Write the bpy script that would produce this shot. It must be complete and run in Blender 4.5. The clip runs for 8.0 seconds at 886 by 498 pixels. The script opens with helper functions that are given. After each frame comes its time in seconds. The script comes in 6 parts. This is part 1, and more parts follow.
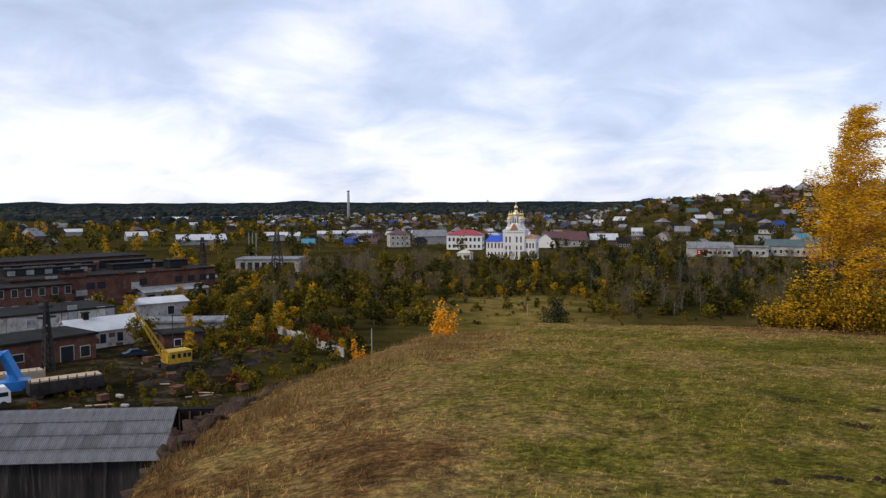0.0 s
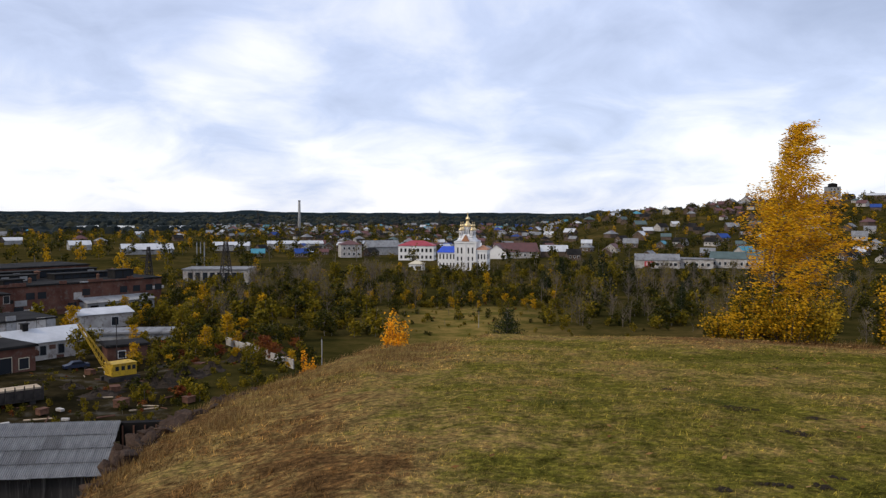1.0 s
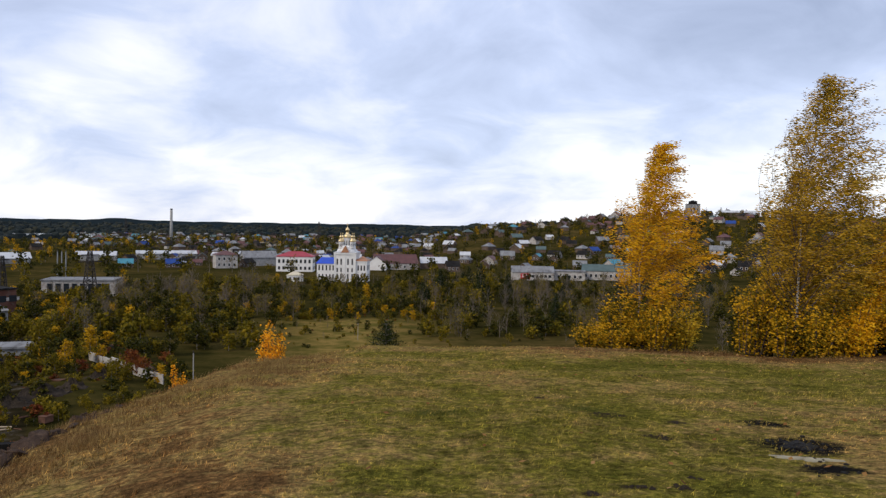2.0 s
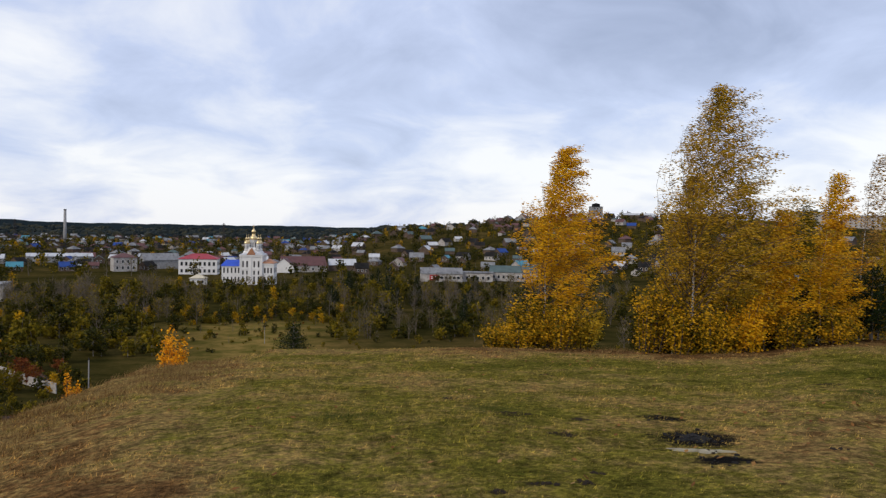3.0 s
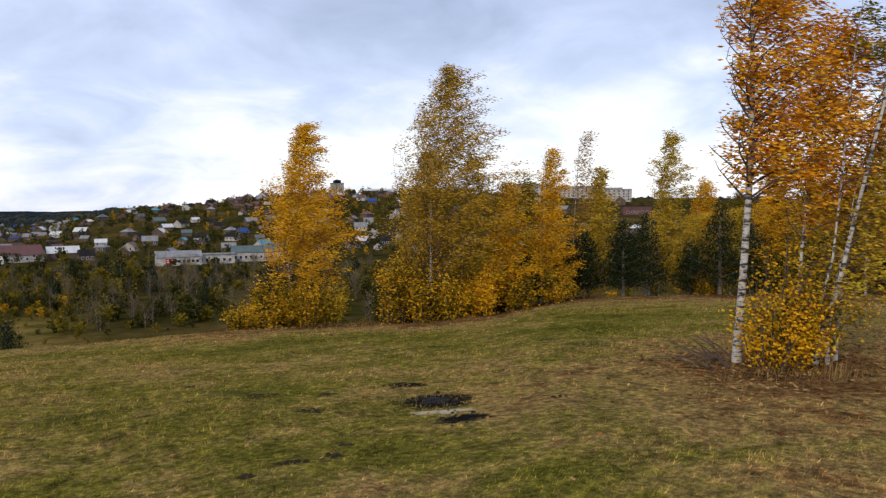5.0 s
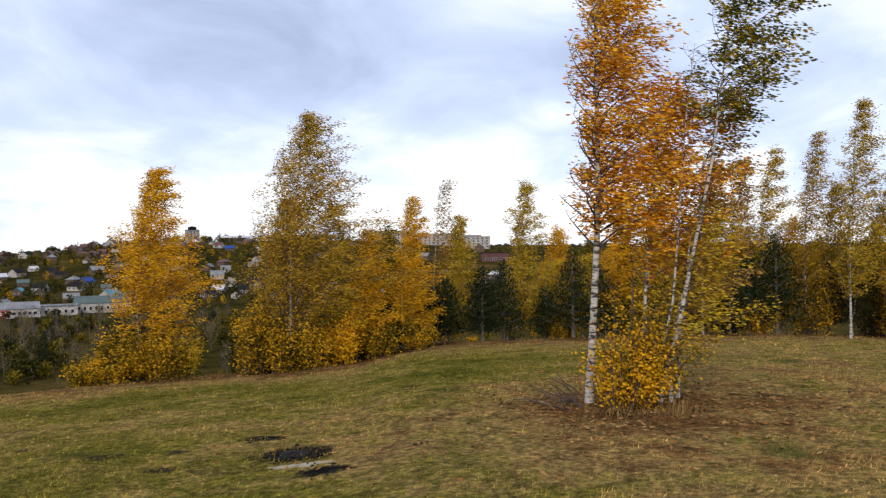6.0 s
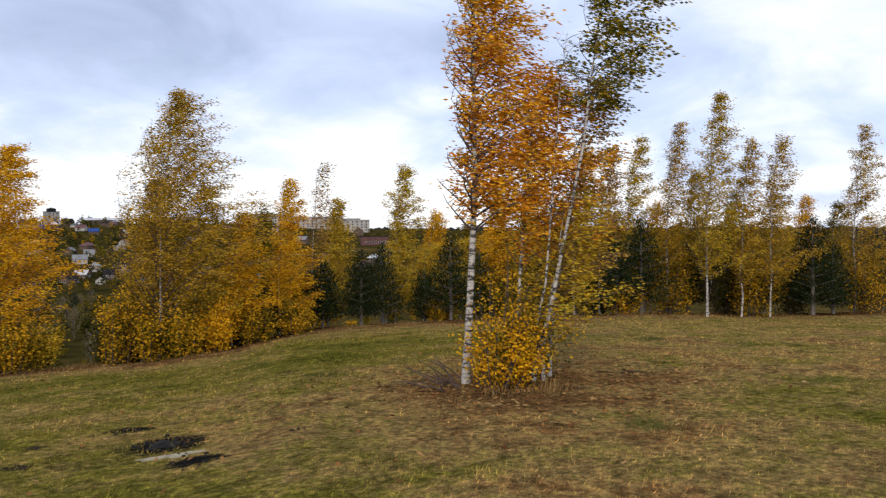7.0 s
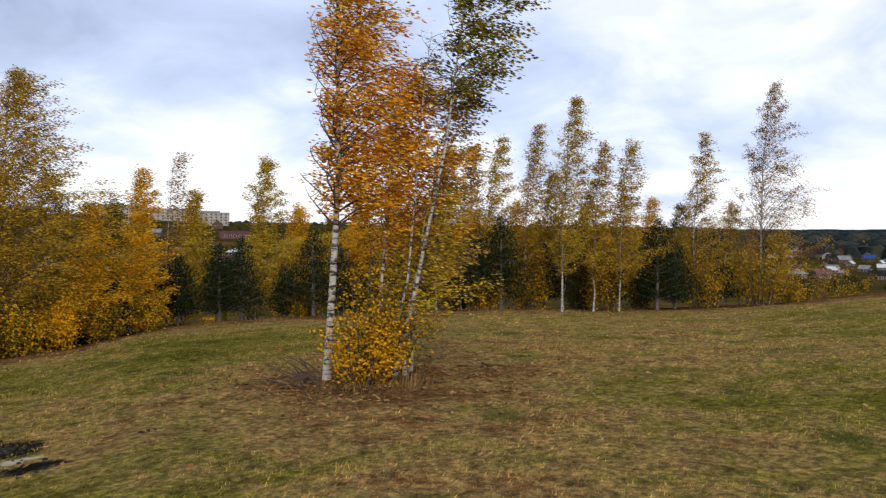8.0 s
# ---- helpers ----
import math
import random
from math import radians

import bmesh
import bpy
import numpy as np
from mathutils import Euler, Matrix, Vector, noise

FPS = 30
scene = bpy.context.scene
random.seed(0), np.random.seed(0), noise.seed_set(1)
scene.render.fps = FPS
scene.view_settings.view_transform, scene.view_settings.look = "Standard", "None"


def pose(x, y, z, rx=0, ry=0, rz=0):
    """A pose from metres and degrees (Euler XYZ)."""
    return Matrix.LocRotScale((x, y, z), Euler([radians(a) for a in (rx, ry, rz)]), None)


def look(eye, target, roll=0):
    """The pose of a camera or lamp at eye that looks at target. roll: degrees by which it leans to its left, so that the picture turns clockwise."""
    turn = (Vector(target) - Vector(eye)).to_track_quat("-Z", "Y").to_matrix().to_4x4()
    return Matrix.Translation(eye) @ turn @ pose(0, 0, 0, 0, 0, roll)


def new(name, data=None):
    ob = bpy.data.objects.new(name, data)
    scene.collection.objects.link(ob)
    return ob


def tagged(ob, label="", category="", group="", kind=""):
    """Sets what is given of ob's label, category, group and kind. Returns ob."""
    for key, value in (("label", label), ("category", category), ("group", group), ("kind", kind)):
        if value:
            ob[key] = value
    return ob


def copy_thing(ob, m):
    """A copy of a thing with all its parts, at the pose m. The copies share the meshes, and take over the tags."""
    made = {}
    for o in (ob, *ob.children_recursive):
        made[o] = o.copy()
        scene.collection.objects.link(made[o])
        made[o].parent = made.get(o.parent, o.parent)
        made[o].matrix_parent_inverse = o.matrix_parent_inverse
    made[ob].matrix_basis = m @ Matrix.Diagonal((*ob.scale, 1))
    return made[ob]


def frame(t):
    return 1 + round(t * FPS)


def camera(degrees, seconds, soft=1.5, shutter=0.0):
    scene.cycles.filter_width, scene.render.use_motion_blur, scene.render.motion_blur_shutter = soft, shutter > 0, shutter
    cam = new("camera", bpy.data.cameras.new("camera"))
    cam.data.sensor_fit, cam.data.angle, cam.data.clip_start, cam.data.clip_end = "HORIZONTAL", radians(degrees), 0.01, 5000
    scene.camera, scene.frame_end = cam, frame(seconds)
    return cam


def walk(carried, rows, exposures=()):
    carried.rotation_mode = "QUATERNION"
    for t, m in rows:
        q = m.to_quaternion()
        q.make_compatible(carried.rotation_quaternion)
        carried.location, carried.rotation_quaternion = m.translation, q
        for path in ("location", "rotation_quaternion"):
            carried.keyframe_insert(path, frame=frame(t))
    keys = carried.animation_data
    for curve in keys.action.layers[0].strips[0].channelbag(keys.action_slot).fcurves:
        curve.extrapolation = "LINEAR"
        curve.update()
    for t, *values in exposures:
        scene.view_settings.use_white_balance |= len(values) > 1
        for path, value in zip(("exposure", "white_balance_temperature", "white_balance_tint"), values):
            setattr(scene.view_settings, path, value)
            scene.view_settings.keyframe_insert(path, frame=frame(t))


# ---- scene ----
# ---- camera and its walk: a slow pan by hand from the hilltop ----
EYE = 1.65
LENS = 58.82
cam = camera(LENS, 8.0, soft=1.35)
PAN = [  # seconds, heading, pitch, roll in degrees
    (0.0, 1.34, -3.36, -0.20), (0.5, 2.96, -3.44, -0.52), (1.0, 4.86, -2.57, 0.25), (1.5, 8.23, -2.06, 0.51),
    (2.0, 13.59, -1.64, 0.99), (2.2, 15.96, -1.55, 1.05), (3.3, 21.30, -1.54, 1.19), (3.5, 22.58, -1.73, 1.33),
    (4.0, 29.53, -1.92, 1.02), (4.2, 32.71, -2.04, 0.91), (5.3, 41.34, -2.19, -0.65), (5.5, 43.88, -0.89, -0.36),
    (6.0, 48.83, 0.29, -0.83), (6.5, 53.24, -0.48, -0.98), (7.0, 57.59, -1.03, -0.76), (7.5, 63.67, -1.90, -0.12),
    (8.0, 67.47, -1.41, 0.08)]


def heading(a):
    return Vector((math.sin(radians(a)), math.cos(radians(a)), 0))


rows = []
for t, yaw, pitch, roll in PAN:
    eye = heading(yaw) * 0.1 + Vector((0, -0.1, EYE))
    way = heading(yaw) * math.cos(radians(pitch)) + Vector((0, 0, math.sin(radians(pitch))))
    rows.append((t, look(eye, eye + way, roll)))
walk(cam, rows, exposures=[(0.0, -0.05), (2.2, -0.03), (3.5, -0.24), (4.2, -0.25), (5.5, 0.17), (6.5, 0.14), (8.0, 0.04)])

# ---- sky and sun: broken overcast ----
SUN_AZ, SUN_EL = -118.0, 36.0
world = bpy.data.worlds.new("sky")
scene.world = world
world.use_nodes = True
wn, wl = world.node_tree.nodes, world.node_tree.links
wn.clear()


def wnode(kind, **kw):
    n = wn.new(kind)
    for k, v in kw.items():
        n.inputs[k].default_value = v
    return n


w_out = wn.new("ShaderNodeOutputWorld")
w_bg = wnode("ShaderNodeBackground", Strength=1.0)
w_sky = wn.new("ShaderNodeTexSky")
w_sky.sky_type, w_sky.sun_disc = "NISHITA", False
w_sky.sun_elevation, w_sky.sun_rotation = radians(SUN_EL), radians(SUN_AZ)
w_co = wn.new("ShaderNodeTexCoord")
w_sep = wn.new("ShaderNodeSeparateXYZ")
wl.new(w_co.outputs["Generated"], w_sep.inputs[0])


def wmath(op, a, b=None, clamp=False):
    n = wn.new("ShaderNodeMath")
    n.operation, n.use_clamp = op, clamp
    for i, v in enumerate((a, b)):
        if v is None:
            continue
        if isinstance(v, (int, float)):
            n.inputs[i].default_value = v
        else:
            wl.new(v, n.inputs[i])
    return n.outputs[0]


w_h = wmath("ADD", wmath("MAXIMUM", w_sep.outputs["Z"], 0.0), 0.30)
w_cmb = wn.new("ShaderNodeCombineXYZ")
wl.new(wmath("DIVIDE", w_sep.outputs["X"], w_h), w_cmb.inputs[0])
wl.new(wmath("DIVIDE", w_sep.outputs["Y"], w_h), w_cmb.inputs[1])
w_big = wnode("ShaderNodeTexNoise", Scale=0.95, Detail=3.5, Roughness=0.45, Distortion=0.25)
w_small = wnode("ShaderNodeTexNoise", Scale=2.6, Detail=8.0, Roughness=0.56, Distortion=0.5)
for n in (w_big, w_small):
    wl.new(w_cmb.outputs[0], n.inputs["Vector"])
w_mixf = wmath("ADD", wmath("MULTIPLY", w_big.outputs["Fac"], 0.6), wmath("MULTIPLY", w_small.outputs["Fac"], 0.4))
w_low = wmath("MULTIPLY", wmath("SUBTRACT", 0.24, w_sep.outputs["Z"], True), 0.38)
w_cf = wmath("ADD", w_mixf, w_low)
w_ramp = wn.new("ShaderNodeValToRGB")
el = w_ramp.color_ramp.elements
el[0].position, el[0].color = 0.33, (0.36, 0.42, 0.59, 1)
el[1].position, el[1].color = 0.61, (0.96, 0.97, 1.01, 1)
e = el.new(0.49)
e.color = (0.59, 0.67, 0.90, 1)
wl.new(w_cf, w_ramp.inputs[0])
w_skym = wn.new("ShaderNodeMixRGB")
w_skym.blend_type = "ADD"
w_skym.inputs[0].default_value = 0.02
wl.new(w_ramp.outputs[0], w_skym.inputs[1])
wl.new(w_sky.outputs[0], w_skym.inputs[2])
wl.new(w_skym.outputs[0], w_bg.inputs["Color"])
wl.new(w_bg.outputs[0], w_out.inputs[0])

sun_data = bpy.data.lights.new("sun", "SUN")
sun_data.energy, sun_data.angle, sun_data.color = 1.9, radians(10), (1.0, 0.87, 0.68)
sun = new("sun", sun_data)
sun.matrix_world = look(heading(SUN_AZ) * 50 + Vector((0, 0, 50 * math.tan(radians(SUN_EL)))), (0, 0, 0))


# ---- materials ----
class Nodes:
    """A small wrapper for node materials."""

    def __init__(self, name, rough=0.8, metal=0.0, spec=0.3):
        self.mat = bpy.data.materials.new(name)
        self.mat.use_nodes = True
        self.n, self.l = self.mat.node_tree.nodes, self.mat.node_tree.links
        self.b = self.n["Principled BSDF"]
        self.b.inputs["Roughness"].default_value = rough
        self.b.inputs["Metallic"].default_value = metal
        self.b.inputs["Specular IOR Level"].default_value = spec
        self.geo = self.n.new("ShaderNodeNewGeometry")

    def put(self, socket, v):
        if isinstance(v, (int, float, tuple)):
            socket.default_value = v if not isinstance(v, tuple) or len(v) != 3 or socket.type == "VECTOR" else (*v, 1)
        else:
            self.l.new(v, socket)

    def coords(self, kind="Object", scale=(1, 1, 1)):
        c = self.n.new("ShaderNodeTexCoord")
        m = self.n.new("ShaderNodeMapping")
        m.inputs["Scale"].default_value = scale
        self.l.new(c.outputs[kind], m.inputs[0])
        return m.outputs[0]

    def noise(self, scale, detail=4.0, vec=None, rough=0.6, dist=0.0):
        t = self.n.new("ShaderNodeTexNoise")
        t.inputs["Scale"].default_value, t.inputs["Detail"].default_value = scale, detail
        t.inputs["Roughness"].default_value, t.inputs["Distortion"].default_value = rough, dist
        self.l.new(vec if vec is not None else self.geo.outputs["Position"], t.inputs["Vector"])
        return t.outputs["Fac"]

    def ramp(self, fac, stops):
        r = self.n.new("ShaderNodeValToRGB")
        els = r.color_ramp.elements
        while len(els) < len(stops):
            els.new(0.5)
        for e, (p, c) in zip(els, stops):
            e.position, e.color = p, (*c, 1) if isinstance(c, tuple) else (c, c, c, 1)
        self.l.new(fac, r.inputs[0])
        return r.outputs[0]

    def mix(self, fac, a, b, mode="MIX"):
        m = self.n.new("ShaderNodeMixRGB")
        m.blend_type = mode
        self.put(m.inputs[0], fac)
        self.put(m.inputs[1], a)
        self.put(m.inputs[2], b)
        return m.outputs[0]

    def math(self, op, a, b=0.0, clamp=False):
        m = self.n.new("ShaderNodeMath")
        m.operation, m.use_clamp = op, clamp
        self.put(m.inputs[0], a)
        self.put(m.inputs[1], b)
        return m.outputs[0]

    def color(self, c):
        self.put(self.b.inputs["Base Color"], c)
        return self

    def bump(self, h, strength=0.3, distance=0.02):
        b = self.n.new("ShaderNodeBump")
        b.inputs["Strength"].default_value, b.inputs["Distance"].default_value = strength, distance
        self.l.new(h, b.inputs["Height"])
        self.l.new(b.outputs[0], self.b.inputs["Normal"])
        return self

    def attr(self, name):
        a = self.n.new("ShaderNodeAttribute")
        a.attribute_name = name
        return a.outputs["Fac"]


def surface(name, c1, c2, scale=3.0, fine=40.0, rough=0.85, metal=0.0, bump=0.2, dist=0.02, stain=None, stretch=(1, 1, 1)):
    """Two-scale mottled surface."""
    m = Nodes(name, rough, metal, 0.3 if rough < 0.7 else 0.08)
    vec = m.coords("Object", stretch)
    big, small = m.noise(scale, 5, vec), m.noise(fine, 3, vec)
    col = m.mix(m.ramp(big, [(0.35, 0.0), (0.65, 1.0)]), c1, c2)
    col = m.mix(m.math("MULTIPLY", small, 0.35), col, tuple(x * 0.45 for x in c1))
    if stain:
        col = m.mix(m.ramp(m.noise(scale * 2.3, 6, vec, 0.7), [(0.52, 0.0), (0.66, 0.85)]), col, stain)
    m.color(col).bump(small, bump, dist)
    return m.mat


def leafy(name, stops, rough=0.55, sheer=0.18, spread=0.5):
    """Leaves: the tone differs from leaf to leaf and in drifts through the crown."""
    m = Nodes(name, rough, 0.0, 0.06)
    drift = m.math("ADD", m.math("MULTIPLY", m.math("SUBTRACT", m.noise(spread * 3.0, 3), 0.5), 2.2), 0.5)
    f = m.math("ADD", m.math("MULTIPLY", m.geo.outputs["Random Per Island"], 0.55), m.math("MULTIPLY", drift, 0.45))
    col = m.ramp(f, stops)
    m.color(col)
    tr = m.n.new("ShaderNodeBsdfTranslucent")
    m.l.new(col, tr.inputs["Color"])
    mx = m.n.new("ShaderNodeMixShader")
    mx.inputs[0].default_value = sheer
    m.l.new(m.b.outputs[0], mx.inputs[1])
    m.l.new(tr.outputs[0], mx.inputs[2])
    m.l.new(mx.outputs[0], m.n["Material Output"].inputs[0])
    return m.mat


def turf_colour(m, lush):
    """Worn hilltop turf: green sward, straw and bare brown earth in drifts."""
    broad, mid, fine = m.noise(0.16, 5, None, 0.6, 0.4), m.noise(0.9, 5, None, 0.65), m.noise(7.0, 5, None, 0.7)
    f = m.math("ADD", m.math("MULTIPLY", broad, 0.34), m.math("ADD", m.math("MULTIPLY", mid, 0.36), m.math("MULTIPLY", fine, 0.30)))
    f = m.math("ADD", m.math("MULTIPLY", m.math("SUBTRACT", f, 0.5), 2.1), 0.5)
    f = m.math("ADD", f, m.math("MULTIPLY", lush, 0.17))
    col = m.ramp(f, [(0.16, (0.080, 0.043, 0.018)), (0.33, (0.145, 0.082, 0.032)), (0.46, (0.245, 0.168, 0.062)), (0.54, (0.185, 0.144, 0.042)),
                     (0.66, (0.126, 0.114, 0.020)), (0.85, (0.058, 0.064, 0.009))])
    speck, clump = m.noise(13.0, 5, None, 0.8), m.noise(3.2, 5, None, 0.7, 0.6)
    col = m.mix(1.0, col, m.ramp(speck, [(0.36, (0.38, 0.38, 0.38)), (0.5, (0.92, 0.92, 0.92)), (0.64, (1.9, 1.82, 1.65))]), "MULTIPLY")
    col = m.mix(1.0, col, m.ramp(clump, [(0.34, (0.55, 0.56, 0.55)), (0.48, (1.0, 1.0, 1.0)), (0.66, (1.42, 1.36, 1.25))]), "MULTIPLY")
    return col, fine


# scorched and turned earth: heading, distance, width and depth
STAINS = [(38.4, 8.3, 1.0, 1.0), (40.5, 7.3, 0.62, 0.5), (36.3, 9.5, 0.6, 0.5), (25.7, 9.2, 0.5, 0.45), (30.5, 9.1, 0.26, 0.3), (29.6, 8.0, 0.42, 0.2), (21.1, 10.4, 0.34, 0.2),
          (24.9, 5.8, 0.2, 0.14), (27.8, 6.05, 0.26, 0.14), (31.2, 6.2, 0.22, 0.14), (67.3, 10.0, 0.5, 0.3), (71.4, 11.4, 0.5, 0.4), (46.6, 13.0, 0.5, 0.5)]


def ground_material():
    m = Nodes("turf_and_earth", 0.95, 0.0, 0.0)
    col, fine = turf_colour(m, m.attr("lush"))
    grit = m.noise(45.0, 4, None, 0.75)
    near = m.mix(m.math("MULTIPLY", m.ramp(grit, [(0.4, 0.0), (0.7, 1.0)]), 0.4), col, (0.05, 0.035, 0.02))
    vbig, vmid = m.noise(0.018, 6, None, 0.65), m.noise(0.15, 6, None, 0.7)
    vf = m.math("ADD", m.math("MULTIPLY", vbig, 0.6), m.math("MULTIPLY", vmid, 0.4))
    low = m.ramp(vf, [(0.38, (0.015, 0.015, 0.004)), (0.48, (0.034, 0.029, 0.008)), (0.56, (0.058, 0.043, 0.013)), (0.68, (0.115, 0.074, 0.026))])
    # far ground: blue-dark tone with the haze of distance put into the colour
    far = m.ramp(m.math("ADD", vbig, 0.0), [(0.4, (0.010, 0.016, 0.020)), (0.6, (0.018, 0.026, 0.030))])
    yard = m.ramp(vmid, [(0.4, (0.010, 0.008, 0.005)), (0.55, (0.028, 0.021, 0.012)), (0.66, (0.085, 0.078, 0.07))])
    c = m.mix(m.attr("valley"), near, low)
    c = m.mix(m.attr("yard"), c, yard)
    c = m.mix(m.attr("meadow"), c, m.ramp(vmid, [(0.4, (0.085, 0.074, 0.016)), (0.6, (0.20, 0.135, 0.04))]))
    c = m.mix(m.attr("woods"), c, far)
    for group, tone, most in ((STAINS[:3], (0.012, 0.011, 0.010), 1.0), (STAINS[3:], (0.034, 0.025, 0.017), 0.8)):
        spots = None
        for sa, sr, sw, sd in group:
            q = heading(sa) * sr
            mp = m.n.new("ShaderNodeMapping")
            mp.vector_type = "TEXTURE"
            mp.inputs["Location"].default_value = q
            mp.inputs["Rotation"].default_value = (0, 0, radians(-sa))
            mp.inputs["Scale"].default_value = (sw / 2, sd / 2, 5.0)
            m.l.new(m.geo.outputs["Position"], mp.inputs[0])
            ln = m.n.new("ShaderNodeVectorMath")
            ln.operation = "LENGTH"
            m.l.new(mp.outputs[0], ln.inputs[0])
            one = m.math("SUBTRACT", 1.25, ln.outputs["Value"], True)
            spots = one if spots is None else m.math("MAXIMUM", spots, one)
        burn = m.math("ADD", spots, m.math("MULTIPLY", m.math("SUBTRACT", m.noise(9.0, 5, None, 0.75), 0.5), 1.8))
        burn = m.math("MULTIPLY", m.ramp(burn, [(0.25, 0.0), (0.65, most)]), m.ramp(spots, [(0.0, 0.0), (0.12, 1.0)]))
        c = m.mix(burn, c, tone)
    m.color(c).bump(m.math("ADD", m.math("MULTIPLY", fine, 1.0), m.math("MULTIPLY", grit, 0.4)), 0.9, 0.06)
    return m.mat


M_GROUND = ground_material()


def blade_material():
    m = Nodes("grass_blades", 0.8, 0.0, 0.05)
    col, fine = turf_colour(m, m.attr("lush"))
    rnd = m.geo.outputs["Random Per Island"]
    tone = m.ramp(rnd, [(0.0, (0.55, 0.55, 0.5)), (0.55, (1.25, 1.2, 1.05)), (1.0, (2.6, 2.35, 1.9))])
    m.color(m.mix(1.0, col, tone, "MULTIPLY"))
    return m.mat


M_BLADE = blade_material()


def bark_birch():
    m = Nodes("birch_bark", 0.75, 0.0, 0.25)
    v = m.coords("Object", (3.0, 3.0, 16.0))
    v2 = m.coords("Object", (2.0, 2.0, 5.0))
    dash, blot = m.noise(1.6, 4, v, 0.6), m.noise(1.5, 5, v2, 0.7)
    base = m.mix(m.noise(6.0, 4), (0.34, 0.31, 0.275), (0.54, 0.51, 0.465))
    c = m.mix(m.ramp(dash, [(0.51, 0.0), (0.58, 1.0)]), base, (0.035, 0.03, 0.028))
    c = m.mix(m.ramp(blot, [(0.53, 0.0), (0.62, 1.0)]), c, (0.06, 0.05, 0.045))
    m.color(c).bump(dash, 0.4, 0.01)
    return m.mat


M_BIRCH = bark_birch()
M_TWIG = surface("dark_twigs", (0.06, 0.045, 0.04), (0.12, 0.09, 0.08), 4, 30)
M_GREYBARK = surface("grey_bark", (0.14, 0.125, 0.11), (0.24, 0.215, 0.19), 2, 12)
M_ORANGE = leafy("orange_birch_leaves", [(0.15, (0.3400, 0.0950, 0.0080)), (0.40, (0.6200, 0.2300, 0.0120)), (0.62, (0.7700, 0.3850, 0.0190)), (0.88, (0.6600, 0.4500, 0.0550))])
M_GOLD = leafy("golden_birch_leaves", [(0.12, (0.2300, 0.1000, 0.0050)), (0.38, (0.5400, 0.2500, 0.0070)), (0.62, (0.7400, 0.4000, 0.0110)), (0.90, (0.4000, 0.3000, 0.0180))])
M_OLIVE = leafy("olive_birch_leaves", [(0.15, (0.1000, 0.0760, 0.0060)), (0.40, (0.3000, 0.1850, 0.0120)), (0.62, (0.5200, 0.2900, 0.0180)), (0.88, (0.3800, 0.2600, 0.0350))])
M_UNDER = leafy("undergrowth_leaves", [(0.20, (0.0360, 0.0360, 0.0040)), (0.42, (0.1800, 0.1250, 0.0080)), (0.58, (0.4600, 0.2500, 0.0100)), (0.85, (0.6400, 0.3400, 0.0140))])
M_GREENTOP = leafy("green_gold_birch_leaves", [(0.2, (0.0352, 0.0430, 0.0058)), (0.45, (0.1056, 0.1021, 0.0108)), (0.6, (0.2581, 0.1935, 0.0144)), (0.85, (0.5278, 0.3441, 0.0252))])
M_YELLOWGREEN = leafy("yellow_green_leaves", [(0.15, (0.1520, 0.1202, 0.0095)), (0.45, (0.3990, 0.2497, 0.0158)), (0.65, (0.5510, 0.3515, 0.0252)), (0.9, (0.3230, 0.2960, 0.0315))])
M_RUST = leafy("pale_rust_leaves", [(0.15, (0.1795, 0.0824, 0.0137)), (0.5, (0.3427, 0.1853, 0.0353)), (0.85, (0.4080, 0.2608, 0.0627))])
M_PINE = leafy("pine_needles", [(0.2, (0.0060, 0.0120, 0.0036)), (0.5, (0.0130, 0.0230, 0.0063)), (0.9, (0.0300, 0.0380, 0.0090))], 0.6, 0.12)
M_DARKGREEN = leafy("dark_green_leaves", [(0.2, (0.0150, 0.0180, 0.0029)), (0.5, (0.0372, 0.0382, 0.0048)), (0.85, (0.0827, 0.0660, 0.0073))], 0.6, 0.2, 0.1)
M_VOLIVE = leafy("olive_leaves", [(0.2, (0.0520, 0.0460, 0.0040)), (0.5, (0.1400, 0.1080, 0.0080)), (0.85, (0.2500, 0.1700, 0.0120))], 0.6, 0.25, 0.1)
M_VGOLD = leafy("yellow_leaves", [(0.2, (0.2000, 0.1150, 0.0050)), (0.5, (0.4500, 0.2550, 0.0079)), (0.85, (0.6600, 0.3750, 0.0140))], 0.6, 0.3, 0.1)
M_VRED = leafy("russet_leaves", [(0.2, (0.0880, 0.0200, 0.0080)), (0.5, (0.1760, 0.0480, 0.0160)), (0.85, (0.2640, 0.1120, 0.0240))], 0.6, 0.25, 0.1)
M_VORANGE = leafy("bright_orange_leaves", [(0.2, (0.5175, 0.1955, 0.0100)), (0.5, (0.8280, 0.3680, 0.0150)), (0.85, (0.9000, 0.5175, 0.0300))], 0.6, 0.3, 0.1)
M_BARETWIG = surface("bare_grey_twigs", (0.10, 0.08, 0.06), (0.19, 0.155, 0.12), 0.5, 4)
M_LITTER = leafy("fallen_leaves", [(0.15, (0.0900, 0.0350, 0.0120)), (0.5, (0.2100, 0.0980, 0.0300)), (0.85, (0.3600, 0.2310, 0.0900))], 0.8, 0.1)
M_SOIL = surface("bare_dark_soil", (0.022, 0.017, 0.014), (0.055, 0.042, 0.03), 6, 50, 0.95, 0, 0.6, 0.03)
M_ASH = surface("pale_ash", (0.22, 0.20, 0.15), (0.34, 0.31, 0.22), 8, 60, 0.95)
M_CHAR = surface("charcoal", (0.008, 0.008, 0.008), (0.03, 0.028, 0.026), 10, 60, 0.8)
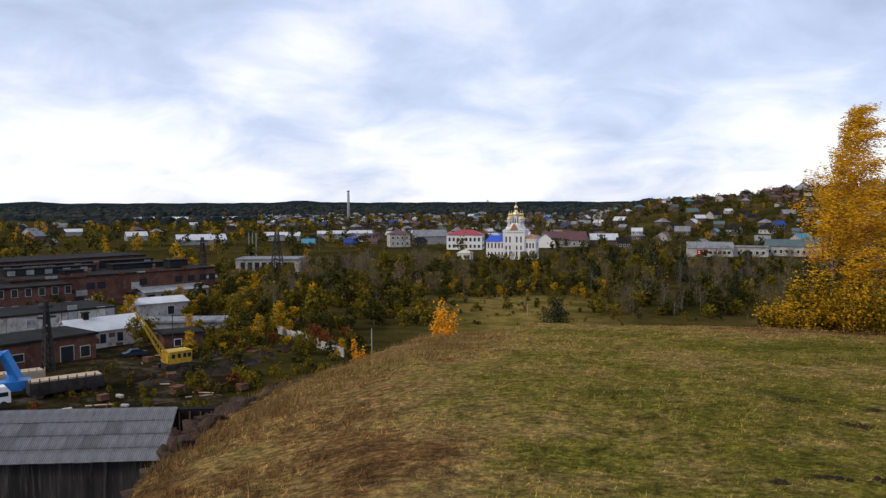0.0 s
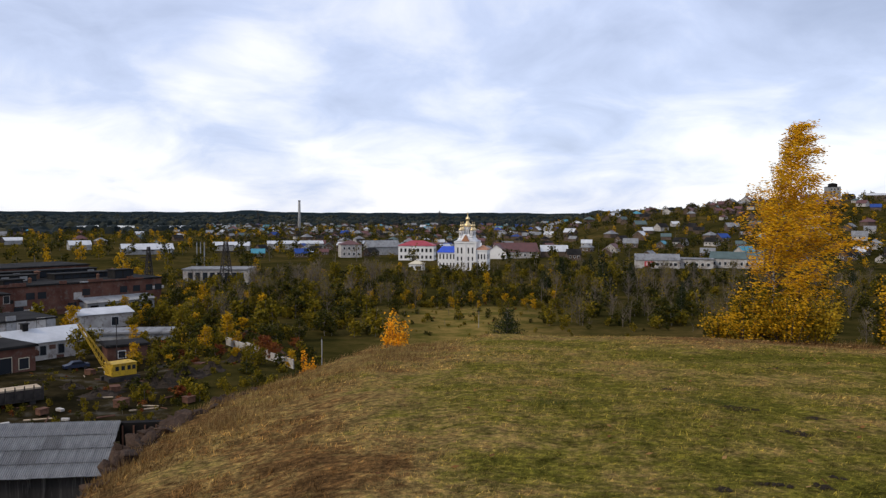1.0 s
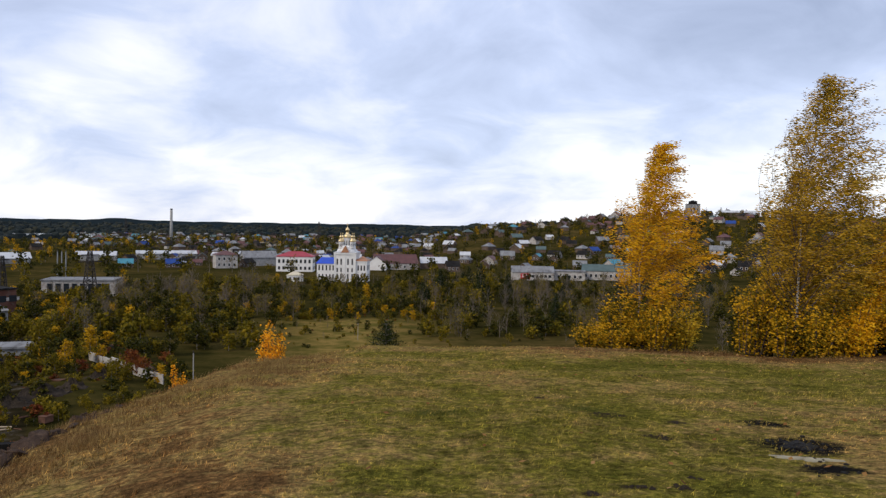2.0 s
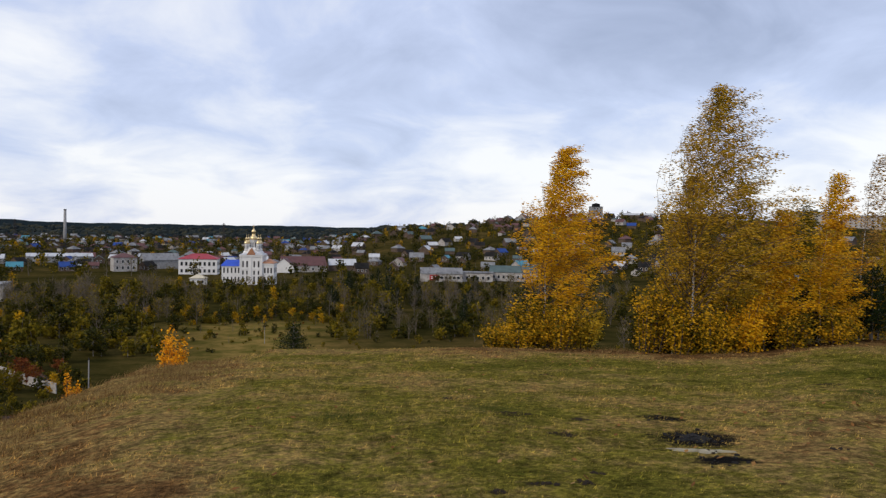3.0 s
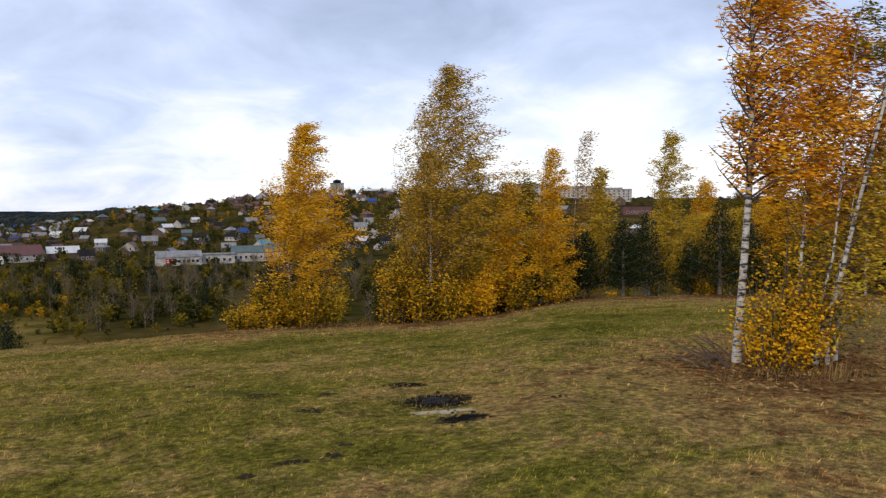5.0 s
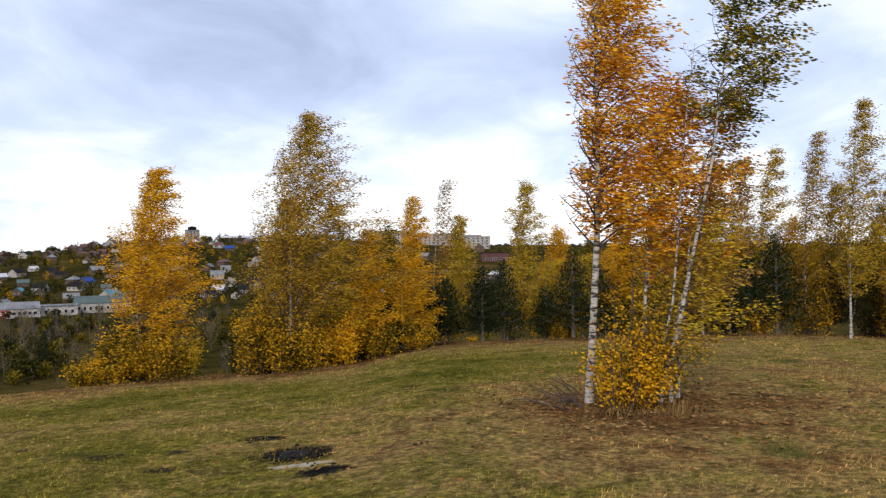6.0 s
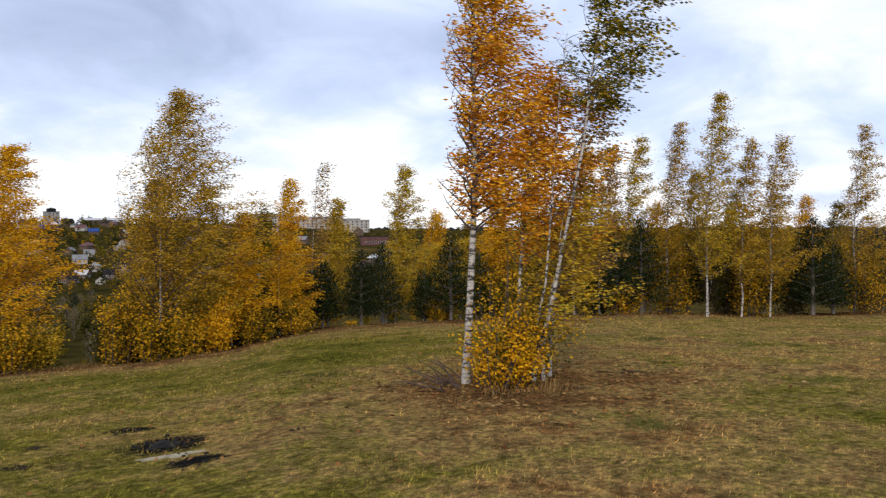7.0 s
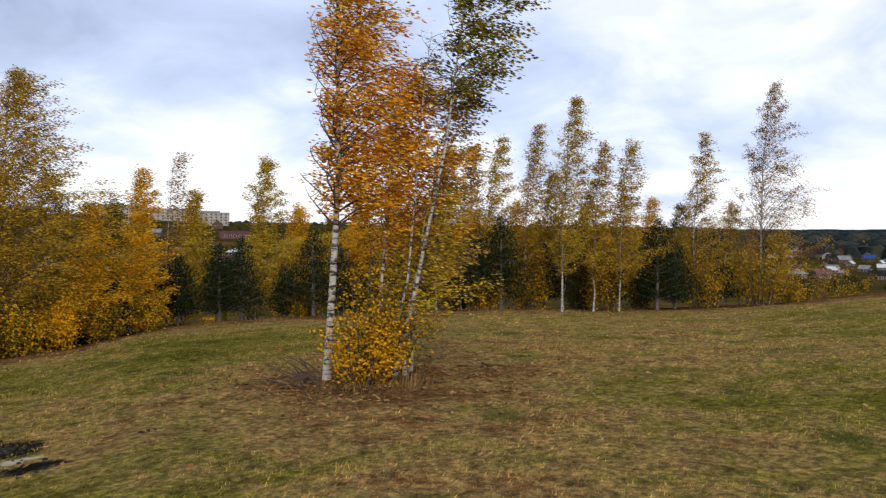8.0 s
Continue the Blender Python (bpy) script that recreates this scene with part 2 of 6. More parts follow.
M_ROCK = surface("weathered_rock", (0.040, 0.025, 0.018), (0.105, 0.068, 0.048), 1.2, 14, 0.92, 0, 0.6, 0.06, (0.022, 0.018, 0.015))
M_BRICK = surface("old_brick", (0.085, 0.036, 0.026), (0.15, 0.075, 0.056), 0.35, 3.0, 0.92, 0, 0.2, 0.03, (0.12, 0.09, 0.08))
M_WHITE = surface("whitewash", (0.80, 0.79, 0.77), (0.70, 0.69, 0.68), 0.25, 3.0, 0.85)
M_DIRTYWHITE = surface("worn_whitewash", (0.52, 0.50, 0.47), (0.33, 0.30, 0.28), 0.4, 4.0, 0.9, 0, 0.2, 0.02, (0.16, 0.12, 0.10))
M_PANEL = surface("grey_concrete", (0.36, 0.36, 0.36), (0.24, 0.24, 0.24), 0.3, 4.0, 0.9, 0, 0.2, 0.02, (0.12, 0.11, 0.10))
M_TAR = surface("tarred_roofing", (0.010, 0.0095, 0.0095), (0.030, 0.028, 0.027), 0.2, 2.0, 0.9)
# black boards; also a stand-in for shade in gaps and openings
M_BOARDSHADE = surface("black_tarred_boards", (0.006, 0.006, 0.006), (0.016, 0.014, 0.013), 0.6, 6.0, 0.9)
M_SLATE = surface("grey_fibre_cement_sheet", (0.17, 0.175, 0.185), (0.27, 0.275, 0.285), 0.3, 6.0, 0.85, 0, 0.2, 0.01, (0.075, 0.07, 0.07), (1, 0.14, 1))
M_PALEROOF = surface("pale_metal_roof", (0.55, 0.56, 0.58), (0.42, 0.43, 0.45), 0.3, 3.0, 0.6)
M_REDROOF = surface("crimson_metal_roof", (0.36, 0.045, 0.06), (0.28, 0.035, 0.05), 0.3, 3.0, 0.6)
M_BLUEROOF = surface("blue_metal_roof", (0.03, 0.09, 0.55), (0.025, 0.07, 0.42), 0.3, 3.0, 0.6)
M_DULLBLUE = surface("dull_blue_roof", (0.03, 0.07, 0.26), (0.025, 0.055, 0.19), 0.3, 3.0, 0.7)
M_TEALROOF = surface("teal_metal_roof", (0.06, 0.25, 0.33), (0.05, 0.19, 0.25), 0.3, 3.0, 0.6)
M_GREENROOF = surface("grey_green_roof", (0.10, 0.14, 0.14), (0.075, 0.105, 0.105), 0.3, 3.0, 0.7)
M_BROWNROOF = surface("brown_metal_roof", (0.13, 0.055, 0.05), (0.09, 0.04, 0.038), 0.3, 3.0, 0.6)
M_ORANGEROOF = surface("orange_gilt_roof", (0.42, 0.20, 0.10), (0.35, 0.16, 0.08), 0.5, 4.0, 0.6)
M_LOG = surface("dark_log_wall", (0.085, 0.06, 0.045), (0.15, 0.11, 0.085), 0.6, 6.0, 0.9)
M_PLANK = surface("pale_planks", (0.50, 0.40, 0.29), (0.38, 0.29, 0.20), 1.0, 8.0, 0.9)
M_GOLDLEAF = surface("gilded_metal", (0.80, 0.62, 0.34), (0.70, 0.52, 0.26), 2, 10, 0.35, 1.0, 0.05)
M_YELLOW = surface("yellow_crane_paint", (0.60, 0.38, 0.02), (0.42, 0.26, 0.02), 1.5, 10, 0.6, 0, 0.2, 0.01, (0.12, 0.06, 0.03))
M_BLUE = surface("blue_machine_paint", (0.03, 0.22, 0.58), (0.025, 0.16, 0.45), 1.5, 10, 0.5)
M_STEEL = surface("dark_weathered_steel", (0.035, 0.033, 0.033), (0.075, 0.065, 0.06), 1, 8, 0.7, 0.4)
M_RUSTSTEEL = surface("rusty_steel", (0.10, 0.05, 0.035), (0.17, 0.09, 0.06), 1, 8, 0.85)
M_GALV = surface("galvanised_steel", (0.34, 0.35, 0.36), (0.26, 0.27, 0.28), 1, 8, 0.5, 0.6)
M_CREAM = surface("cream_paint", (0.62, 0.56, 0.42), (0.52, 0.47, 0.36), 0.4, 4.0, 0.85)
M_SIGNRED = surface("red_sign_paint", (0.50, 0.03, 0.04), (0.42, 0.03, 0.035), 0.5, 5.0, 0.6)


def glass_material():
    m = Nodes("dark_window_glass", 0.12, 0.0, 0.5)
    m.color((0.02, 0.024, 0.03))
    return m.mat


M_GLASS = glass_material()


def water_material():
    m = Nodes("lake_water", 0.12, 0.0, 0.5)
    m.color((0.10, 0.115, 0.13)).bump(m.noise(0.4, 3), 0.15, 0.1)
    return m.mat


M_WATER = water_material()


# ---- mesh helpers ----
class Geo:
    """Collects vertices and faces of one mesh."""

    def __init__(self):
        self.v, self.f = [], []

    def add(self, verts, faces):
        o = len(self.v)
        self.v.extend(verts)
        self.f.extend(tuple(i + o for i in f) for f in faces)
        return self

    def box(self, x0, y0, z0, x1, y1, z1):
        return self.add([(x0, y0, z0), (x1, y0, z0), (x1, y1, z0), (x0, y1, z0), (x0, y0, z1), (x1, y0, z1), (x1, y1, z1), (x0, y1, z1)],
                        [(0, 3, 2, 1), (4, 5, 6, 7), (0, 1, 5, 4), (1, 2, 6, 5), (2, 3, 7, 6), (3, 0, 4, 7)])

    def beam(self, a, b, w, w2=None):
        """A square bar from a to b."""
        a, b = Vector(a), Vector(b)
        d = (b - a).normalized()
        s = d.orthogonal().normalized()
        u = d.cross(s)
        w2 = w if w2 is None else w2
        vs = [p + s * (i * r) + u * (j * r) for p, r in ((a, w / 2), (b, w2 / 2)) for i, j in ((-1, -1), (1, -1), (1, 1), (-1, 1))]
        return self.add([tuple(p) for p in vs], [(0, 3, 2, 1), (4, 5, 6, 7), (0, 1, 5, 4), (1, 2, 6, 5), (2, 3, 7, 6), (3, 0, 4, 7)])

    def tube(self, pts, radii, sides=6):
        """A tapered tube along a line of points."""
        pts = [Vector(p) for p in pts]
        o, n = len(self.v), len(pts)
        for i, p in enumerate(pts):
            d = (pts[min(i + 1, n - 1)] - pts[max(i - 1, 0)]).normalized()
            s = d.cross(Vector((0.31, 0.95, 0.07))).normalized()
            u = d.cross(s)
            for k in range(sides):
                a = 2 * math.pi * k / sides
                self.v.append(tuple(p + (s * math.cos(a) + u * math.sin(a)) * radii[i]))
        for i in range(n - 1):
            for k in range(sides):
                k2 = (k + 1) % sides
                self.f.append((o + i * sides + k, o + i * sides + k2, o + (i + 1) * sides + k2, o + (i + 1) * sides + k))
        self.f.append(tuple(o + (n - 1) * sides + k for k in range(sides)))
        return self

    def lathe(self, profile, x=0.0, y=0.0, sides=12):
        """A turned body from (radius, height) pairs."""
        o, n = len(self.v), len(profile)
        for r, z in profile:
            for k in range(sides):
                a = 2 * math.pi * (k + 0.5) / sides
                self.v.append((x + r * math.cos(a), y + r * math.sin(a), z))
        for i in range(n - 1):
            for k in range(sides):
                k2 = (k + 1) % sides
                self.f.append((o + i * sides + k, o + i * sides + k2, o + (i + 1) * sides + k2, o + (i + 1) * sides + k))
        self.f.append(tuple(o + (n - 1) * sides + k for k in range(sides)))
        self.f.append(tuple(o + k for k in reversed(range(sides))))
        return self

    def gable(self, w, d, z, rise, over=0.35, thick=0.12, x=0.0, y=0.0):
        """A gabled roof slab over a w by d plan, its ridge along x."""
        a, b = w / 2 + over, d / 2 + over
        drop = rise * over / (d / 2)
        p = [(-b, z - drop), (0, z + rise), (b, z - drop), (b, z - drop + thick), (0, z + rise + thick), (-b, z - drop + thick)]
        vs = [(x + sx, y + q[0], q[1]) for sx in (-a, a) for q in p]
        return self.add(vs, [(0, 1, 7, 6), (1, 2, 8, 7), (2, 3, 9, 8), (3, 4, 10, 9), (4, 5, 11, 10), (5, 0, 6, 11), (0, 5, 4, 1), (1, 4, 3, 2),
                             (6, 7, 10, 11), (7, 8, 9, 10)])

    def hip(self, w, d, z, rise, over=0.35, ridge=None, x=0.0, y=0.0, thick=0.15):
        """A hipped roof over a w by d plan, its ridge along x."""
        a, b = w / 2 + over, d / 2 + over
        r = max(a - b, 0.02) if ridge is None else ridge
        vs = [(-a, -b, z), (a, -b, z), (a, b, z), (-a, b, z), (-a, -b, z + thick), (a, -b, z + thick), (a, b, z + thick), (-a, b, z + thick),
              (-r, 0, z + rise), (r, 0, z + rise)]
        return self.add([(x + p, y + q, s) for p, q, s in vs], [(3, 2, 1, 0), (0, 1, 5, 4), (1, 2, 6, 5), (2, 3, 7, 6), (3, 0, 4, 7), (4, 5, 9, 8), (5, 6, 9),
                                                               (6, 7, 8, 9), (7, 4, 8)])

    def mesh(self, name, material, smooth=False):
        me = bpy.data.meshes.new(name)
        me.from_pydata(self.v, [], self.f)
        me.materials.append(material)
        if smooth:
            me.shade_smooth()
        me.update()
        return me


def thing(name, m, label, category, group=""):
    ob = new(name)
    ob.empty_display_size = 0.2
    ob.matrix_basis = m
    return tagged(ob, label, category, group)


def part(name, geo, material, parent, label="", smooth=False, m=None):
    me = geo if isinstance(geo, bpy.types.Mesh) else geo.mesh(name, material, smooth)
    ob = new(name, me)
    ob.parent = parent
    if m is not None:
        ob.matrix_basis = m
    return tagged(ob, label)


# ---- the lie of the land ----
VALLEY = -26.0
# heading, distance of the hill's brow, its height there, length of the slope beyond
BROW = np.array([(-180, 40, -0.6, 120), (-100, 12, -0.8, 60), (-60, 5.0, -0.6, 42), (-30, 4.6, -0.5, 38), (-21, 7.5, -0.99, 36), (-16.5, 10, -1.12, 36),
                 (-11.2, 12.5, -1.28, 45), (-5.5, 14.5, -1.27, 60), (-0.5, 17, -1.27, 80), (4, 18, -1.36, 95), (8.2, 20, -1.41, 100), (13.8, 20, -1.45, 105),
                 (22.5, 20, -1.34, 115), (28, 21, -1.41, 130), (38, 21, -1.38, 150), (43, 22, -1.28, 160), (48, 24, -1.10, 170), (57, 25, -1.07, 180),
                 (72, 26, -0.90, 190), (80, 28, -1.05, 200), (88, 30, -1.05, 200), (97, 32, -0.53, 200), (120, 36, -0.5, 180), (180, 40, -0.6, 120)])
# heading, how high the far ridge stands above the eye's level, in degrees
RIDGE = np.array([(-180, 0.0), (11, -0.9), (14, -0.35), (18, 0.0), (21.7, 0.28), (25.2, 0.7), (31, 1.0), (36, 1.05), (43, 1.0), (50, 0.55), (60, 0.3), (75, 0.0), (88, -0.6),
                  (100, -1.0), (180, -1.0)])


def land(x, y):
    """Height of the ground, for arrays."""
    x, y = np.asarray(x, float), np.asarray(y, float)
    r, a = np.hypot(x, y), np.degrees(np.arctan2(x, y))
    rb, hb, ln = (np.interp(a, BROW[:, 0], BROW[:, i]) for i in (1, 2, 3))
    top = hb * np.minimum(r / rb, 1.0) ** 1.3
    u = np.clip((r - rb) / ln, 0, 1)
    slope = hb + (VALLEY - hb) * (1 - (1 - u) ** 1.6)
    h = np.where(r < rb, top, slope)
    k = np.clip((a - 10) / 6, 0, 1)
    s = np.clip((r - 440) / 480, 0, 1)
    s = s * s * (3 - 2 * s)
    crest = EYE + 920 * np.tan(np.radians(np.interp(a, RIDGE[:, 0], RIDGE[:, 1])))
    h = np.where((r > 440) & (k > 0), VALLEY + (crest - VALLEY) * s * k, h)
    f = np.clip((r - 2300) / 2400, 0, 1)
    rise = EYE + 4 + 10 * np.exp(-((a + 26.5) / 1.3) ** 2) + 11 * np.exp(-((a + 8.8) / 1.6) ** 2) + 4 * np.exp(-((a - 9) / 2.0) ** 2)
    rise = rise + 1.6 * np.sin(a * 1.9) + 1.0 * np.sin(a * 5.3 + 1)
    h = np.where(r > 2300, h + (rise - h) * f * f * (3 - 2 * f), h)
    return h


def ground_at(a, r, up=0.0):
    p = heading(a) * r
    return Vector((p.x, p.y, float(land(p.x, p.y)) + up))


def flat_noise(x, y, s):
    return noise.noise(Vector((x * s, y * s, 3.7)))


def lushness(X, Y):
    """How green the turf is: bare by the birch clump, dry on the worn slope."""
    r, a = np.hypot(X, Y), np.degrees(np.arctan2(X, Y))
    rb = np.interp(a, BROW[:, 0], BROW[:, 1])
    v = 0.75 * np.clip((a - 2) / 14, 0, 1) * np.clip((80 - a) / 30, 0.45, 1) * np.clip((rb - r - 0.5) / 4, 0, 1)
    v = v - 0.65 * np.clip((7 - a) / 12, 0, 1)
    v = v - np.clip((a - 18) / 10, 0, 1) * (1.9 * np.exp(-(np.maximum(rb - r, 0) / 2.6) ** 2) + 0.25 * np.clip((a - 55) / 15, 0, 1))
    bx, by, cx, cy = heading(62).x * 10.0, heading(62).y * 10.0, heading(52).x * 8.0, heading(52).y * 8.0
    v = v - 1.5 * np.exp(-((X - bx) ** 2 + (Y - by) ** 2) / 4.5) - 0.8 * np.exp(-((X - cx) ** 2 + (Y - cy) ** 2) / 3.0)
    return v


def bumps(x, y):
    return (flat_noise(x, y, 0.35) * 0.05 + flat_noise(x, y, 1.7) * 0.028) * min(math.hypot(x, y) / 3, 1)


def build_ground():
    az = np.concatenate([np.arange(-180, -34, 3.0), np.arange(-34, 104, 0.5), np.arange(104, 180, 3.0)])
    rad = np.concatenate([[0.0], np.geomspace(0.8, 45, 90), np.geomspace(47, 460, 70), np.geomspace(480, 4850, 60)])
    A, Rr = np.meshgrid(az, rad)
    X, Y = Rr * np.sin(np.radians(A)), Rr * np.cos(np.radians(A))
    Z = land(X, Y)
    rb = np.interp(A, BROW[:, 0], BROW[:, 1])
    bump = np.array([flat_noise(x, y, 0.35) * 0.05 + flat_noise(x, y, 1.7) * 0.028 for x, y in zip(X.ravel(), Y.ravel())]).reshape(X.shape)
    rough = np.array([flat_noise(x, y, 0.05) for x, y in zip(X.ravel(), Y.ravel())]).reshape(X.shape)
    Z = Z + bump * np.clip(Rr / 3, 0, 1) * (Rr < 60) + np.where((Rr > rb + 4) & (Rr < 160), rough * 1.2, 0) * np.clip((Rr - rb - 4) / 10, 0, 1)
    n, m = X.shape[1], X.shape[0]
    me = bpy.data.meshes.new("ground")
    idx = np.arange(m * n).reshape(m, n)
    q = np.stack([idx[:-1], np.roll(idx, -1, 1)[:-1], np.roll(idx, -1, 1)[1:], idx[1:]], -1).reshape(-1, 4)
    me.from_pydata(np.stack([X, Y, Z], -1).reshape(-1, 3).tolist(), [], q[:, ::-1].tolist())
    me.materials.append(M_GROUND)
    me.shade_smooth()
    lush = lushness(X, Y)
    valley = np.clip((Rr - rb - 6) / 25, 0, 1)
    yard = ((A < -14) & (Rr > 95) & (Rr < 210)) * 0.75
    meadow = np.exp(-((A - 7) / 5.5) ** 2) * ((Rr > 24) & (Rr < 235))
    # wooded far ground beyond 1500 m; its blue is haze put in the colour
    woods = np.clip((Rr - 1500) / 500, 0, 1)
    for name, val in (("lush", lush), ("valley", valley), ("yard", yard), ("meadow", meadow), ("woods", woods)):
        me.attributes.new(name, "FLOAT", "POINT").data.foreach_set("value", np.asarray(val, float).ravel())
    return tagged(new("ground", me), "worn grassy hilltop falling to a wide autumn valley", "ground", kind="structure")


build_ground()

# ---- trees ----
WIND = Vector((0.78, -0.62, 0.0))
rng = np.random.default_rng(5)


def unit(v):
    return v / np.maximum(np.linalg.norm(v, axis=-1, keepdims=True), 1e-9)


def array_mesh(name, v, f, material):
    """A mesh from an array of vertices and an array of faces with equal numbers of corners."""
    me = bpy.data.meshes.new(name)
    n, k = f.shape
    me.vertices.add(len(v))
    me.vertices.foreach_set("co", np.ascontiguousarray(v, np.float32).ravel())
    me.loops.add(n * k)
    me.loops.foreach_set("vertex_index", np.ascontiguousarray(f, np.int32).ravel())
    me.polygons.add(n)
    me.polygons.foreach_set("loop_start", np.arange(n, dtype=np.int32) * k)
    me.materials.append(material)
    me.update(calc_edges=True)
    return me


def leaf_mesh(name, pos, length, width, material, sweep=1.0, droop=0.3, seed=1, local_wind=WIND):
    """Many small folded leaves, streaming with the wind."""
    g = np.random.default_rng(seed)
    n = len(pos)
    axis = unit(np.array(local_wind)[None] * sweep + g.normal(0, 0.5, (n, 3)) * np.array([1, 1, 0.6]) + np.array([0, 0, -droop]))
    side = unit(np.cross(axis, g.normal(0, 1, (n, 3))))
    ln = length * g.uniform(0.65, 1.25, (n, 1))
    wd = width * g.uniform(0.65, 1.2, (n, 1)) / 2
    fold = np.cross(axis, side) * wd * 0.4
    v = np.stack([pos, pos + axis * ln * 0.45 + side * wd + fold, pos + axis * ln, pos + axis * ln * 0.45 - side * wd + fold], 1).reshape(-1, 3)
    k = np.arange(n)[:, None] * 4
    f = np.concatenate([k + [0, 1, 2], k + [0, 2, 3]], 1).reshape(-1, 3)
    return array_mesh(name, v, f, material)


def line_at(pts, t):
    """The point at t (0 to 1) along a line of points."""
    s = t * (len(pts) - 1)
    i = min(int(s), len(pts) - 2)
    return pts[i].lerp(pts[i + 1], s - i)


def scatter(lines, weights, count, g, low=0.0):
    """Places along lines of three points, taken by weight."""
    pts = np.array([[tuple(p) for p in ln] for ln in lines])
    pick = g.choice(len(lines), count, p=np.array(weights) / np.sum(weights))
    t = g.uniform(low, 1.0, (count, 1)) * 2
    q = pts[pick]
    return np.where(t < 1, q[:, 0] + (q[:, 1] - q[:, 0]) * t, q[:, 1] + (q[:, 2] - q[:, 1]) * (t - 1))


def grow(stem, radius, crown0, reach, limbs, leaves, leaf_len, seed, blow=0.6, up=0.9, taper=0.12, spread=0.09, windward=0.7):
    """A birch stem with limbs and twigs streaming in the wind, and where its leaves hang. reach(t): limb length at height t of the crown."""
    g = np.random.default_rng(seed)
    wood, twigs = Geo(), Geo()
    n = len(stem)
    wood.tube(stem, [radius * (1 - (1 - taper) * i / (n - 1)) * (1.25 if i == 0 else 1) for i in range(n)], 9)
    spots, weights = [], []
    for i in range(limbs):
        t = (i + g.uniform(0, 1)) / limbs
        p = line_at(stem, crown0 + (1 - crown0) * t * 0.985)
        az = i * 2.399 + g.uniform(-0.4, 0.4)
        out = Vector((math.cos(az), math.sin(az), 0))
        lee = out.dot(WIND)
        ln = reach(t) * g.uniform(0.6, 1.2) * (windward + (1.12 - windward) * (lee * 0.5 + 0.5))
        d = (out + Vector((0, 0, up * g.uniform(0.6, 1.4)))).normalized()
        pts = [p]
        for k in range(5):
            d = (d + WIND * blow * (0.03 + 0.06 * k) + Vector((0, 0, 0.05 - 0.04 * k)) + Vector(g.normal(0, 0.08, 3))).normalized()
            pts.append(pts[-1] + d * ln / 5)
        r0 = max(radius * 0.36 * (1 - 0.8 * t), 0.005)
        twigs.tube(pts, [r0 * (1 - 0.85 * k / 5) for k in range(6)], 4)
        for k in range(6):
            q = line_at(pts, g.uniform(0.2, 0.98))
            e = (d * 0.6 + WIND * blow * 0.8 + Vector(g.normal(0, 0.5, 3)) + Vector((0, 0, 0.25))).normalized()
            far = 0.2 * ln + 0.16
            ends = [q, q + e * far * 0.5, q + (e + WIND * blow * 0.5 + Vector((0, 0, -0.2))).normalized() * far]
            twigs.tube(ends, [r0 * 0.35, r0 * 0.25, r0 * 0.1], 3)
            spots.append(ends)
            weights.append(far)
        spots.append((pts[1], pts[3], pts[5]))
        weights.append(ln * 0.8)
    pos = scatter(spots, weights, leaves, g)
    pos = pos + g.normal(0, spread, (leaves, 3)) * np.array([1, 1, 0.7]) + np.array(WIND)[None] * g.uniform(0, 2.0 * spread * blow, (leaves, 1))
    return wood, twigs, pos


def stem_line(height, lean=(0.0, 0.0), wob=0.05, n=9, seed=1, bend=1.5):
    g = np.random.default_rng(seed)
    return [Vector((lean[0] * (i / (n - 1)) ** bend + g.normal(0, wob) * (i > 0), lean[1] * (i / (n - 1)) ** bend + g.normal(0, wob) * (i > 0), height * i / (n - 1)))
            for i in range(n)]


def birch(place, stem, radius, crown0, reach, limbs, leaves, leaf_len, material, seed, label, blow=0.6, up=0.9, bark=None, extra=(), spread=0.09, sweep=2.4, windward=0.7,
          group="birches on the hilltop", name="birch_tree"):
    tree = thing(name, Matrix.Translation(place), label, "tree", group)
    stems = [(stem, radius, crown0, limbs, leaves)] + list(extra)
    for k, (line, rad, c0, nl, nlv) in enumerate(stems):
        wood, twigs, pos = grow(line, rad, c0, reach, nl, nlv, leaf_len, seed + k * 17, blow, up, spread=spread, windward=windward)
        part("trunk", wood, bark or M_BIRCH, tree, "white birch bark with black marks", True)
        part("branchwork", twigs, M_TWIG, tree, "thin dark branches")
        part("crown", leaf_mesh("crown", pos, leaf_len, leaf_len * 0.36, material, sweep, 0.25, seed + k), material, tree, "wind-blown autumn leaves")
    return tree


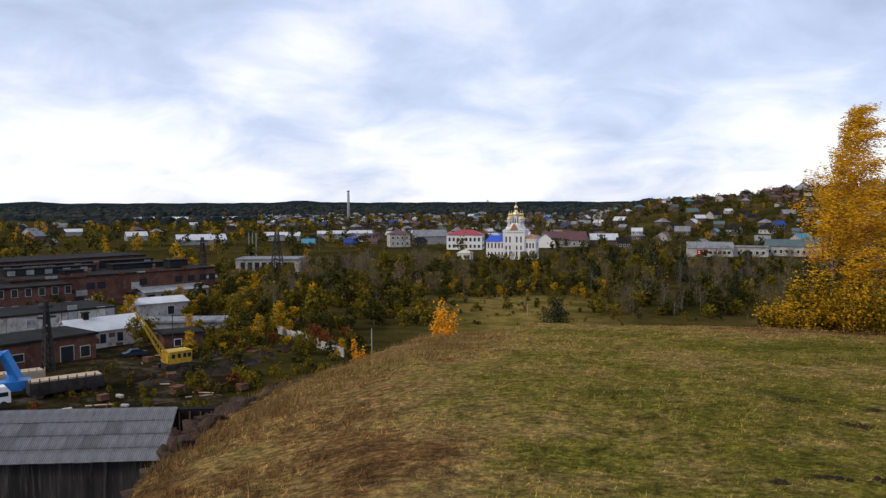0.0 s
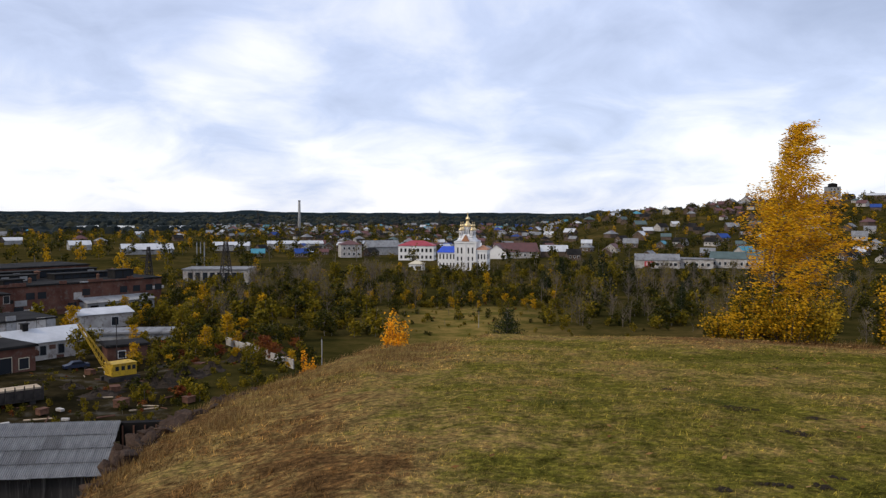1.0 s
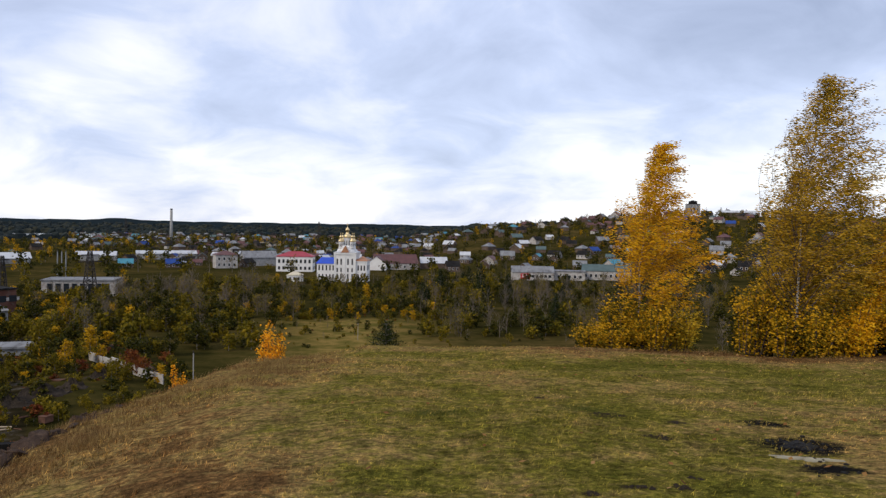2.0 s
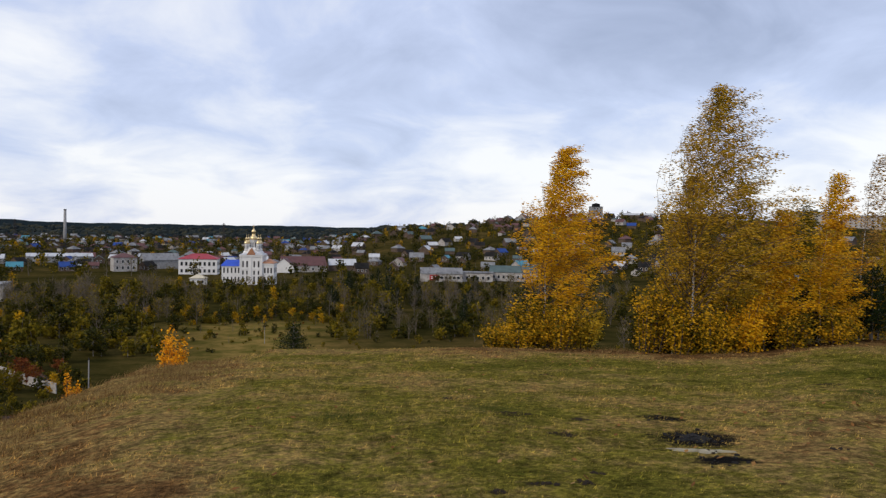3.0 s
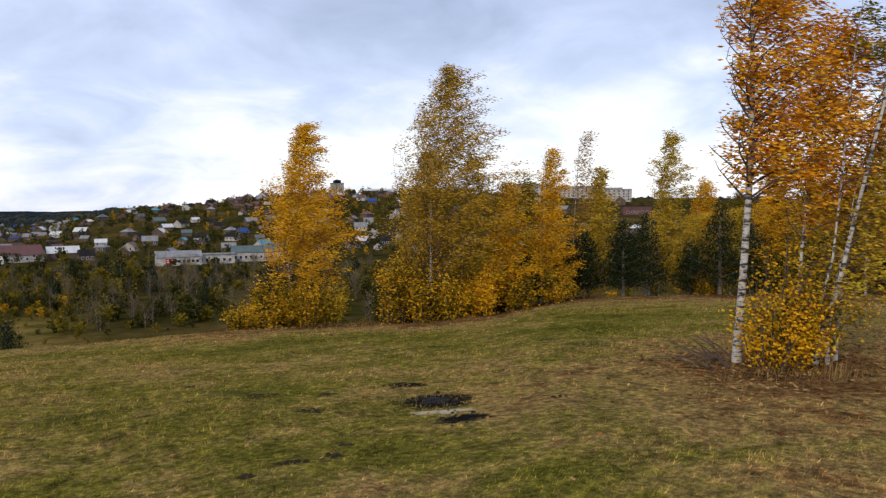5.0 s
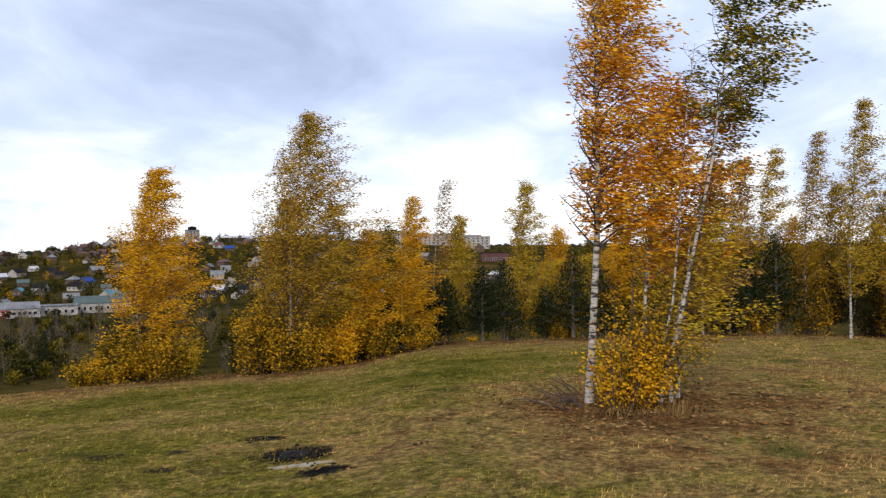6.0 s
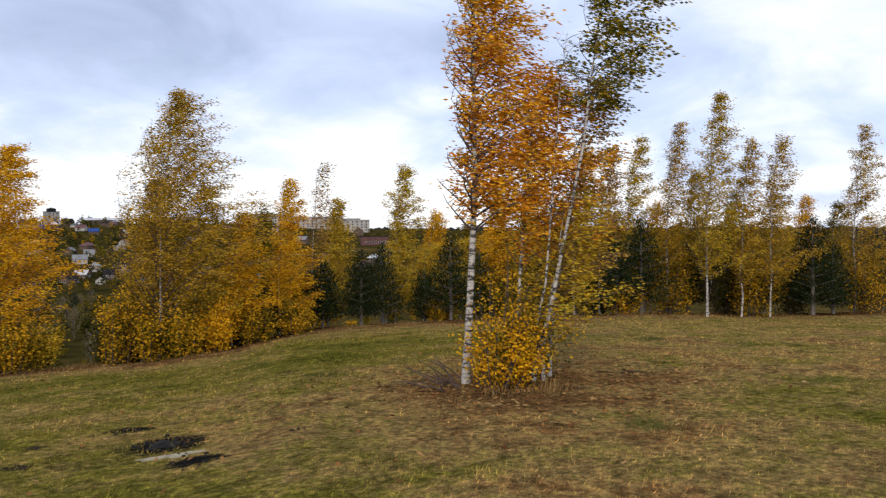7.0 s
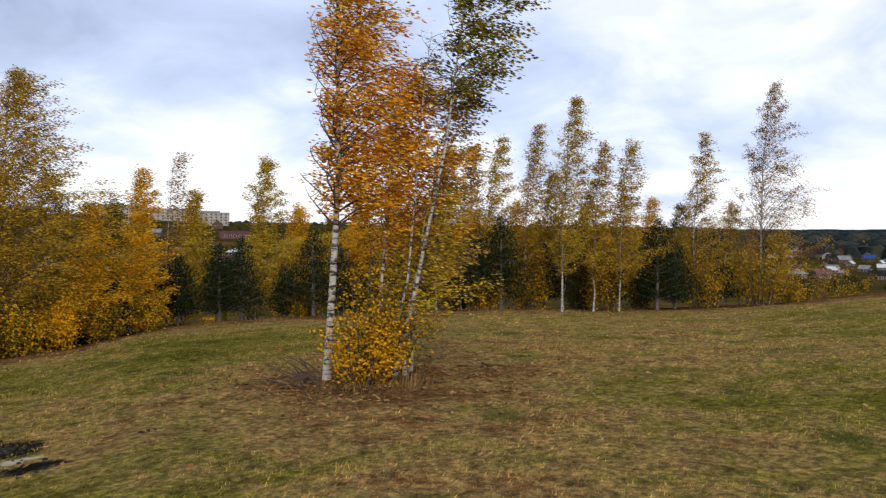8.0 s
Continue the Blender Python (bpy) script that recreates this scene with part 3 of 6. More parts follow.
def bush(place, width, height, leaves, leaf_len, material, seed, label, name="bush", group="bushes on the hilltop", stems=14, sweep=0.5):
    g = np.random.default_rng(seed)
    ob = thing(name, Matrix.Translation(place), label, "bush", group)
    twigs, lines = Geo(), []
    for i in range(stems):
        a, rr = g.uniform(0, 6.28), g.uniform(0.1, 1) ** 0.6
        foot = Vector((math.cos(a), math.sin(a), 0)) * width * 0.22 * rr
        tip = Vector((math.cos(a) * width * 0.48 * rr, math.sin(a) * width * 0.48 * rr, height * g.uniform(0.4, 1.0) * (1.15 - 0.4 * rr))) + WIND * height * 0.08
        pts = [foot, foot.lerp(tip, 0.5) + Vector((0, 0, height * 0.08)), tip]
        twigs.tube(pts, [0.014, 0.009, 0.004], 4)
        lines.append(pts)
    pos = scatter(lines, [1.0] * stems, leaves, g, 0.1)
    pos += g.normal(0, 1, (leaves, 3)) * np.array([width * 0.075, width * 0.075, height * 0.075])
    pos[:, 2] = np.maximum(pos[:, 2], 0.02)
    part("stemwork", twigs, M_TWIG, ob, "thin brown stems")
    part("foliage", leaf_mesh("foliage", pos, leaf_len, leaf_len * 0.7, material, sweep, 0.2, seed), material, ob)
    return ob


def pine_meshes(height, width, needles, nl, seed):
    g = np.random.default_rng(seed)
    wood, spots = Geo(), []
    wood.tube([Vector((0, 0, 0)), Vector((0, 0, height * 0.5)), Vector((0, 0, height))], [0.03 + height * 0.012, 0.02 + height * 0.006, 0.006], 6)
    whorls = int(6 + height * 1.6)
    for i in range(whorls):
        t = (i + 0.4) / whorls
        z = height * (0.06 + 0.9 * t)
        for k in range(6):
            a = k * 1.047 + i * 0.5 + g.uniform(-0.3, 0.3)
            ln = width / 2 * (1.05 - t) ** 0.8 * g.uniform(0.7, 1.1)
            p = Vector((0, 0, z))
            q = Vector((math.cos(a) * ln, math.sin(a) * ln, z + ln * 0.35))
            wood.tube([p, q], [0.014, 0.005], 3)
            spots.append((p, q, ln))
    w = np.array([s[2] for s in spots])
    pick = g.choice(len(spots), needles, p=w / w.sum())
    pos = np.empty((needles, 3))
    for j, s in enumerate(pick):
        pos[j] = spots[s][0].lerp(spots[s][1], g.uniform(0.25, 1.05))
    pos += g.normal(0, 0.05 + width * 0.015, (needles, 3))
    return wood.mesh("trunk", M_GREYBARK), leaf_mesh("needles", pos, nl, nl * 0.22, M_PINE, 0.1, -0.5, seed)


def pine(place, height, width, needles, nl, seed, label="young dark green pine at the wood's edge", group="young pines"):
    ob = thing("pine_tree", Matrix.Translation(place), label, "tree", group)
    wood, needle = pine_meshes(height, width, needles, nl, seed)
    part("trunk", wood, None, ob)
    part("crown", needle, None, ob, "dense dark needles")
    return ob


def right_of(a):
    return Vector((math.cos(radians(a)), -math.sin(radians(a)), 0))


# the clump in the middle of the hilltop
P = ground_at(59.9, 10.45)
rt = right_of(60)
birch(P, [rt * o + Vector((0, 0, z)) for o, z in ((-0.06, -0.08), (-0.02, 0.6), (0.03, 1.4), (0.07, 2.1), (0.10, 2.8), (0.10, 3.6), (0.09, 4.4), (0.12, 5.2), (0.24, 6.1), (0.42, 7.0))],
      0.056, 0.31, lambda t: (0.75 + 0.5 * t if t < 0.35 else 1.15 * (1 - t) ** 0.55) + 0.12, 96, 16500, 0.076, M_ORANGE, 11, "tall birch with wind-blown orange leaves and white trunk", 1.1, 0.9,
      spread=0.075, windward=0.75)
P = ground_at(63.2, 10.9)
birch(P, [rt * o + Vector((0, 0, z)) for o, z in ((0.0, -0.08), (0.03, 0.7), (0.07, 1.4), (0.13, 2.1), (0.2, 2.8), (0.26, 3.4), (0.36, 4.1))],
      0.028, 0.34, lambda t: 0.95 * (1 - t) ** 0.45 + 0.15, 52, 8200, 0.076, M_ORANGE, 14, "slender birch with dense russet orange leaves", 1.1, 0.8, spread=0.08, windward=0.75)
P = ground_at(64.4, 10.5)
birch(P, [rt * o + Vector((0, 0, z)) for o, z in ((0.0, -0.05), (0.06, 0.35), (0.24, 0.9), (0.40, 1.7), (0.55, 2.4), (0.70, 3.1), (0.80, 3.9), (0.92, 4.7), (1.10, 5.7))],
      0.036, 0.68, lambda t: 0.75 * (1 - t) ** 0.4 + 0.2, 28, 4600, 0.08, M_GREENTOP, 23, "leaning birch with a dark green and yellow top", 1.5, 0.7,
      extra=[([rt * o + Vector((0, 0.1, z)) for o, z in ((0.02, -0.05), (0.1, 0.5), (0.28, 1.3), (0.36, 2.2), (0.42, 3.0), (0.5, 3.9), (0.6, 4.6))], 0.02, 0.35, 24, 300)],
      spread=0.06, windward=0.8)
P = ground_at(65.6, 11.0)
birch(P, stem_line(4.1, (0.55, -0.48), 0.03, seed=5), 0.03, 0.25, lambda t: 0.7 * (1 - t) ** 0.7 + 0.18, 38, 3600, 0.07, M_RUST, 31, "thin birch with sparse pale rust leaves", 1.2, 0.9, spread=0.05)
P = ground_at(65.2, 10.6)
birch(P, stem_line(2.5, (0.3, -0.3), 0.03, seed=6), 0.026, 0.2, lambda t: 0.75 * (1 - t) ** 0.6 + 0.2, 30, 3000, 0.07, M_YELLOWGREEN, 37, "young birch with yellow-green leaves in a clump", 1.1, 0.6)
bush(ground_at(62.3, 10.4), 1.25, 1.5, 3000, 0.05, M_UNDER, 41, "yellow-green birch suckers round two trunks", stems=34, sweep=0.9)
bush(ground_at(63.4, 10.8), 1.4, 1.9, 1900, 0.055, M_UNDER, 44, "thin olive birch shoots in the clump", stems=16, sweep=1.4)
bush(ground_at(62.0, 10.1), 1.15, 1.0, 1900, 0.05, M_GOLD, 42, "low golden scrub between birch trunks", stems=18, sweep=0.8)

# birches along the brow
SPECS = [  # heading, distance, height, leaf colour, seed, crown start, limb length, limbs, leaves, blow, radius
    (27.75, 21.0, 5.2, M_GOLD, 51, 0.24, 1.4, 70, 8200, 0.75, 0.05),
    (38.0, 21.0, 6.7, M_OLIVE, 52, 0.14, 2.35, 104, 10800, 0.75, 0.06),
    (36.7, 21.6, 4.7, M_OLIVE, 53, 0.15, 1.2, 50, 4200, 0.75, 0.045),
    (40.3, 21.6, 4.4, M_YELLOWGREEN, 54, 0.10, 0.9, 40, 3600, 0.6, 0.04),
    (42.7, 21.8, 3.5, M_GOLD, 55, 0.08, 0.85, 40, 3800, 0.6, 0.035),
    (46.0, 22.6, 4.3, M_GOLD, 56, 0.08, 0.75, 44, 4200, 0.6, 0.035),
    (48.3, 25.0, 5.3, M_RUST, 57, 0.30, 0.65, 36, 900, 0.8, 0.04),
    (49.4, 25.0, 4.0, M_YELLOWGREEN, 58, 0.10, 0.7, 40, 3200, 0.6, 0.035),
    (54.2, 27.0, 5.6, M_YELLOWGREEN, 59, 0.12, 1.0, 50, 4300, 0.6, 0.045),
    (56.6, 28.0, 4.2, M_GOLD, 60, 0.10, 1.0, 42, 3400, 0.6, 0.04),
    (61.0, 27.0, 4.2, M_GOLD, 61, 0.10, 1.0, 44, 3800, 0.6, 0.04),
    (63.6, 27.5, 4.9, M_YELLOWGREEN, 62, 0.2, 0.9, 40, 3000, 0.7, 0.045),
    (67.2, 25.0, 5.2, M_OLIVE, 63, 0.2, 0.9, 46, 3200, 0.8, 0.045),
    (69.0, 26.0, 5.4, M_RUST, 64, 0.25, 0.9, 46, 3200, 0.8, 0.045),
    (71.0, 26.0, 5.6, M_YELLOWGREEN, 65, 0.15, 0.9, 46, 3400, 0.7, 0.045),
    (73.6, 25.5, 5.9, M_OLIVE, 66, 0.2, 0.9, 48, 3200, 0.8, 0.045),
    (74.9, 27.0, 4.6, M_YELLOWGREEN, 67, 0.1, 0.9, 40, 3600, 0.6, 0.04),
    (76.3, 24.0, 6.5, M_YELLOWGREEN, 68, 0.22, 0.85, 54, 4200, 0.6, 0.055),
    (78.5, 25.0, 5.2, M_OLIVE, 69, 0.2, 0.7, 44, 3200, 0.6, 0.045),
    (80.3, 25.5, 5.4, M_OLIVE, 70, 0.2, 0.8, 46, 3000, 0.7, 0.04),
    (82.0, 29.0, 3.9, M_GOLD, 71, 0.1, 0.8, 36, 3000, 0.5, 0.04),
    (85.3, 28.0, 5.9, M_OLIVE, 72, 0.15, 1.0, 54, 3600, 0.7, 0.045),
    (87.4, 30.0, 3.6, M_YELLOWGREEN, 73, 0.1, 0.8, 36, 2600, 0.5, 0.04),
    (89.6, 29.0, 7.6, M_RUST, 74, 0.10, 1.6, 76, 5200, 0.75, 0.06),
    (77.4, 29.5, 4.4, M_VOLIVE, 75, 0.08, 1.0, 40, 3600, 0.5, 0.04),
    (66.0, 29.5, 4.4, M_VOLIVE, 76, 0.08, 1.1, 40, 3600, 0.5, 0.04),
    (58.8, 29.5, 4.0, M_VOLIVE, 77, 0.08, 1.0, 40, 3400, 0.5, 0.04),
    (84.0, 31.0, 4.0, M_VOLIVE, 78, 0.08, 1.0, 40, 3400, 0.5, 0.04),
    (72.4, 29.5, 4.3, M_GOLD, 79, 0.08, 1.0, 40, 3400, 0.5, 0.04),
    (44.3, 24.0, 4.0, M_VOLIVE, 80, 0.08, 1.0, 40, 3400, 0.5, 0.04),
]
TREE_WORDS = {"golden_birch_leaves": "young birch with golden yellow leaves on the brow", "olive_birch_leaves": "tall birch with thinning olive brown leaves",
              "yellow_green_leaves": "birch with yellow-green leaves at the wood's edge", "pale_rust_leaves": "slender birch with sparse pale leaves",
              "dark_green_leaves": "dark green leafy birch behind the front row",
              "undergrowth_leaves": "low birch with mixed green and yellow leaves", "olive_leaves": "leafy dark olive birch behind the front row"}
for a, r, hgt, mat, seed, c0, reach, limbs, leaves, blow, rad in SPECS:
    line = stem_line(hgt, (WIND.x * hgt * 0.06, WIND.y * hgt * 0.06), 0.03, seed=seed, bend=2.6)
    line[0].z = -0.1
    birch(ground_at(a, r), line, rad * 0.62, c0 * 0.6, lambda t, q=reach: 1.38 * q * (1 - t) ** 0.8 + 0.15, int(limbs * 1.3), int(leaves * 2.5), 0.076 if r < 24 else 0.084, mat, seed, TREE_WORDS[mat.name],
          blow * 1.35, 1.15, spread=0.065, windward=0.92)

for a, r, w, h, n, mat, seed in ((26.2, 20.6, 1.6, 1.0, 2600, M_GOLD, 81), (28.9, 20.6, 1.8, 1.1, 2800, M_YELLOWGREEN, 82), (24.7, 20.8, 1.3, 0.6, 1500, M_GOLD, 83),
                                 (30.6, 21.0, 1.0, 0.9, 1400, M_YELLOWGREEN, 84), (35.2, 20.8, 1.3, 1.6, 2600, M_GOLD, 85), (37.4, 20.8, 1.4, 1.2, 2200, M_YELLOWGREEN, 86),
                                 (39.6, 20.7, 1.4, 1.0, 2200, M_OLIVE, 87), (41.6, 20.9, 1.4, 1.1, 2400, M_GOLD, 88), (44.3, 21.6, 1.2, 0.8, 1700, M_GOLD, 89),
                                 (47.2, 22.2, 1.2, 0.9, 1800, M_GOLD, 90), (57.6, 25.5, 1.3, 0.7, 1300, M_GOLD, 91), (70.5, 24.6, 1.5, 0.9, 1500, M_GOLD, 92),
                                 (73.5, 25.2, 1.6, 1.6, 2000, M_YELLOWGREEN, 93), (79.0, 26.0, 1.8, 1.7, 2200, M_OLIVE, 94), (86.0, 28.0, 1.6, 1.6, 1900, M_YELLOWGREEN, 95),
                                 (89.8, 28.6, 2.4, 1.9, 2600, M_OLIVE, 96), (91.2, 29.0, 1.3, 0.7, 900, M_RUST, 97), (93.8, 38.0, 3.4, 1.9, 1700, M_YELLOWGREEN, 98)):
    mat, h = M_UNDER if seed % 4 else mat, h * 1.3
    bush(ground_at(a, r), w, h, int(n * 1.6), 0.068, mat, seed, {"undergrowth_leaves": "mixed green and yellow undergrowth below birches", "golden_birch_leaves": "golden undergrowth at the foot of birches", "yellow_green_leaves": "yellow-green undergrowth below birches",
                                                      "olive_birch_leaves": "olive brown undergrowth below birches", "pale_rust_leaves": "dry pale scrub on the brow"}[mat.name], stems=22, sweep=1.2)
for a, r, h, w, n, seed in ((45.2, 22.8, 1.4, 1.2, 2600, 101), (47.7, 23.4, 1.6, 1.2, 2800, 102), (49.0, 23.8, 2.0, 1.7, 3400, 103), (51.8, 24.2, 2.3, 1.7, 3600, 104),
                            (53.3, 24.6, 2.5, 1.9, 3600, 121), (56.4, 26.0, 1.8, 1.6, 2600, 105), (58.3, 25.0, 2.7, 2.1, 4200, 122), (60.4, 26.5, 2.4, 1.7, 2600, 127), (66.6, 26.0, 2.4, 1.9, 3000, 123),
                            (70.2, 24.5, 2.3, 1.9, 3400, 106), (71.9, 24.8, 3.0, 2.3, 4600, 107), (75.0, 26.5, 2.2, 1.8, 2600, 124), (79.6, 27.2, 2.0, 1.7, 2400, 125), (82.9, 26.6, 3.1, 2.0, 4200, 108),
                            (84.1, 27.4, 2.2, 1.6, 2600, 126), (86.9, 29.5, 1.8, 1.8, 2400, 109), (43.9, 22.5, 1.2, 1.0, 1600, 110)):
    pine(ground_at(a, r), h, w, n, 0.13, seed)
for a, r, w, h, seed in ((34.9, 22.3, 1.5, 1.5, 131), (36.4, 22.0, 1.7, 1.9, 132), (38.6, 22.4, 1.8, 2.0, 133), (40.9, 22.3, 1.7, 1.8, 134), (43.3, 22.8, 1.5, 1.6, 135), (27.2, 21.8, 1.5, 1.1, 136),
                        (62.6, 26.2, 1.8, 2.0, 137), (68.4, 26.4, 1.8, 2.2, 138), (77.6, 26.8, 1.8, 1.9, 139), (81.4, 27.4, 1.7, 1.8, 140)):
    bush(ground_at(a, r), w, h, 2600, 0.08, M_DARKGREEN, seed, "dark green undergrowth in the shade of birches", stems=22, sweep=0.8)
# leafy thicket behind the front row
fill_rng = random.Random(4)
a = 41.5
while a < 91.0:
    if not 50.2 < a < 52.8:
        mat = fill_rng.choice((M_GOLD, M_YELLOWGREEN, M_YELLOWGREEN, M_UNDER, M_DARKGREEN, M_DARKGREEN))
        hgt = fill_rng.uniform(2.5, 3.7) * (0.75 if a > 86 else 1)
        sd = fill_rng.randrange(1000)
        birch(ground_at(a, (24.0 if a < 49 else 25.4 if a < 84 else 28.0) + fill_rng.uniform(0, 3.5)), stem_line(hgt, (0.2, -0.15), 0.05, seed=sd), 0.03, 0.03, lambda t: 1.0 * (1 - t) ** 0.6 + 0.25, 40, 4200, 0.085,
              mat, sd, TREE_WORDS[mat.name].replace("tall birch", "bushy birch"), 0.8, 0.9, spread=0.08)
    a += fill_rng.uniform(1.6, 2.8)
pine(ground_at(9.6, 21.6, -0.1), 1.2, 1.15, 2200, 0.1, 111, "small bushy pine just below the brow")
bush(ground_at(1.0, 20.6), 0.78, 1.95, 2200, 0.075, M_VORANGE, 112, "bright orange sapling on the slope", stems=10)
bush(ground_at(-5.1, 17.2), 0.48, 1.65, 1500, 0.06, M_VORANGE, 113, "bright orange sapling on the slope", stems=10)

# ---- trees of the valley: a few kinds, each built once and copied ----
def valley_tree(name, material, height, width, leaves, leaf, seed, label, category="tree", bare=False, group="valley trees", low=0.12):
    g = np.random.default_rng(seed)
    ob = thing(name, Matrix.Translation((0, 0, -300)), label, category, group)
    wood, spots = Geo(), []
    wood.tube([Vector((0, 0, -0.5)), Vector((g.normal(0, 0.2), g.normal(0, 0.2), height * 0.45)), Vector((g.normal(0, 0.3), g.normal(0, 0.3), height * 0.97))],
              [height * 0.014, height * 0.009, height * 0.002], 5)
    for i in range(42 if bare else 30):
        t = g.uniform(low, 0.95)
        a = i * 2.4 + g.uniform(-0.4, 0.4)
        ln = width / 2 * (math.sin(math.pi * min(t * 0.75 + 0.2, 1.0)) ** 0.8) * g.uniform(0.6, 1.15)
        p = Vector((0, 0, height * t * 0.9))
        q = p + Vector((math.cos(a) * ln, math.sin(a) * ln, ln * g.uniform(0.5, 1.2) * (1.3 if bare else 0.7)))
        mid = p.lerp(q, 0.5) + Vector((0, 0, -ln * 0.08))
        wood.tube([p, mid, q], [height * 0.005, height * 0.003, height * 0.001], 3)
        spots.append((p, q))
        if bare:
            for k in range(5):
                s = p.lerp(q, g.uniform(0.25, 1.0))
                wood.tube([s, s + Vector((g.normal(0, 0.3), g.normal(0, 0.3), abs(g.normal(0.6, 0.3)))) * ln * 0.5], [height * 0.0022, height * 0.001], 3)
    part("trunk", wood, M_BARETWIG if bare else M_GREYBARK, ob)
    if leaves:
        pos = np.empty((leaves, 3))
        for j in range(leaves):
            s = spots[g.integers(len(spots))]
            pos[j] = s[0].lerp(s[1], g.uniform(0.3, 1.05))
        pos += g.normal(0, 1, (leaves, 3)) * np.array([width * 0.06, width * 0.06, height * 0.035])
        pos[:, 2] = np.maximum(pos[:, 2], 0.1)
        part("crown", leaf_mesh("crown", pos, leaf, leaf * 0.75, material, 0.2, 0.2, seed), material, ob)
    return ob


KINDS = {
    "dark": [valley_tree("leafy_tree", M_DARKGREEN, 7.0, 5.0, 640, 0.6, 201, "dark green broadleaf tree in the valley"),
             valley_tree("leafy_tree", M_DARKGREEN, 4.0, 4.4, 650, 0.48, 202, "dark green thicket in the valley", low=0.03)],
    "olive": [valley_tree("leafy_tree", M_VOLIVE, 6.5, 5.0, 640, 0.58, 203, "olive green tree turning in autumn"),
              valley_tree("leafy_tree", M_VOLIVE, 3.4, 4.2, 650, 0.46, 204, "olive green scrub in the valley", low=0.03)],
    "gold": [valley_tree("birch_tree", M_VGOLD, 7.0, 3.8, 750, 0.46, 205, "yellow autumn birch in the valley", low=0.08),
             valley_tree("birch_tree", M_VGOLD, 4.5, 3.0, 800, 0.38, 206, "small yellow birch in the valley", low=0.05)],
    "red": [valley_tree("leafy_tree", M_VRED, 4.5, 3.6, 800, 0.4, 207, "russet red autumn shrub", low=0.05)],
    "bare": [valley_tree("bare_tree", None, 9.0, 4.0, 0, 0, 208, "bare grey tree with fine twigs", bare=True),
             valley_tree("bare_tree", None, 7.0, 4.4, 0, 0, 209, "bare grey tree with fine twigs", bare=True),
             valley_tree("bare_tree", M_VOLIVE, 8.0, 5.0, 260, 0.35, 210, "nearly bare tree with last leaves", bare=True)],
    "pine": [],
}
for k, (h, w) in enumerate(((8.0, 4.2), (5.5, 3.6))):
    ob = thing("pine_tree", Matrix.Translation((0, 0, -300)), "dark green conifer in the valley", "tree", "valley trees")
    wm, nm = pine_meshes(h, w, 1300, 0.55, 220 + k)
    part("trunk", wm, None, ob)
    part("crown", nm, None, ob)
    KINDS["pine"].append(ob)
for kind in KINDS.values():
    for ob in kind:
        ob.scale = (1, 1, 1)

wood_rng = random.Random(7)
BLOCKED = []  # plan rectangles (x, y, radius) kept free of trees


def plant(kind, a, r, s=1.0):
    p = ground_at(a, r, -0.1)
    for bx, by, br in BLOCKED:
        if (p.x - bx) ** 2 + (p.y - by) ** 2 < br * br:
            return None
    ob = copy_thing(wood_rng.choice(KINDS[kind]), Matrix.Translation(p) @ pose(0, 0, 0, 0, 0, wood_rng.uniform(0, 360)))
    ob.scale = (s, s, s * wood_rng.uniform(0.9, 1.15))
    return ob


def stand(count, a0, a1, r0, r1, mixture, s0=0.8, s1=1.2):
    kinds = [k for k, w in mixture for _ in range(w)]
    for _ in range(count):
        r = math.sqrt(wood_rng.uniform(r0 * r0, r1 * r1))
        plant(wood_rng.choice(kinds), wood_rng.uniform(a0, a1), r, wood_rng.uniform(s0, s1))


# ---- buildings ----
def at(a, r, face=0.0, up=0.0):
    """A place on the ground at heading a and distance r: x to the right and y away, turned by face degrees."""
    p = ground_at(a, r, up)
    return Matrix.Translation(p) @ pose(0, 0, 0, 0, 0, -a + face)


def block(m, radius):
    p = m.translation
    BLOCKED.append((p.x, p.y, radius))


def window_part(parent, x, y, z, w, h, side="front", trim=None):
    """A framed window, set a little into the wall; side: front or flank."""
    if side == "front":
        f = Geo().box(x - w / 2 - 0.12, y - 0.07, z - 0.12, x + w / 2 + 0.12, y + 0.06, z + h + 0.12)
        g = Geo().box(x - w / 2, y - 0.10, z, x + w / 2, y - 0.06, z + h)
    else:
        s = 1 if x > 0 else -1
        f = Geo().box(min(x + s * 0.07, x - s * 0.06), y - w / 2 - 0.12, z - 0.12, max(x + s * 0.07, x - s * 0.06), y + w / 2 + 0.12, z + h + 0.12)
        g = Geo().box(min(x + s * 0.06, x + s * 0.10), y - w / 2, z, max(x + s * 0.06, x + s * 0.10), y + w / 2, z + h)
    win = part("window", f, trim or M_WHITE, parent)
    part("pane", g, M_GLASS, win)


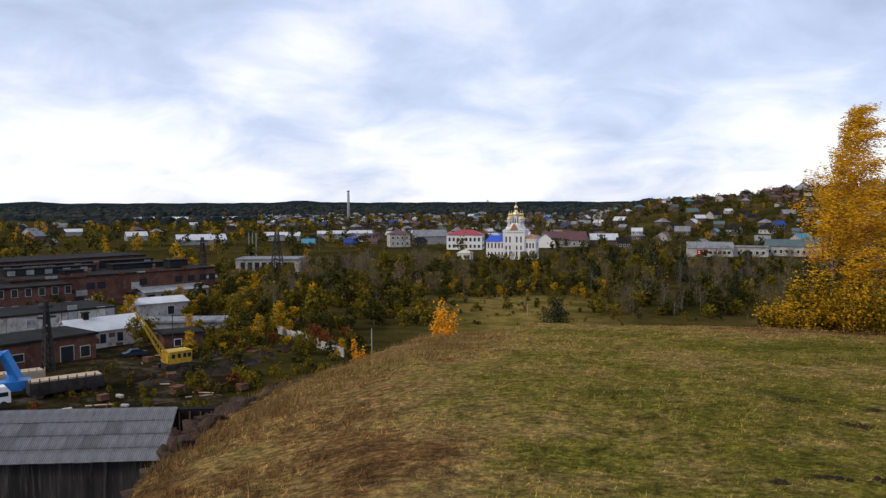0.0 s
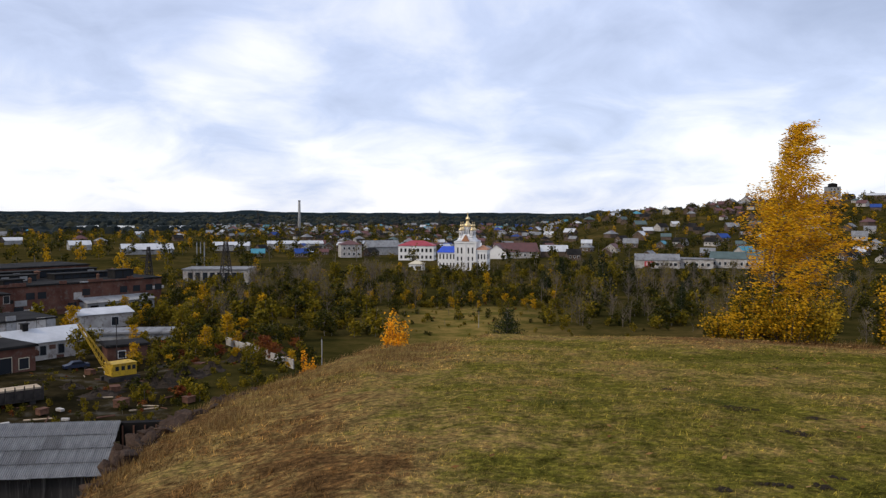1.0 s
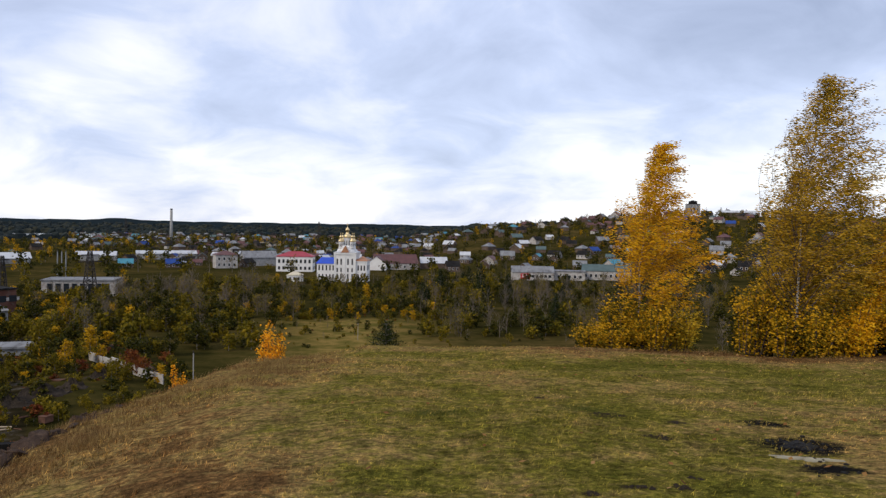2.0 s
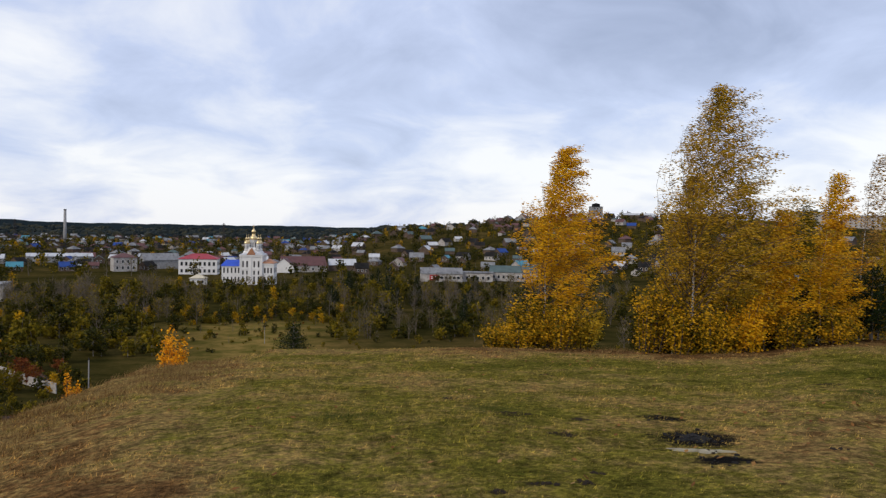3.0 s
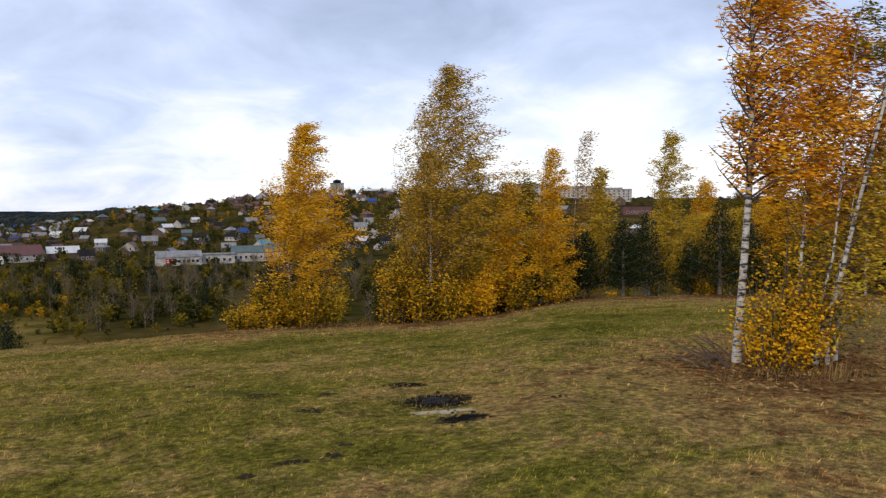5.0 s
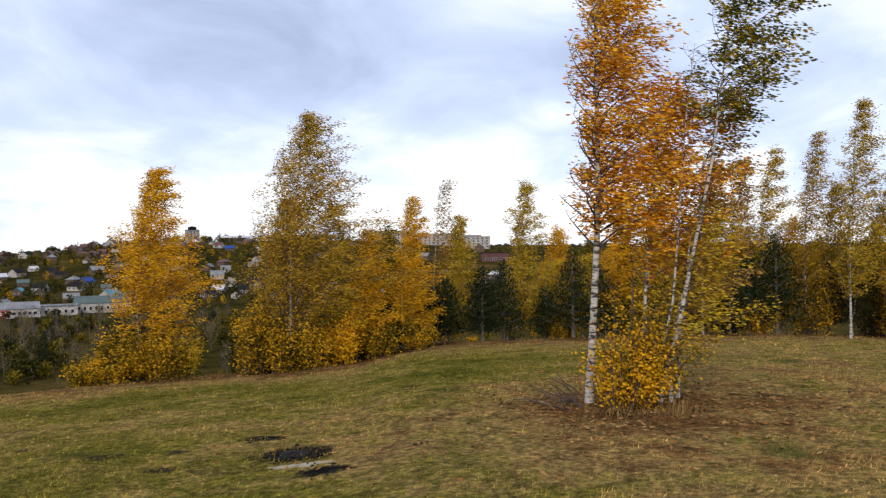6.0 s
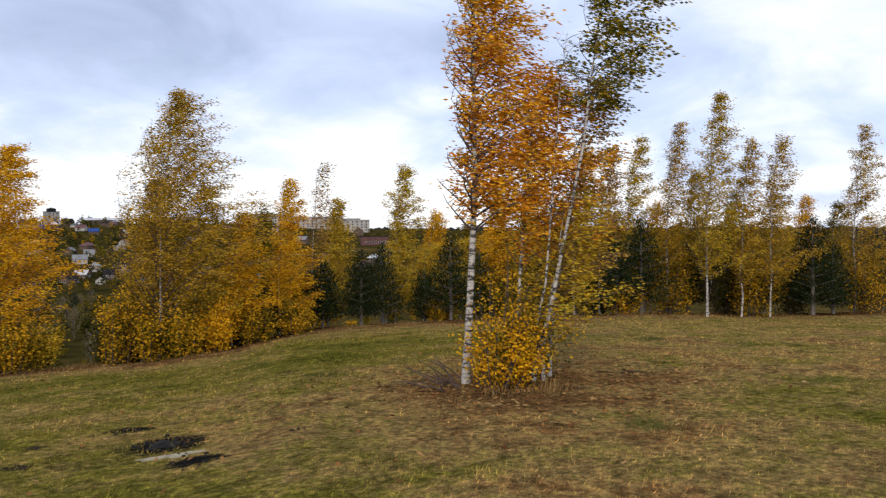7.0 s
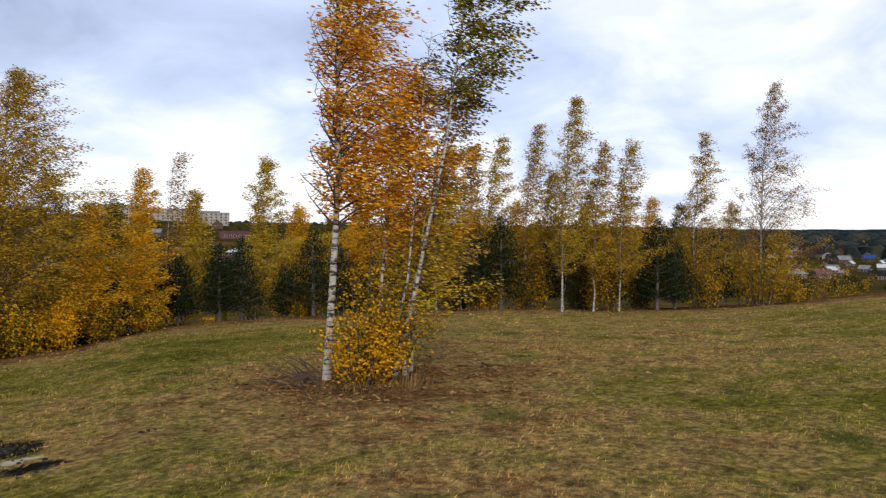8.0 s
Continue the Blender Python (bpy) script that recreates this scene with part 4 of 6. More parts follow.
def house(name, m, w, d, h, roof, roof_mat, wall_mat, label, windows=(), rise=1.8, trim=None, category="house", group="", base=1.5, over=0.4, flank=(), sunk=0.6):
    """A building: walls, a gable, hip or flat roof, windows given as (x, z, w, h) on the front and (y, z, w, h) on the flanks."""
    ob = thing(name, m, label, category, group)
    walls = Geo().box(-w / 2, -d / 2, -base, w / 2, d / 2, h)
    if roof == "gable":
        walls.add([(sx, y, z) for sx in (-w / 2, w / 2) for y, z in ((-d / 2, h), (d / 2, h), (0, h + rise))],
                  [(0, 2, 1), (3, 4, 5), (0, 3, 5, 2), (1, 2, 5, 4)])
    part("wall", walls, wall_mat, ob)
    rf = Geo()
    if roof == "gable":
        rf.gable(w, d, h + 0.02, rise, over)
    elif roof == "hip":
        rf.hip(w, d, h + 0.02, rise, over)
    else:
        rf.box(-w / 2 - over, -d / 2 - over, h + 0.01, w / 2 + over, d / 2 + over, h + 0.35)
        rf.box(-w / 2 - over * 0.6, -d / 2 - over * 0.6, h + 0.352, w / 2 + over * 0.6, d / 2 + over * 0.6, h + 0.45)
    part("roof", rf, roof_mat, ob)
    for x, z, ww, wh in windows:
        window_part(ob, x, -d / 2, z, ww, wh, "front", trim)
    for y, z, ww, wh in flank:
        window_part(ob, w / 2, y, z, ww, wh, "flank", trim)
        window_part(ob, -w / 2, y, z, ww, wh, "flank", trim)
    block(m, max(w, d) * 0.55)
    return ob


def row_of(x0, x1, n, z, w, h):
    return [(x0 + (x1 - x0) * (i + 0.5) / n, z, w, h) for i in range(n)]


# church
def church(m):
    ob = thing("church", m, "white baroque church with gilded domes and a blue side roof", "church")
    nave = Geo().box(-4.5, -6, -2, 6.5, 8, 14.0)
    part("nave", nave, M_WHITE, ob)
    part("cornice", Geo().box(-4.9, -6.4, 13.6, 6.9, 8.4, 14.4), M_WHITE, ob)
    part("string_course", Geo().box(-4.7, -6.2, 7.4, 6.7, 8.2, 7.8), M_WHITE, ob)
    part("plinth", Geo().box(-4.8, -6.3, -2, 6.8, 8.3, 0.8), M_WHITE, ob)
    for x in (-4.4, 6.4, 1.0):
        part("pilaster", Geo().box(x - 0.3, -6.25, 0.8, x + 0.3, -5.9, 13.6), M_WHITE, ob)
    apse = Geo().box(6.5, -5.5, -2, 12.3, 6, 10.2).box(6.3, -5.8, 9.8, 12.6, 6.3, 10.4).box(6.4, -5.65, 5.0, 12.5, 6.1, 5.3)
    part("apse", apse, M_WHITE, ob)
    part("apse_roof", Geo().hip(5.9, 11.5, 10.4, 2.2, 0.4, 0.3, 9.4, 0.25), M_ORANGEROOF, ob, "low orange metal roof")
    wing = Geo().box(-14, -4.5, -2, -4.5, 6, 8.6).box(-14.2, -4.7, 8.3, -4.5, 6.2, 8.8).box(-14.1, -4.6, 4.2, -4.5, 6.1, 4.5)
    part("refectory", wing, M_WHITE, ob)
    part("refectory_roof", Geo().hip(9.8, 10.6, 8.8, 3.0, 0.4, 3.4, -9.3, 0.75), M_BLUEROOF, ob, "bright blue metal roof")
    part("nave_roof", Geo().hip(11.4, 14.4, 14.4, 2.6, 0.3, 0.5, 1.0, 1.0), M_PALEROOF, ob)
    part("attic", Geo().lathe([(5.6, 14.4), (5.4, 15.6), (4.6, 16.4), (4.3, 17.4), (3.6, 17.9)], 1, 0.5, 8), M_WHITE, ob, "white stepped attic below the domes")
    part("gable_front", Geo().add([(-1.2, -6.5, 14.4), (3.2, -6.5, 14.4), (1, -6.5, 17.8), (-1.2, -3, 14.4), (3.2, -3, 14.4), (1, -3, 17.8)],
                                  [(0, 1, 2), (5, 4, 3), (0, 2, 5, 3), (1, 4, 5, 2)]), M_ORANGEROOF, ob, "orange gable over the nave")
    for dx, dy, s in ((1, 0.5, 1.0), (-2.0, -2.5, 0.62), (4.0, -2.5, 0.62), (-2.0, 3.5, 0.62), (4.0, 3.5, 0.62)):
        z0 = 16.6
        drum = part("drum", Geo().lathe([(1.7 * s, z0), (1.7 * s, z0 + 4.6 * s), (2.0 * s, z0 + 4.7 * s), (2.0 * s, z0 + 5.1 * s)], dx, dy, 8), M_WHITE, ob, "white drum below a dome")
        for q in range(8):
            an = math.pi * 2 * q / 8
            part("lancet", Geo().box(-0.22 * s, -0.05, 0, 0.22 * s, 0.05, 2.6 * s), M_GLASS, drum,
                 m=Matrix.Translation((dx + 1.6 * s * math.sin(an), dy - 1.6 * s * math.cos(an), z0 + 1.2 * s)) @ pose(0, 0, 0, 0, 0, math.degrees(an)))
        zb = z0 + 5.1 * s
        part("dome", Geo().lathe([(1.9 * s, zb), (2.15 * s, zb + 0.6 * s), (1.7 * s, zb + 1.5 * s), (0.9 * s, zb + 2.1 * s), (0.75 * s, zb + 3.2 * s), (1.1 * s, zb + 3.6 * s), (1.15 * s, zb + 4.1 * s),
                                  (0.7 * s, zb + 4.8 * s), (0.2 * s, zb + 5.4 * s), (0.1 * s, zb + 5.8 * s)], dx, dy, 12), M_GOLDLEAF, drum, "gilded onion dome", True)
        part("cross", Geo().box(dx - 0.1, dy - 0.1, zb + 5.6 * s, dx + 0.1, dy + 0.1, zb + 7.4 * s).box(dx - 0.6 * s, dy - 0.08, zb + 6.5 * s, dx + 0.6 * s, dy + 0.08, zb + 6.75 * s),
             M_GOLDLEAF, drum, "gilded cross")
    for z, hh in ((1.6, 2.4), (5.0, 1.8), (8.6, 2.8)):
        for x in (-3.0, -1.0, 2.6, 4.8):
            window_part(ob, x, -6.02, z, 0.6, hh, trim=M_DIRTYWHITE)
    for z, hh in ((1.6, 2.2), (5.8, 2.4)):
        for x in (7.9, 9.5, 11.1):
            window_part(ob, x, -5.52, z, 0.6, hh, trim=M_DIRTYWHITE)
        for x in (-12.8, -10.9, -9.0, -7.1, -5.4):
            window_part(ob, x, -4.52, z - 0.2, 0.6, hh, trim=M_DIRTYWHITE)
        for y in (-3.5, 0.3, 4.0):
            window_part(ob, 12.32, y, z, 0.85, hh, "flank", trim=M_DIRTYWHITE)
    block(m, 18)
    return ob


church(at(6.5, 388, -10) @ Matrix.Diagonal((0.93, 0.93, 0.98, 1)))
house("civic_house", at(3.0, 470, -8), 21, 13, 8.6, "hip", M_REDROOF, M_WHITE, "white two-storey house with a crimson hipped roof",
      row_of(-10, 10, 8, 1.2, 1.1, 1.7) + row_of(-10, 10, 8, 5.0, 1.1, 2.0), 3.0, flank=row_of(-6, 6, 4, 1.2, 1.1, 1.7) + row_of(-6, 6, 4, 5.0, 1.1, 2.0), trim=M_DIRTYWHITE)
house("gatehouse", at(2.95, 384, -6), 7.2, 5.5, 3.0, "hip", M_CREAM, M_WHITE, "small cream and white gatehouse by the church", row_of(-3, 3, 3, 0.9, 0.9, 1.3), 1.8)
house("barn", at(10.1, 500, 12), 27, 15, 4.2, "gable", M_BROWNROOF, M_DIRTYWHITE, "long barn with a brown gabled roof", row_of(-12, 12, 5, 1.2, 1.2, 1.4), 5.2, category="barn")
house("barn", at(8.9, 492, 80), 15, 12, 4.0, "gable", M_BROWNROOF, M_WHITE, "white-gabled barn with a brown roof", row_of(-6, 6, 3, 1.2, 1.2, 1.4), 4.6, category="barn")
house("warehouse", at(12.9, 510, 5), 17, 12, 3.6, "gable", M_PALEROOF, M_LOG, "low timber store with a pale sheet roof", (), 3.6, category="warehouse")
house("house", at(14.3, 480, 8), 8, 8, 3.4, "gable", M_TAR, M_LOG, "dark log house with white window frames", row_of(-3.5, 3.5, 3, 1.2, 0.9, 1.3), 3.0, group="log houses of the town")
shop = house("market_hall", at(20.1, 424, 4), 22, 12, 4.4, "gable", M_SLATE, M_DIRTYWHITE, "long white market hall with a red front panel", row_of(-1, 10, 5, 1.4, 1.5, 1.5), 2.8, category="shop")
part("sign_panel", Geo().box(-6.5, -6.2, 0.6, -1.5, -6.06, 3.6), M_SIGNRED, shop, "red front panel with white bars")
part("sign_panel_bar", Geo().box(-5.8, -6.28, 1.6, -2.4, -6.22, 2.0).box(-5.8, -6.28, 2.5, -3.0, -6.22, 2.9), M_WHITE, shop)
house("market_hall", at(22.4, 430, 0), 22, 12, 4.6, "flat", M_SLATE, M_DIRTYWHITE, "long worn white market hall with a flat grey roof", row_of(-10, 10, 7, 1.2, 1.4, 1.6), category="shop")
house("school", at(25.4, 440, -3), 26, 12, 5.0, "gable", M_GREENROOF, M_DIRTYWHITE, "long white building with a grey-green roof", row_of(-12, 12, 9, 1.5, 1.2, 1.7), 3.2, category="school")
house("ruined_house", at(-1.9, 500, 10), 13, 11, 8.0, "hip", M_BROWNROOF, M_DIRTYWHITE, "pale weathered house with a rusty hipped roof", row_of(-6, 6, 4, 1.4, 1.1, 1.6) + row_of(-6, 6, 4, 5, 1.1, 1.6), 2.6)
house("warehouse", at(0.4, 530, 15), 22, 12, 5.5, "gable", M_SLATE, M_PANEL, "grey warehouse with a slate-grey gabled roof", (), 4.0, category="warehouse")

# works yard below the hill
works = house("factory", at(-22.4, 250, 24), 58, 30, 8.0, "flat", M_TAR, M_BRICK, "long derelict red brick factory with a tarred roof",
      [(x, 4.6, 2.2, 1.8) for x in (-28, -23, -9, -6, 6, 17, 21, 25, 28)] + [(x, 0.9, 2.4, 2.0) for x in (-26, -12, 2, 20)], trim=M_BRICK, category="factory",
      flank=[(-6, 5.2, 2, 2), (4, 5.2, 2, 2)])
house("factory", at(-28.2, 226, 16), 26, 22, 7.2, "flat", M_TAR, M_BRICK, "two-storey brick works block with many windows",
      row_of(-14, 14, 9, 1.2, 1.3, 1.8) + row_of(-14, 14, 9, 5.2, 1.3, 1.8), trim=M_DIRTYWHITE, category="factory")
house("factory", at(-26.0, 300, 22), 66, 22, 9.0, "flat", M_TAR, M_BRICK, "long dark factory hall behind the brick front", (), category="factory")
works_rng = random.Random(52)
for x0, x1, y0, y1, h in ((-26, -2, -3, 1.5, 1.7), (3, 27, -3, 1.5, 1.4), (-24, 20, 6, 10, 2.0), (-14, -9, -11, -7, 1.2), (16, 21, -12, -8, 2.4)):
    mon = part("roof_monitor", Geo().box(x0, y0, 8.3, x1, y1, 8.4 + h).box(x0 - 0.3, y0 - 0.3, 8.4 + h, x1 + 0.3, y1 + 0.3, 8.65 + h), M_TAR, works, "tarred roof monitor with broken lights")
    for k in range(int((x1 - x0) / 2.4)):
        part("pane", Geo().box(x0 + 0.3 + k * 2.4, y0 - 0.06, 8.6, x0 + 2.3 + k * 2.4, y0 - 0.02, 8.2 + h), M_GLASS if works_rng.random() < 0.7 else M_PANEL, mon)
x = -29.2
while x < 28.5:
    w = works_rng.uniform(1.2, 4.5)
    if works_rng.random() < 0.75:
        part("parapet", Geo().box(x, -15.5, 8.2, min(x + w, 29.3), -15.05, 8.5 + works_rng.uniform(0.0, 0.65)), works_rng.choice((M_BRICK, M_BRICK, M_PANEL)), works, "crumbling brick parapet")
    x += w
for k in range(15):
    x, z, w, h = works_rng.uniform(-27, 26), works_rng.uniform(0.4, 5.4), works_rng.uniform(1.0, 4.0), works_rng.uniform(0.7, 2.2)
    part("plaster", Geo().box(x, -15.045 - 0.003 * k, z, x + w, -14.98, z + h), (M_PANEL, M_DIRTYWHITE, M_TAR)[k % 3], works, "patch of old plaster and soot")
part("lean_to", Geo().box(4, -19.5, -1.5, 24, -15.02, 2.8).add([(3.6, -20, 2.8), (24.4, -20, 2.8), (24.4, -15.02, 4.0), (3.6, -15.02, 4.0)], [(0, 1, 2, 3)]), M_PANEL, works, "grey lean-to along the factory")
# black panels on the front paint in the openings' dark insides
for x in (6, 10, 14, 18, 22):
    part("opening", Geo().box(x - 1.1, -19.58, -0.3, x + 1.1, -19.52, 2.1), M_BOARDSHADE, works, "black panel painting the shade of a doorless opening")
for x, y, r0, h in ((-22, 3, 0.5, 1.6), (-6, -8, 0.4, 1.2), (1, 3.5, 0.7, 2.2), (12, -10, 0.4, 1.4), (24, 4, 0.5, 1.8)):
    part("vent", Geo().lathe([(r0, 8.3), (r0, 8.3 + h), (r0 * 1.5, 8.3 + h), (0.1, 8.7 + h)], x, y, 10), M_RUSTSTEEL, works, "rusty roof vent")
hall = house("concrete_hall", at(-26.0, 188, 20), 26, 14, 5.0, "flat", M_TAR, M_DIRTYWHITE, "low hall of worn white concrete panels", (), trim=M_PANEL, category="hall")
for k in range(13):
    top = 4.4 + works_rng.uniform(-0.5, 1.1) + (0.9 if k > 7 else 0.0)
    part("panel", Geo().box(-13 + k * 2.0 + 0.05, -7.3, -1.5, -13 + k * 2.0 + 1.95, -7.02, top), M_DIRTYWHITE if k % 4 else M_PANEL, hall, "weathered white concrete panel")
for k in range(9):
    part("panel", Geo().box(-9 + k * 2.4 + 0.05, -9.0, -1.5, -9 + k * 2.4 + 2.33, -8.75, 2.4 + works_rng.uniform(-0.4, 0.5)), M_DIRTYWHITE if k % 3 else M_PANEL, hall, "weathered white concrete panel")
office = house("office_house", at(-22.4, 168, 24), 14, 7.5, 3.4, "gable", M_PALEROOF, M_DIRTYWHITE, "peeling white house with a pale sheet gable roof",
      [(-4.6, 0.9, 1.1, 1.7), (-1.2, 0.9, 1.1, 1.7), (2.2, 0.9, 1.1, 1.7), (5.4, 0.9, 1.1, 1.7)], 2.0, trim=M_PANEL, flank=[(-1.8, 0.9, 1.1, 1.6), (1.5, 0.9, 1.1, 1.6)])
part("chimney", Geo().box(-3.4, -0.6, 4.6, -2.4, 0.6, 6.5).box(-3.6, -0.8, 6.5, -2.2, 0.8, 6.7), M_TAR, office, "black roof chimney")
part("porch", Geo().box(-9.2, -2.6, -1, -7.02, 2.6, 2.6).hip(2.4, 5.4, 2.62, 1.1, 0.25, 0.1, -8.0, 0), M_DIRTYWHITE, office, "low white porch")
for k in range(7):
    x, z = works_rng.uniform(-6.5, 5.5), works_rng.uniform(-0.2, 2.0)
    part("bare_plaster", Geo().box(x, -3.79 - 0.002 * k, z, x + works_rng.uniform(0.4, 1.4), -3.74, z + works_rng.uniform(0.3, 1.1)), M_BRICK, office, "brick showing through fallen plaster")
house("workshop", at(-27.0, 152, 24), 20, 11, 4.6, "flat", M_TAR, M_BRICK, "low red brick workshop with a tarred roof",
      [(-3.5, 1.8, 2.0, 1.2), (4.8, 0.6, 2.2, 2.6), (8.0, 1.0, 1.6, 1.8)], trim=M_CREAM, category="workshop")
house("store_shed", at(-18.8, 208, 18), 12.5, 9, 3.4, "gable", M_PALEROOF, M_DIRTYWHITE, "small shed with a bright pale roof", [(2, 0.5, 1.6, 2.0)], 1.0, category="shed")
house("long_shed", at(-17.6, 186, -14), 24, 7, 1.4, "flat", M_SLATE, M_PANEL, "long low shed with a grey flat roof", (), category="shed")
house("brick_hut", at(-17.3, 158, 10), 7, 6, 3.0, "flat", M_TAR, M_BRICK, "small red brick hut with a flat roof", [(-1, 1.0, 1.2, 1.2)], category="hut")
house("white_works", at(-11.0, 322, -12), 25, 15, 5.6, "flat", M_SLATE, M_DIRTYWHITE, "pale works building with a flat light roof", row_of(-11, 11, 8, 1.0, 1.8, 3.6), trim=M_PANEL, category="factory")
for a, r, w, d, h, f, rise in ((-20.0, 640, 15, 12, 3.6, 10, 3.0), (-15.8, 560, 32, 16, 3.4, 6, 3.4), (-10.2, 600, 26, 14, 3.6, -6, 2.6), (-5.8, 620, 42, 15, 4.2, 4, 2.0),
                               (-24.0, 760, 18, 12, 3.6, 0, 2.4)):
    house("warehouse", at(a, r, f), w, d, h, "gable", M_PALEROOF, M_PANEL, "far warehouse with a pale sheet roof", (), rise, category="warehouse", group="warehouses")

# corrugated shed at the foot of the slope
M_OLDBOARD = surface("grey_weathered_boards", (0.018, 0.017, 0.017), (0.05, 0.047, 0.045), 0.7, 7.0, 0.9, 0, 0.3, 0.02, (0.10, 0.095, 0.09), (1.6, 1.6, 0.12))


def sheet_material():
    """Fibre-cement sheets, each weathered differently, with dark runs down the slope."""
    m = Nodes("weathered_fibre_cement", 0.85, 0.0, 0.1)
    info = m.n.new("ShaderNodeObjectInfo")
    vec = m.coords("Object", (1, 0.14, 1))
    col = m.mix(m.ramp(m.noise(2.2, 5, vec), [(0.35, 0.0), (0.65, 1.0)]), (0.13, 0.133, 0.14), (0.20, 0.203, 0.208))
    col = m.mix(m.ramp(info.outputs["Random"], [(0.86, 0.0), (0.94, 0.5)]), col, (0.07, 0.068, 0.07))
    col = m.mix(m.ramp(m.noise(6.0, 5, vec, 0.7), [(0.55, 0.0), (0.72, 0.7)]), col, (0.09, 0.085, 0.08))
    m.color(col).bump(m.noise(20, 3), 0.2, 0.01)
    return m.mat


M_SHEET = sheet_material()


def big_shed():
    m = pose(-16.15, 47.75, 0, 0, 0, 3)
    ob = thing("shed", m, "large dark shed with a grey corrugated roof", "shed")
    ez, rz, x0, x1, y0, y1 = -14.05, -11.75, -17.85, 0.0, 0.0, 3.95
    part("wall", Geo().box(x0 + 0.3, y0 + 0.4, VALLEY - 1, x1 - 0.3, y0 + 0.6, ez + 0.1), M_OLDBOARD, ob, "dark weathered plank front wall")
    part("frame", Geo().box(x0 + 0.3, y0 + 0.6, VALLEY - 1, x1 - 0.3, 8.0, ez - 0.4), M_STEEL, ob)
    # the second box is a black sheet standing in for a shadow gap
    part("end_wall", Geo().box(x1 - 0.28, y0 + 0.7, VALLEY - 1, x1 - 0.1, y1, ez - 0.1).box(x1 - 0.1, y1 - 0.1, VALLEY - 1, x1 + 2.5, y1 + 0.5, rz - 0.15), M_BOARDSHADE, ob, "tarred black end wall, extended as a stand-in for a shadow gap")
    for k in range(4):
        part("brace", Geo().beam((x1 + 0.1 + k * 0.7, y1 - 0.18, VALLEY), (x1 + 0.1 + k * 0.7, y1 - 0.18, rz - 0.3), 0.08), M_RUSTSTEEL, ob)
    rows_n, sheet_w = 4, 1.05
    n = int((x1 - x0) / sheet_w)
    step = (y1 - y0) / rows_n
    for rr in range(rows_n):
        g = Geo()
        ya, yb = y0 + rr * step - 0.10, y0 + (rr + 1) * step
        za = ez + (rz - ez) * rr / rows_n - 0.01 + 0.02
        zb = ez + (rz - ez) * (rr + 1) / rows_n
        cols = 48
        vs, fs = [], []
        for i in range(cols + 1):
            x = sheet_w * i / cols
            w = 0.028 * math.sin(2 * math.pi * i / 6)
            vs += [(x, ya, za + w), (x, yb, zb + w)]
        for i in range(cols):
            fs.append((2 * i, 2 * i + 2, 2 * i + 3, 2 * i + 1))
        me = g.add(vs, fs).mesh("roof_sheet", M_SHEET)
        for k in range(n):
            s = part("roof_sheet", me, None, ob, m=Matrix.Translation((x0 + k * sheet_w + random.uniform(-0.01, 0.01), 0, random.uniform(0, 0.012) + 0.012 * (k % 2))))
    part("back_roof", Geo().add([(x0, y1, rz - 0.05), (x1, y1, rz - 0.05), (x1, 8.0, ez - 0.2), (x0, 8.0, ez - 0.2)], [(0, 1, 2, 3)]), M_SLATE, ob)
    block(m, 10)


big_shed()


# machines in the yard
def rail_crane():
    ob = thing("crane", at(-17.6, 139, 25), "yellow lattice-boom crane standing in the yard", "crane")
    part("undercarriage", Geo().box(-2.2, -1.5, 0, 2.2, 1.5, 0.9).box(-2.6, -1.7, 0.1, 2.6, -1.2, 0.8).box(-2.6, 1.2, 0.1, 2.6, 1.7, 0.8), M_STEEL, ob, "black crawler base")
    part("cab", Geo().box(-1.9, -1.5, 1.0, 2.1, 1.5, 2.9).box(-2.0, -1.6, 2.9, 2.2, 1.6, 3.05).box(-2.1, -1.4, 1.2, -1.9, 0.2, 2.6), M_YELLOW, ob, "yellow machine house")
    for x in (-1.2, -0.2, 0.8, 1.6):
        part("window", Geo().box(x - 0.28, -1.54, 1.9, x + 0.28, -1.5, 2.6), M_GLASS, ob)
    g = Geo()
    a, b = Vector((-1.6, 0, 1.6)), Vector((-6.6, 0, 10.0))
    side, up = Vector((0, 0.55, 0)), Vector((0.45, 0, 0.28))
    for s in (-1, 1):
        for u in (-1, 1):
            g.beam(a + side * s * 0.9 + up * u, b + side * s * 0.35 + up * u * 0.3, 0.1)
    n = 12
    for i in range(n):
        p, q = a.lerp(b, i / n), a.lerp(b, (i + 1) / n)
        k, k2 = 1 - 0.62 * i / n, 1 - 0.62 * (i + 1) / n
        for s in (-1, 1):
            g.beam(p + side * s * k - up * k, q + side * s * k2 + up * k2, 0.05)
        for u in (-1, 1):
            g.beam(p - side * k + up * u * k, q + side * k2 + up * u * k2, 0.05)
    part("boom", g, M_YELLOW, ob, "yellow lattice boom")
    part("cable", Geo().beam((1.5, 0, 3.0), b, 0.05).beam(b, b + Vector((-0.3, 0, -3.5)), 0.05), M_STEEL, ob)
    block(ob.matrix_basis, 7)


rail_crane()


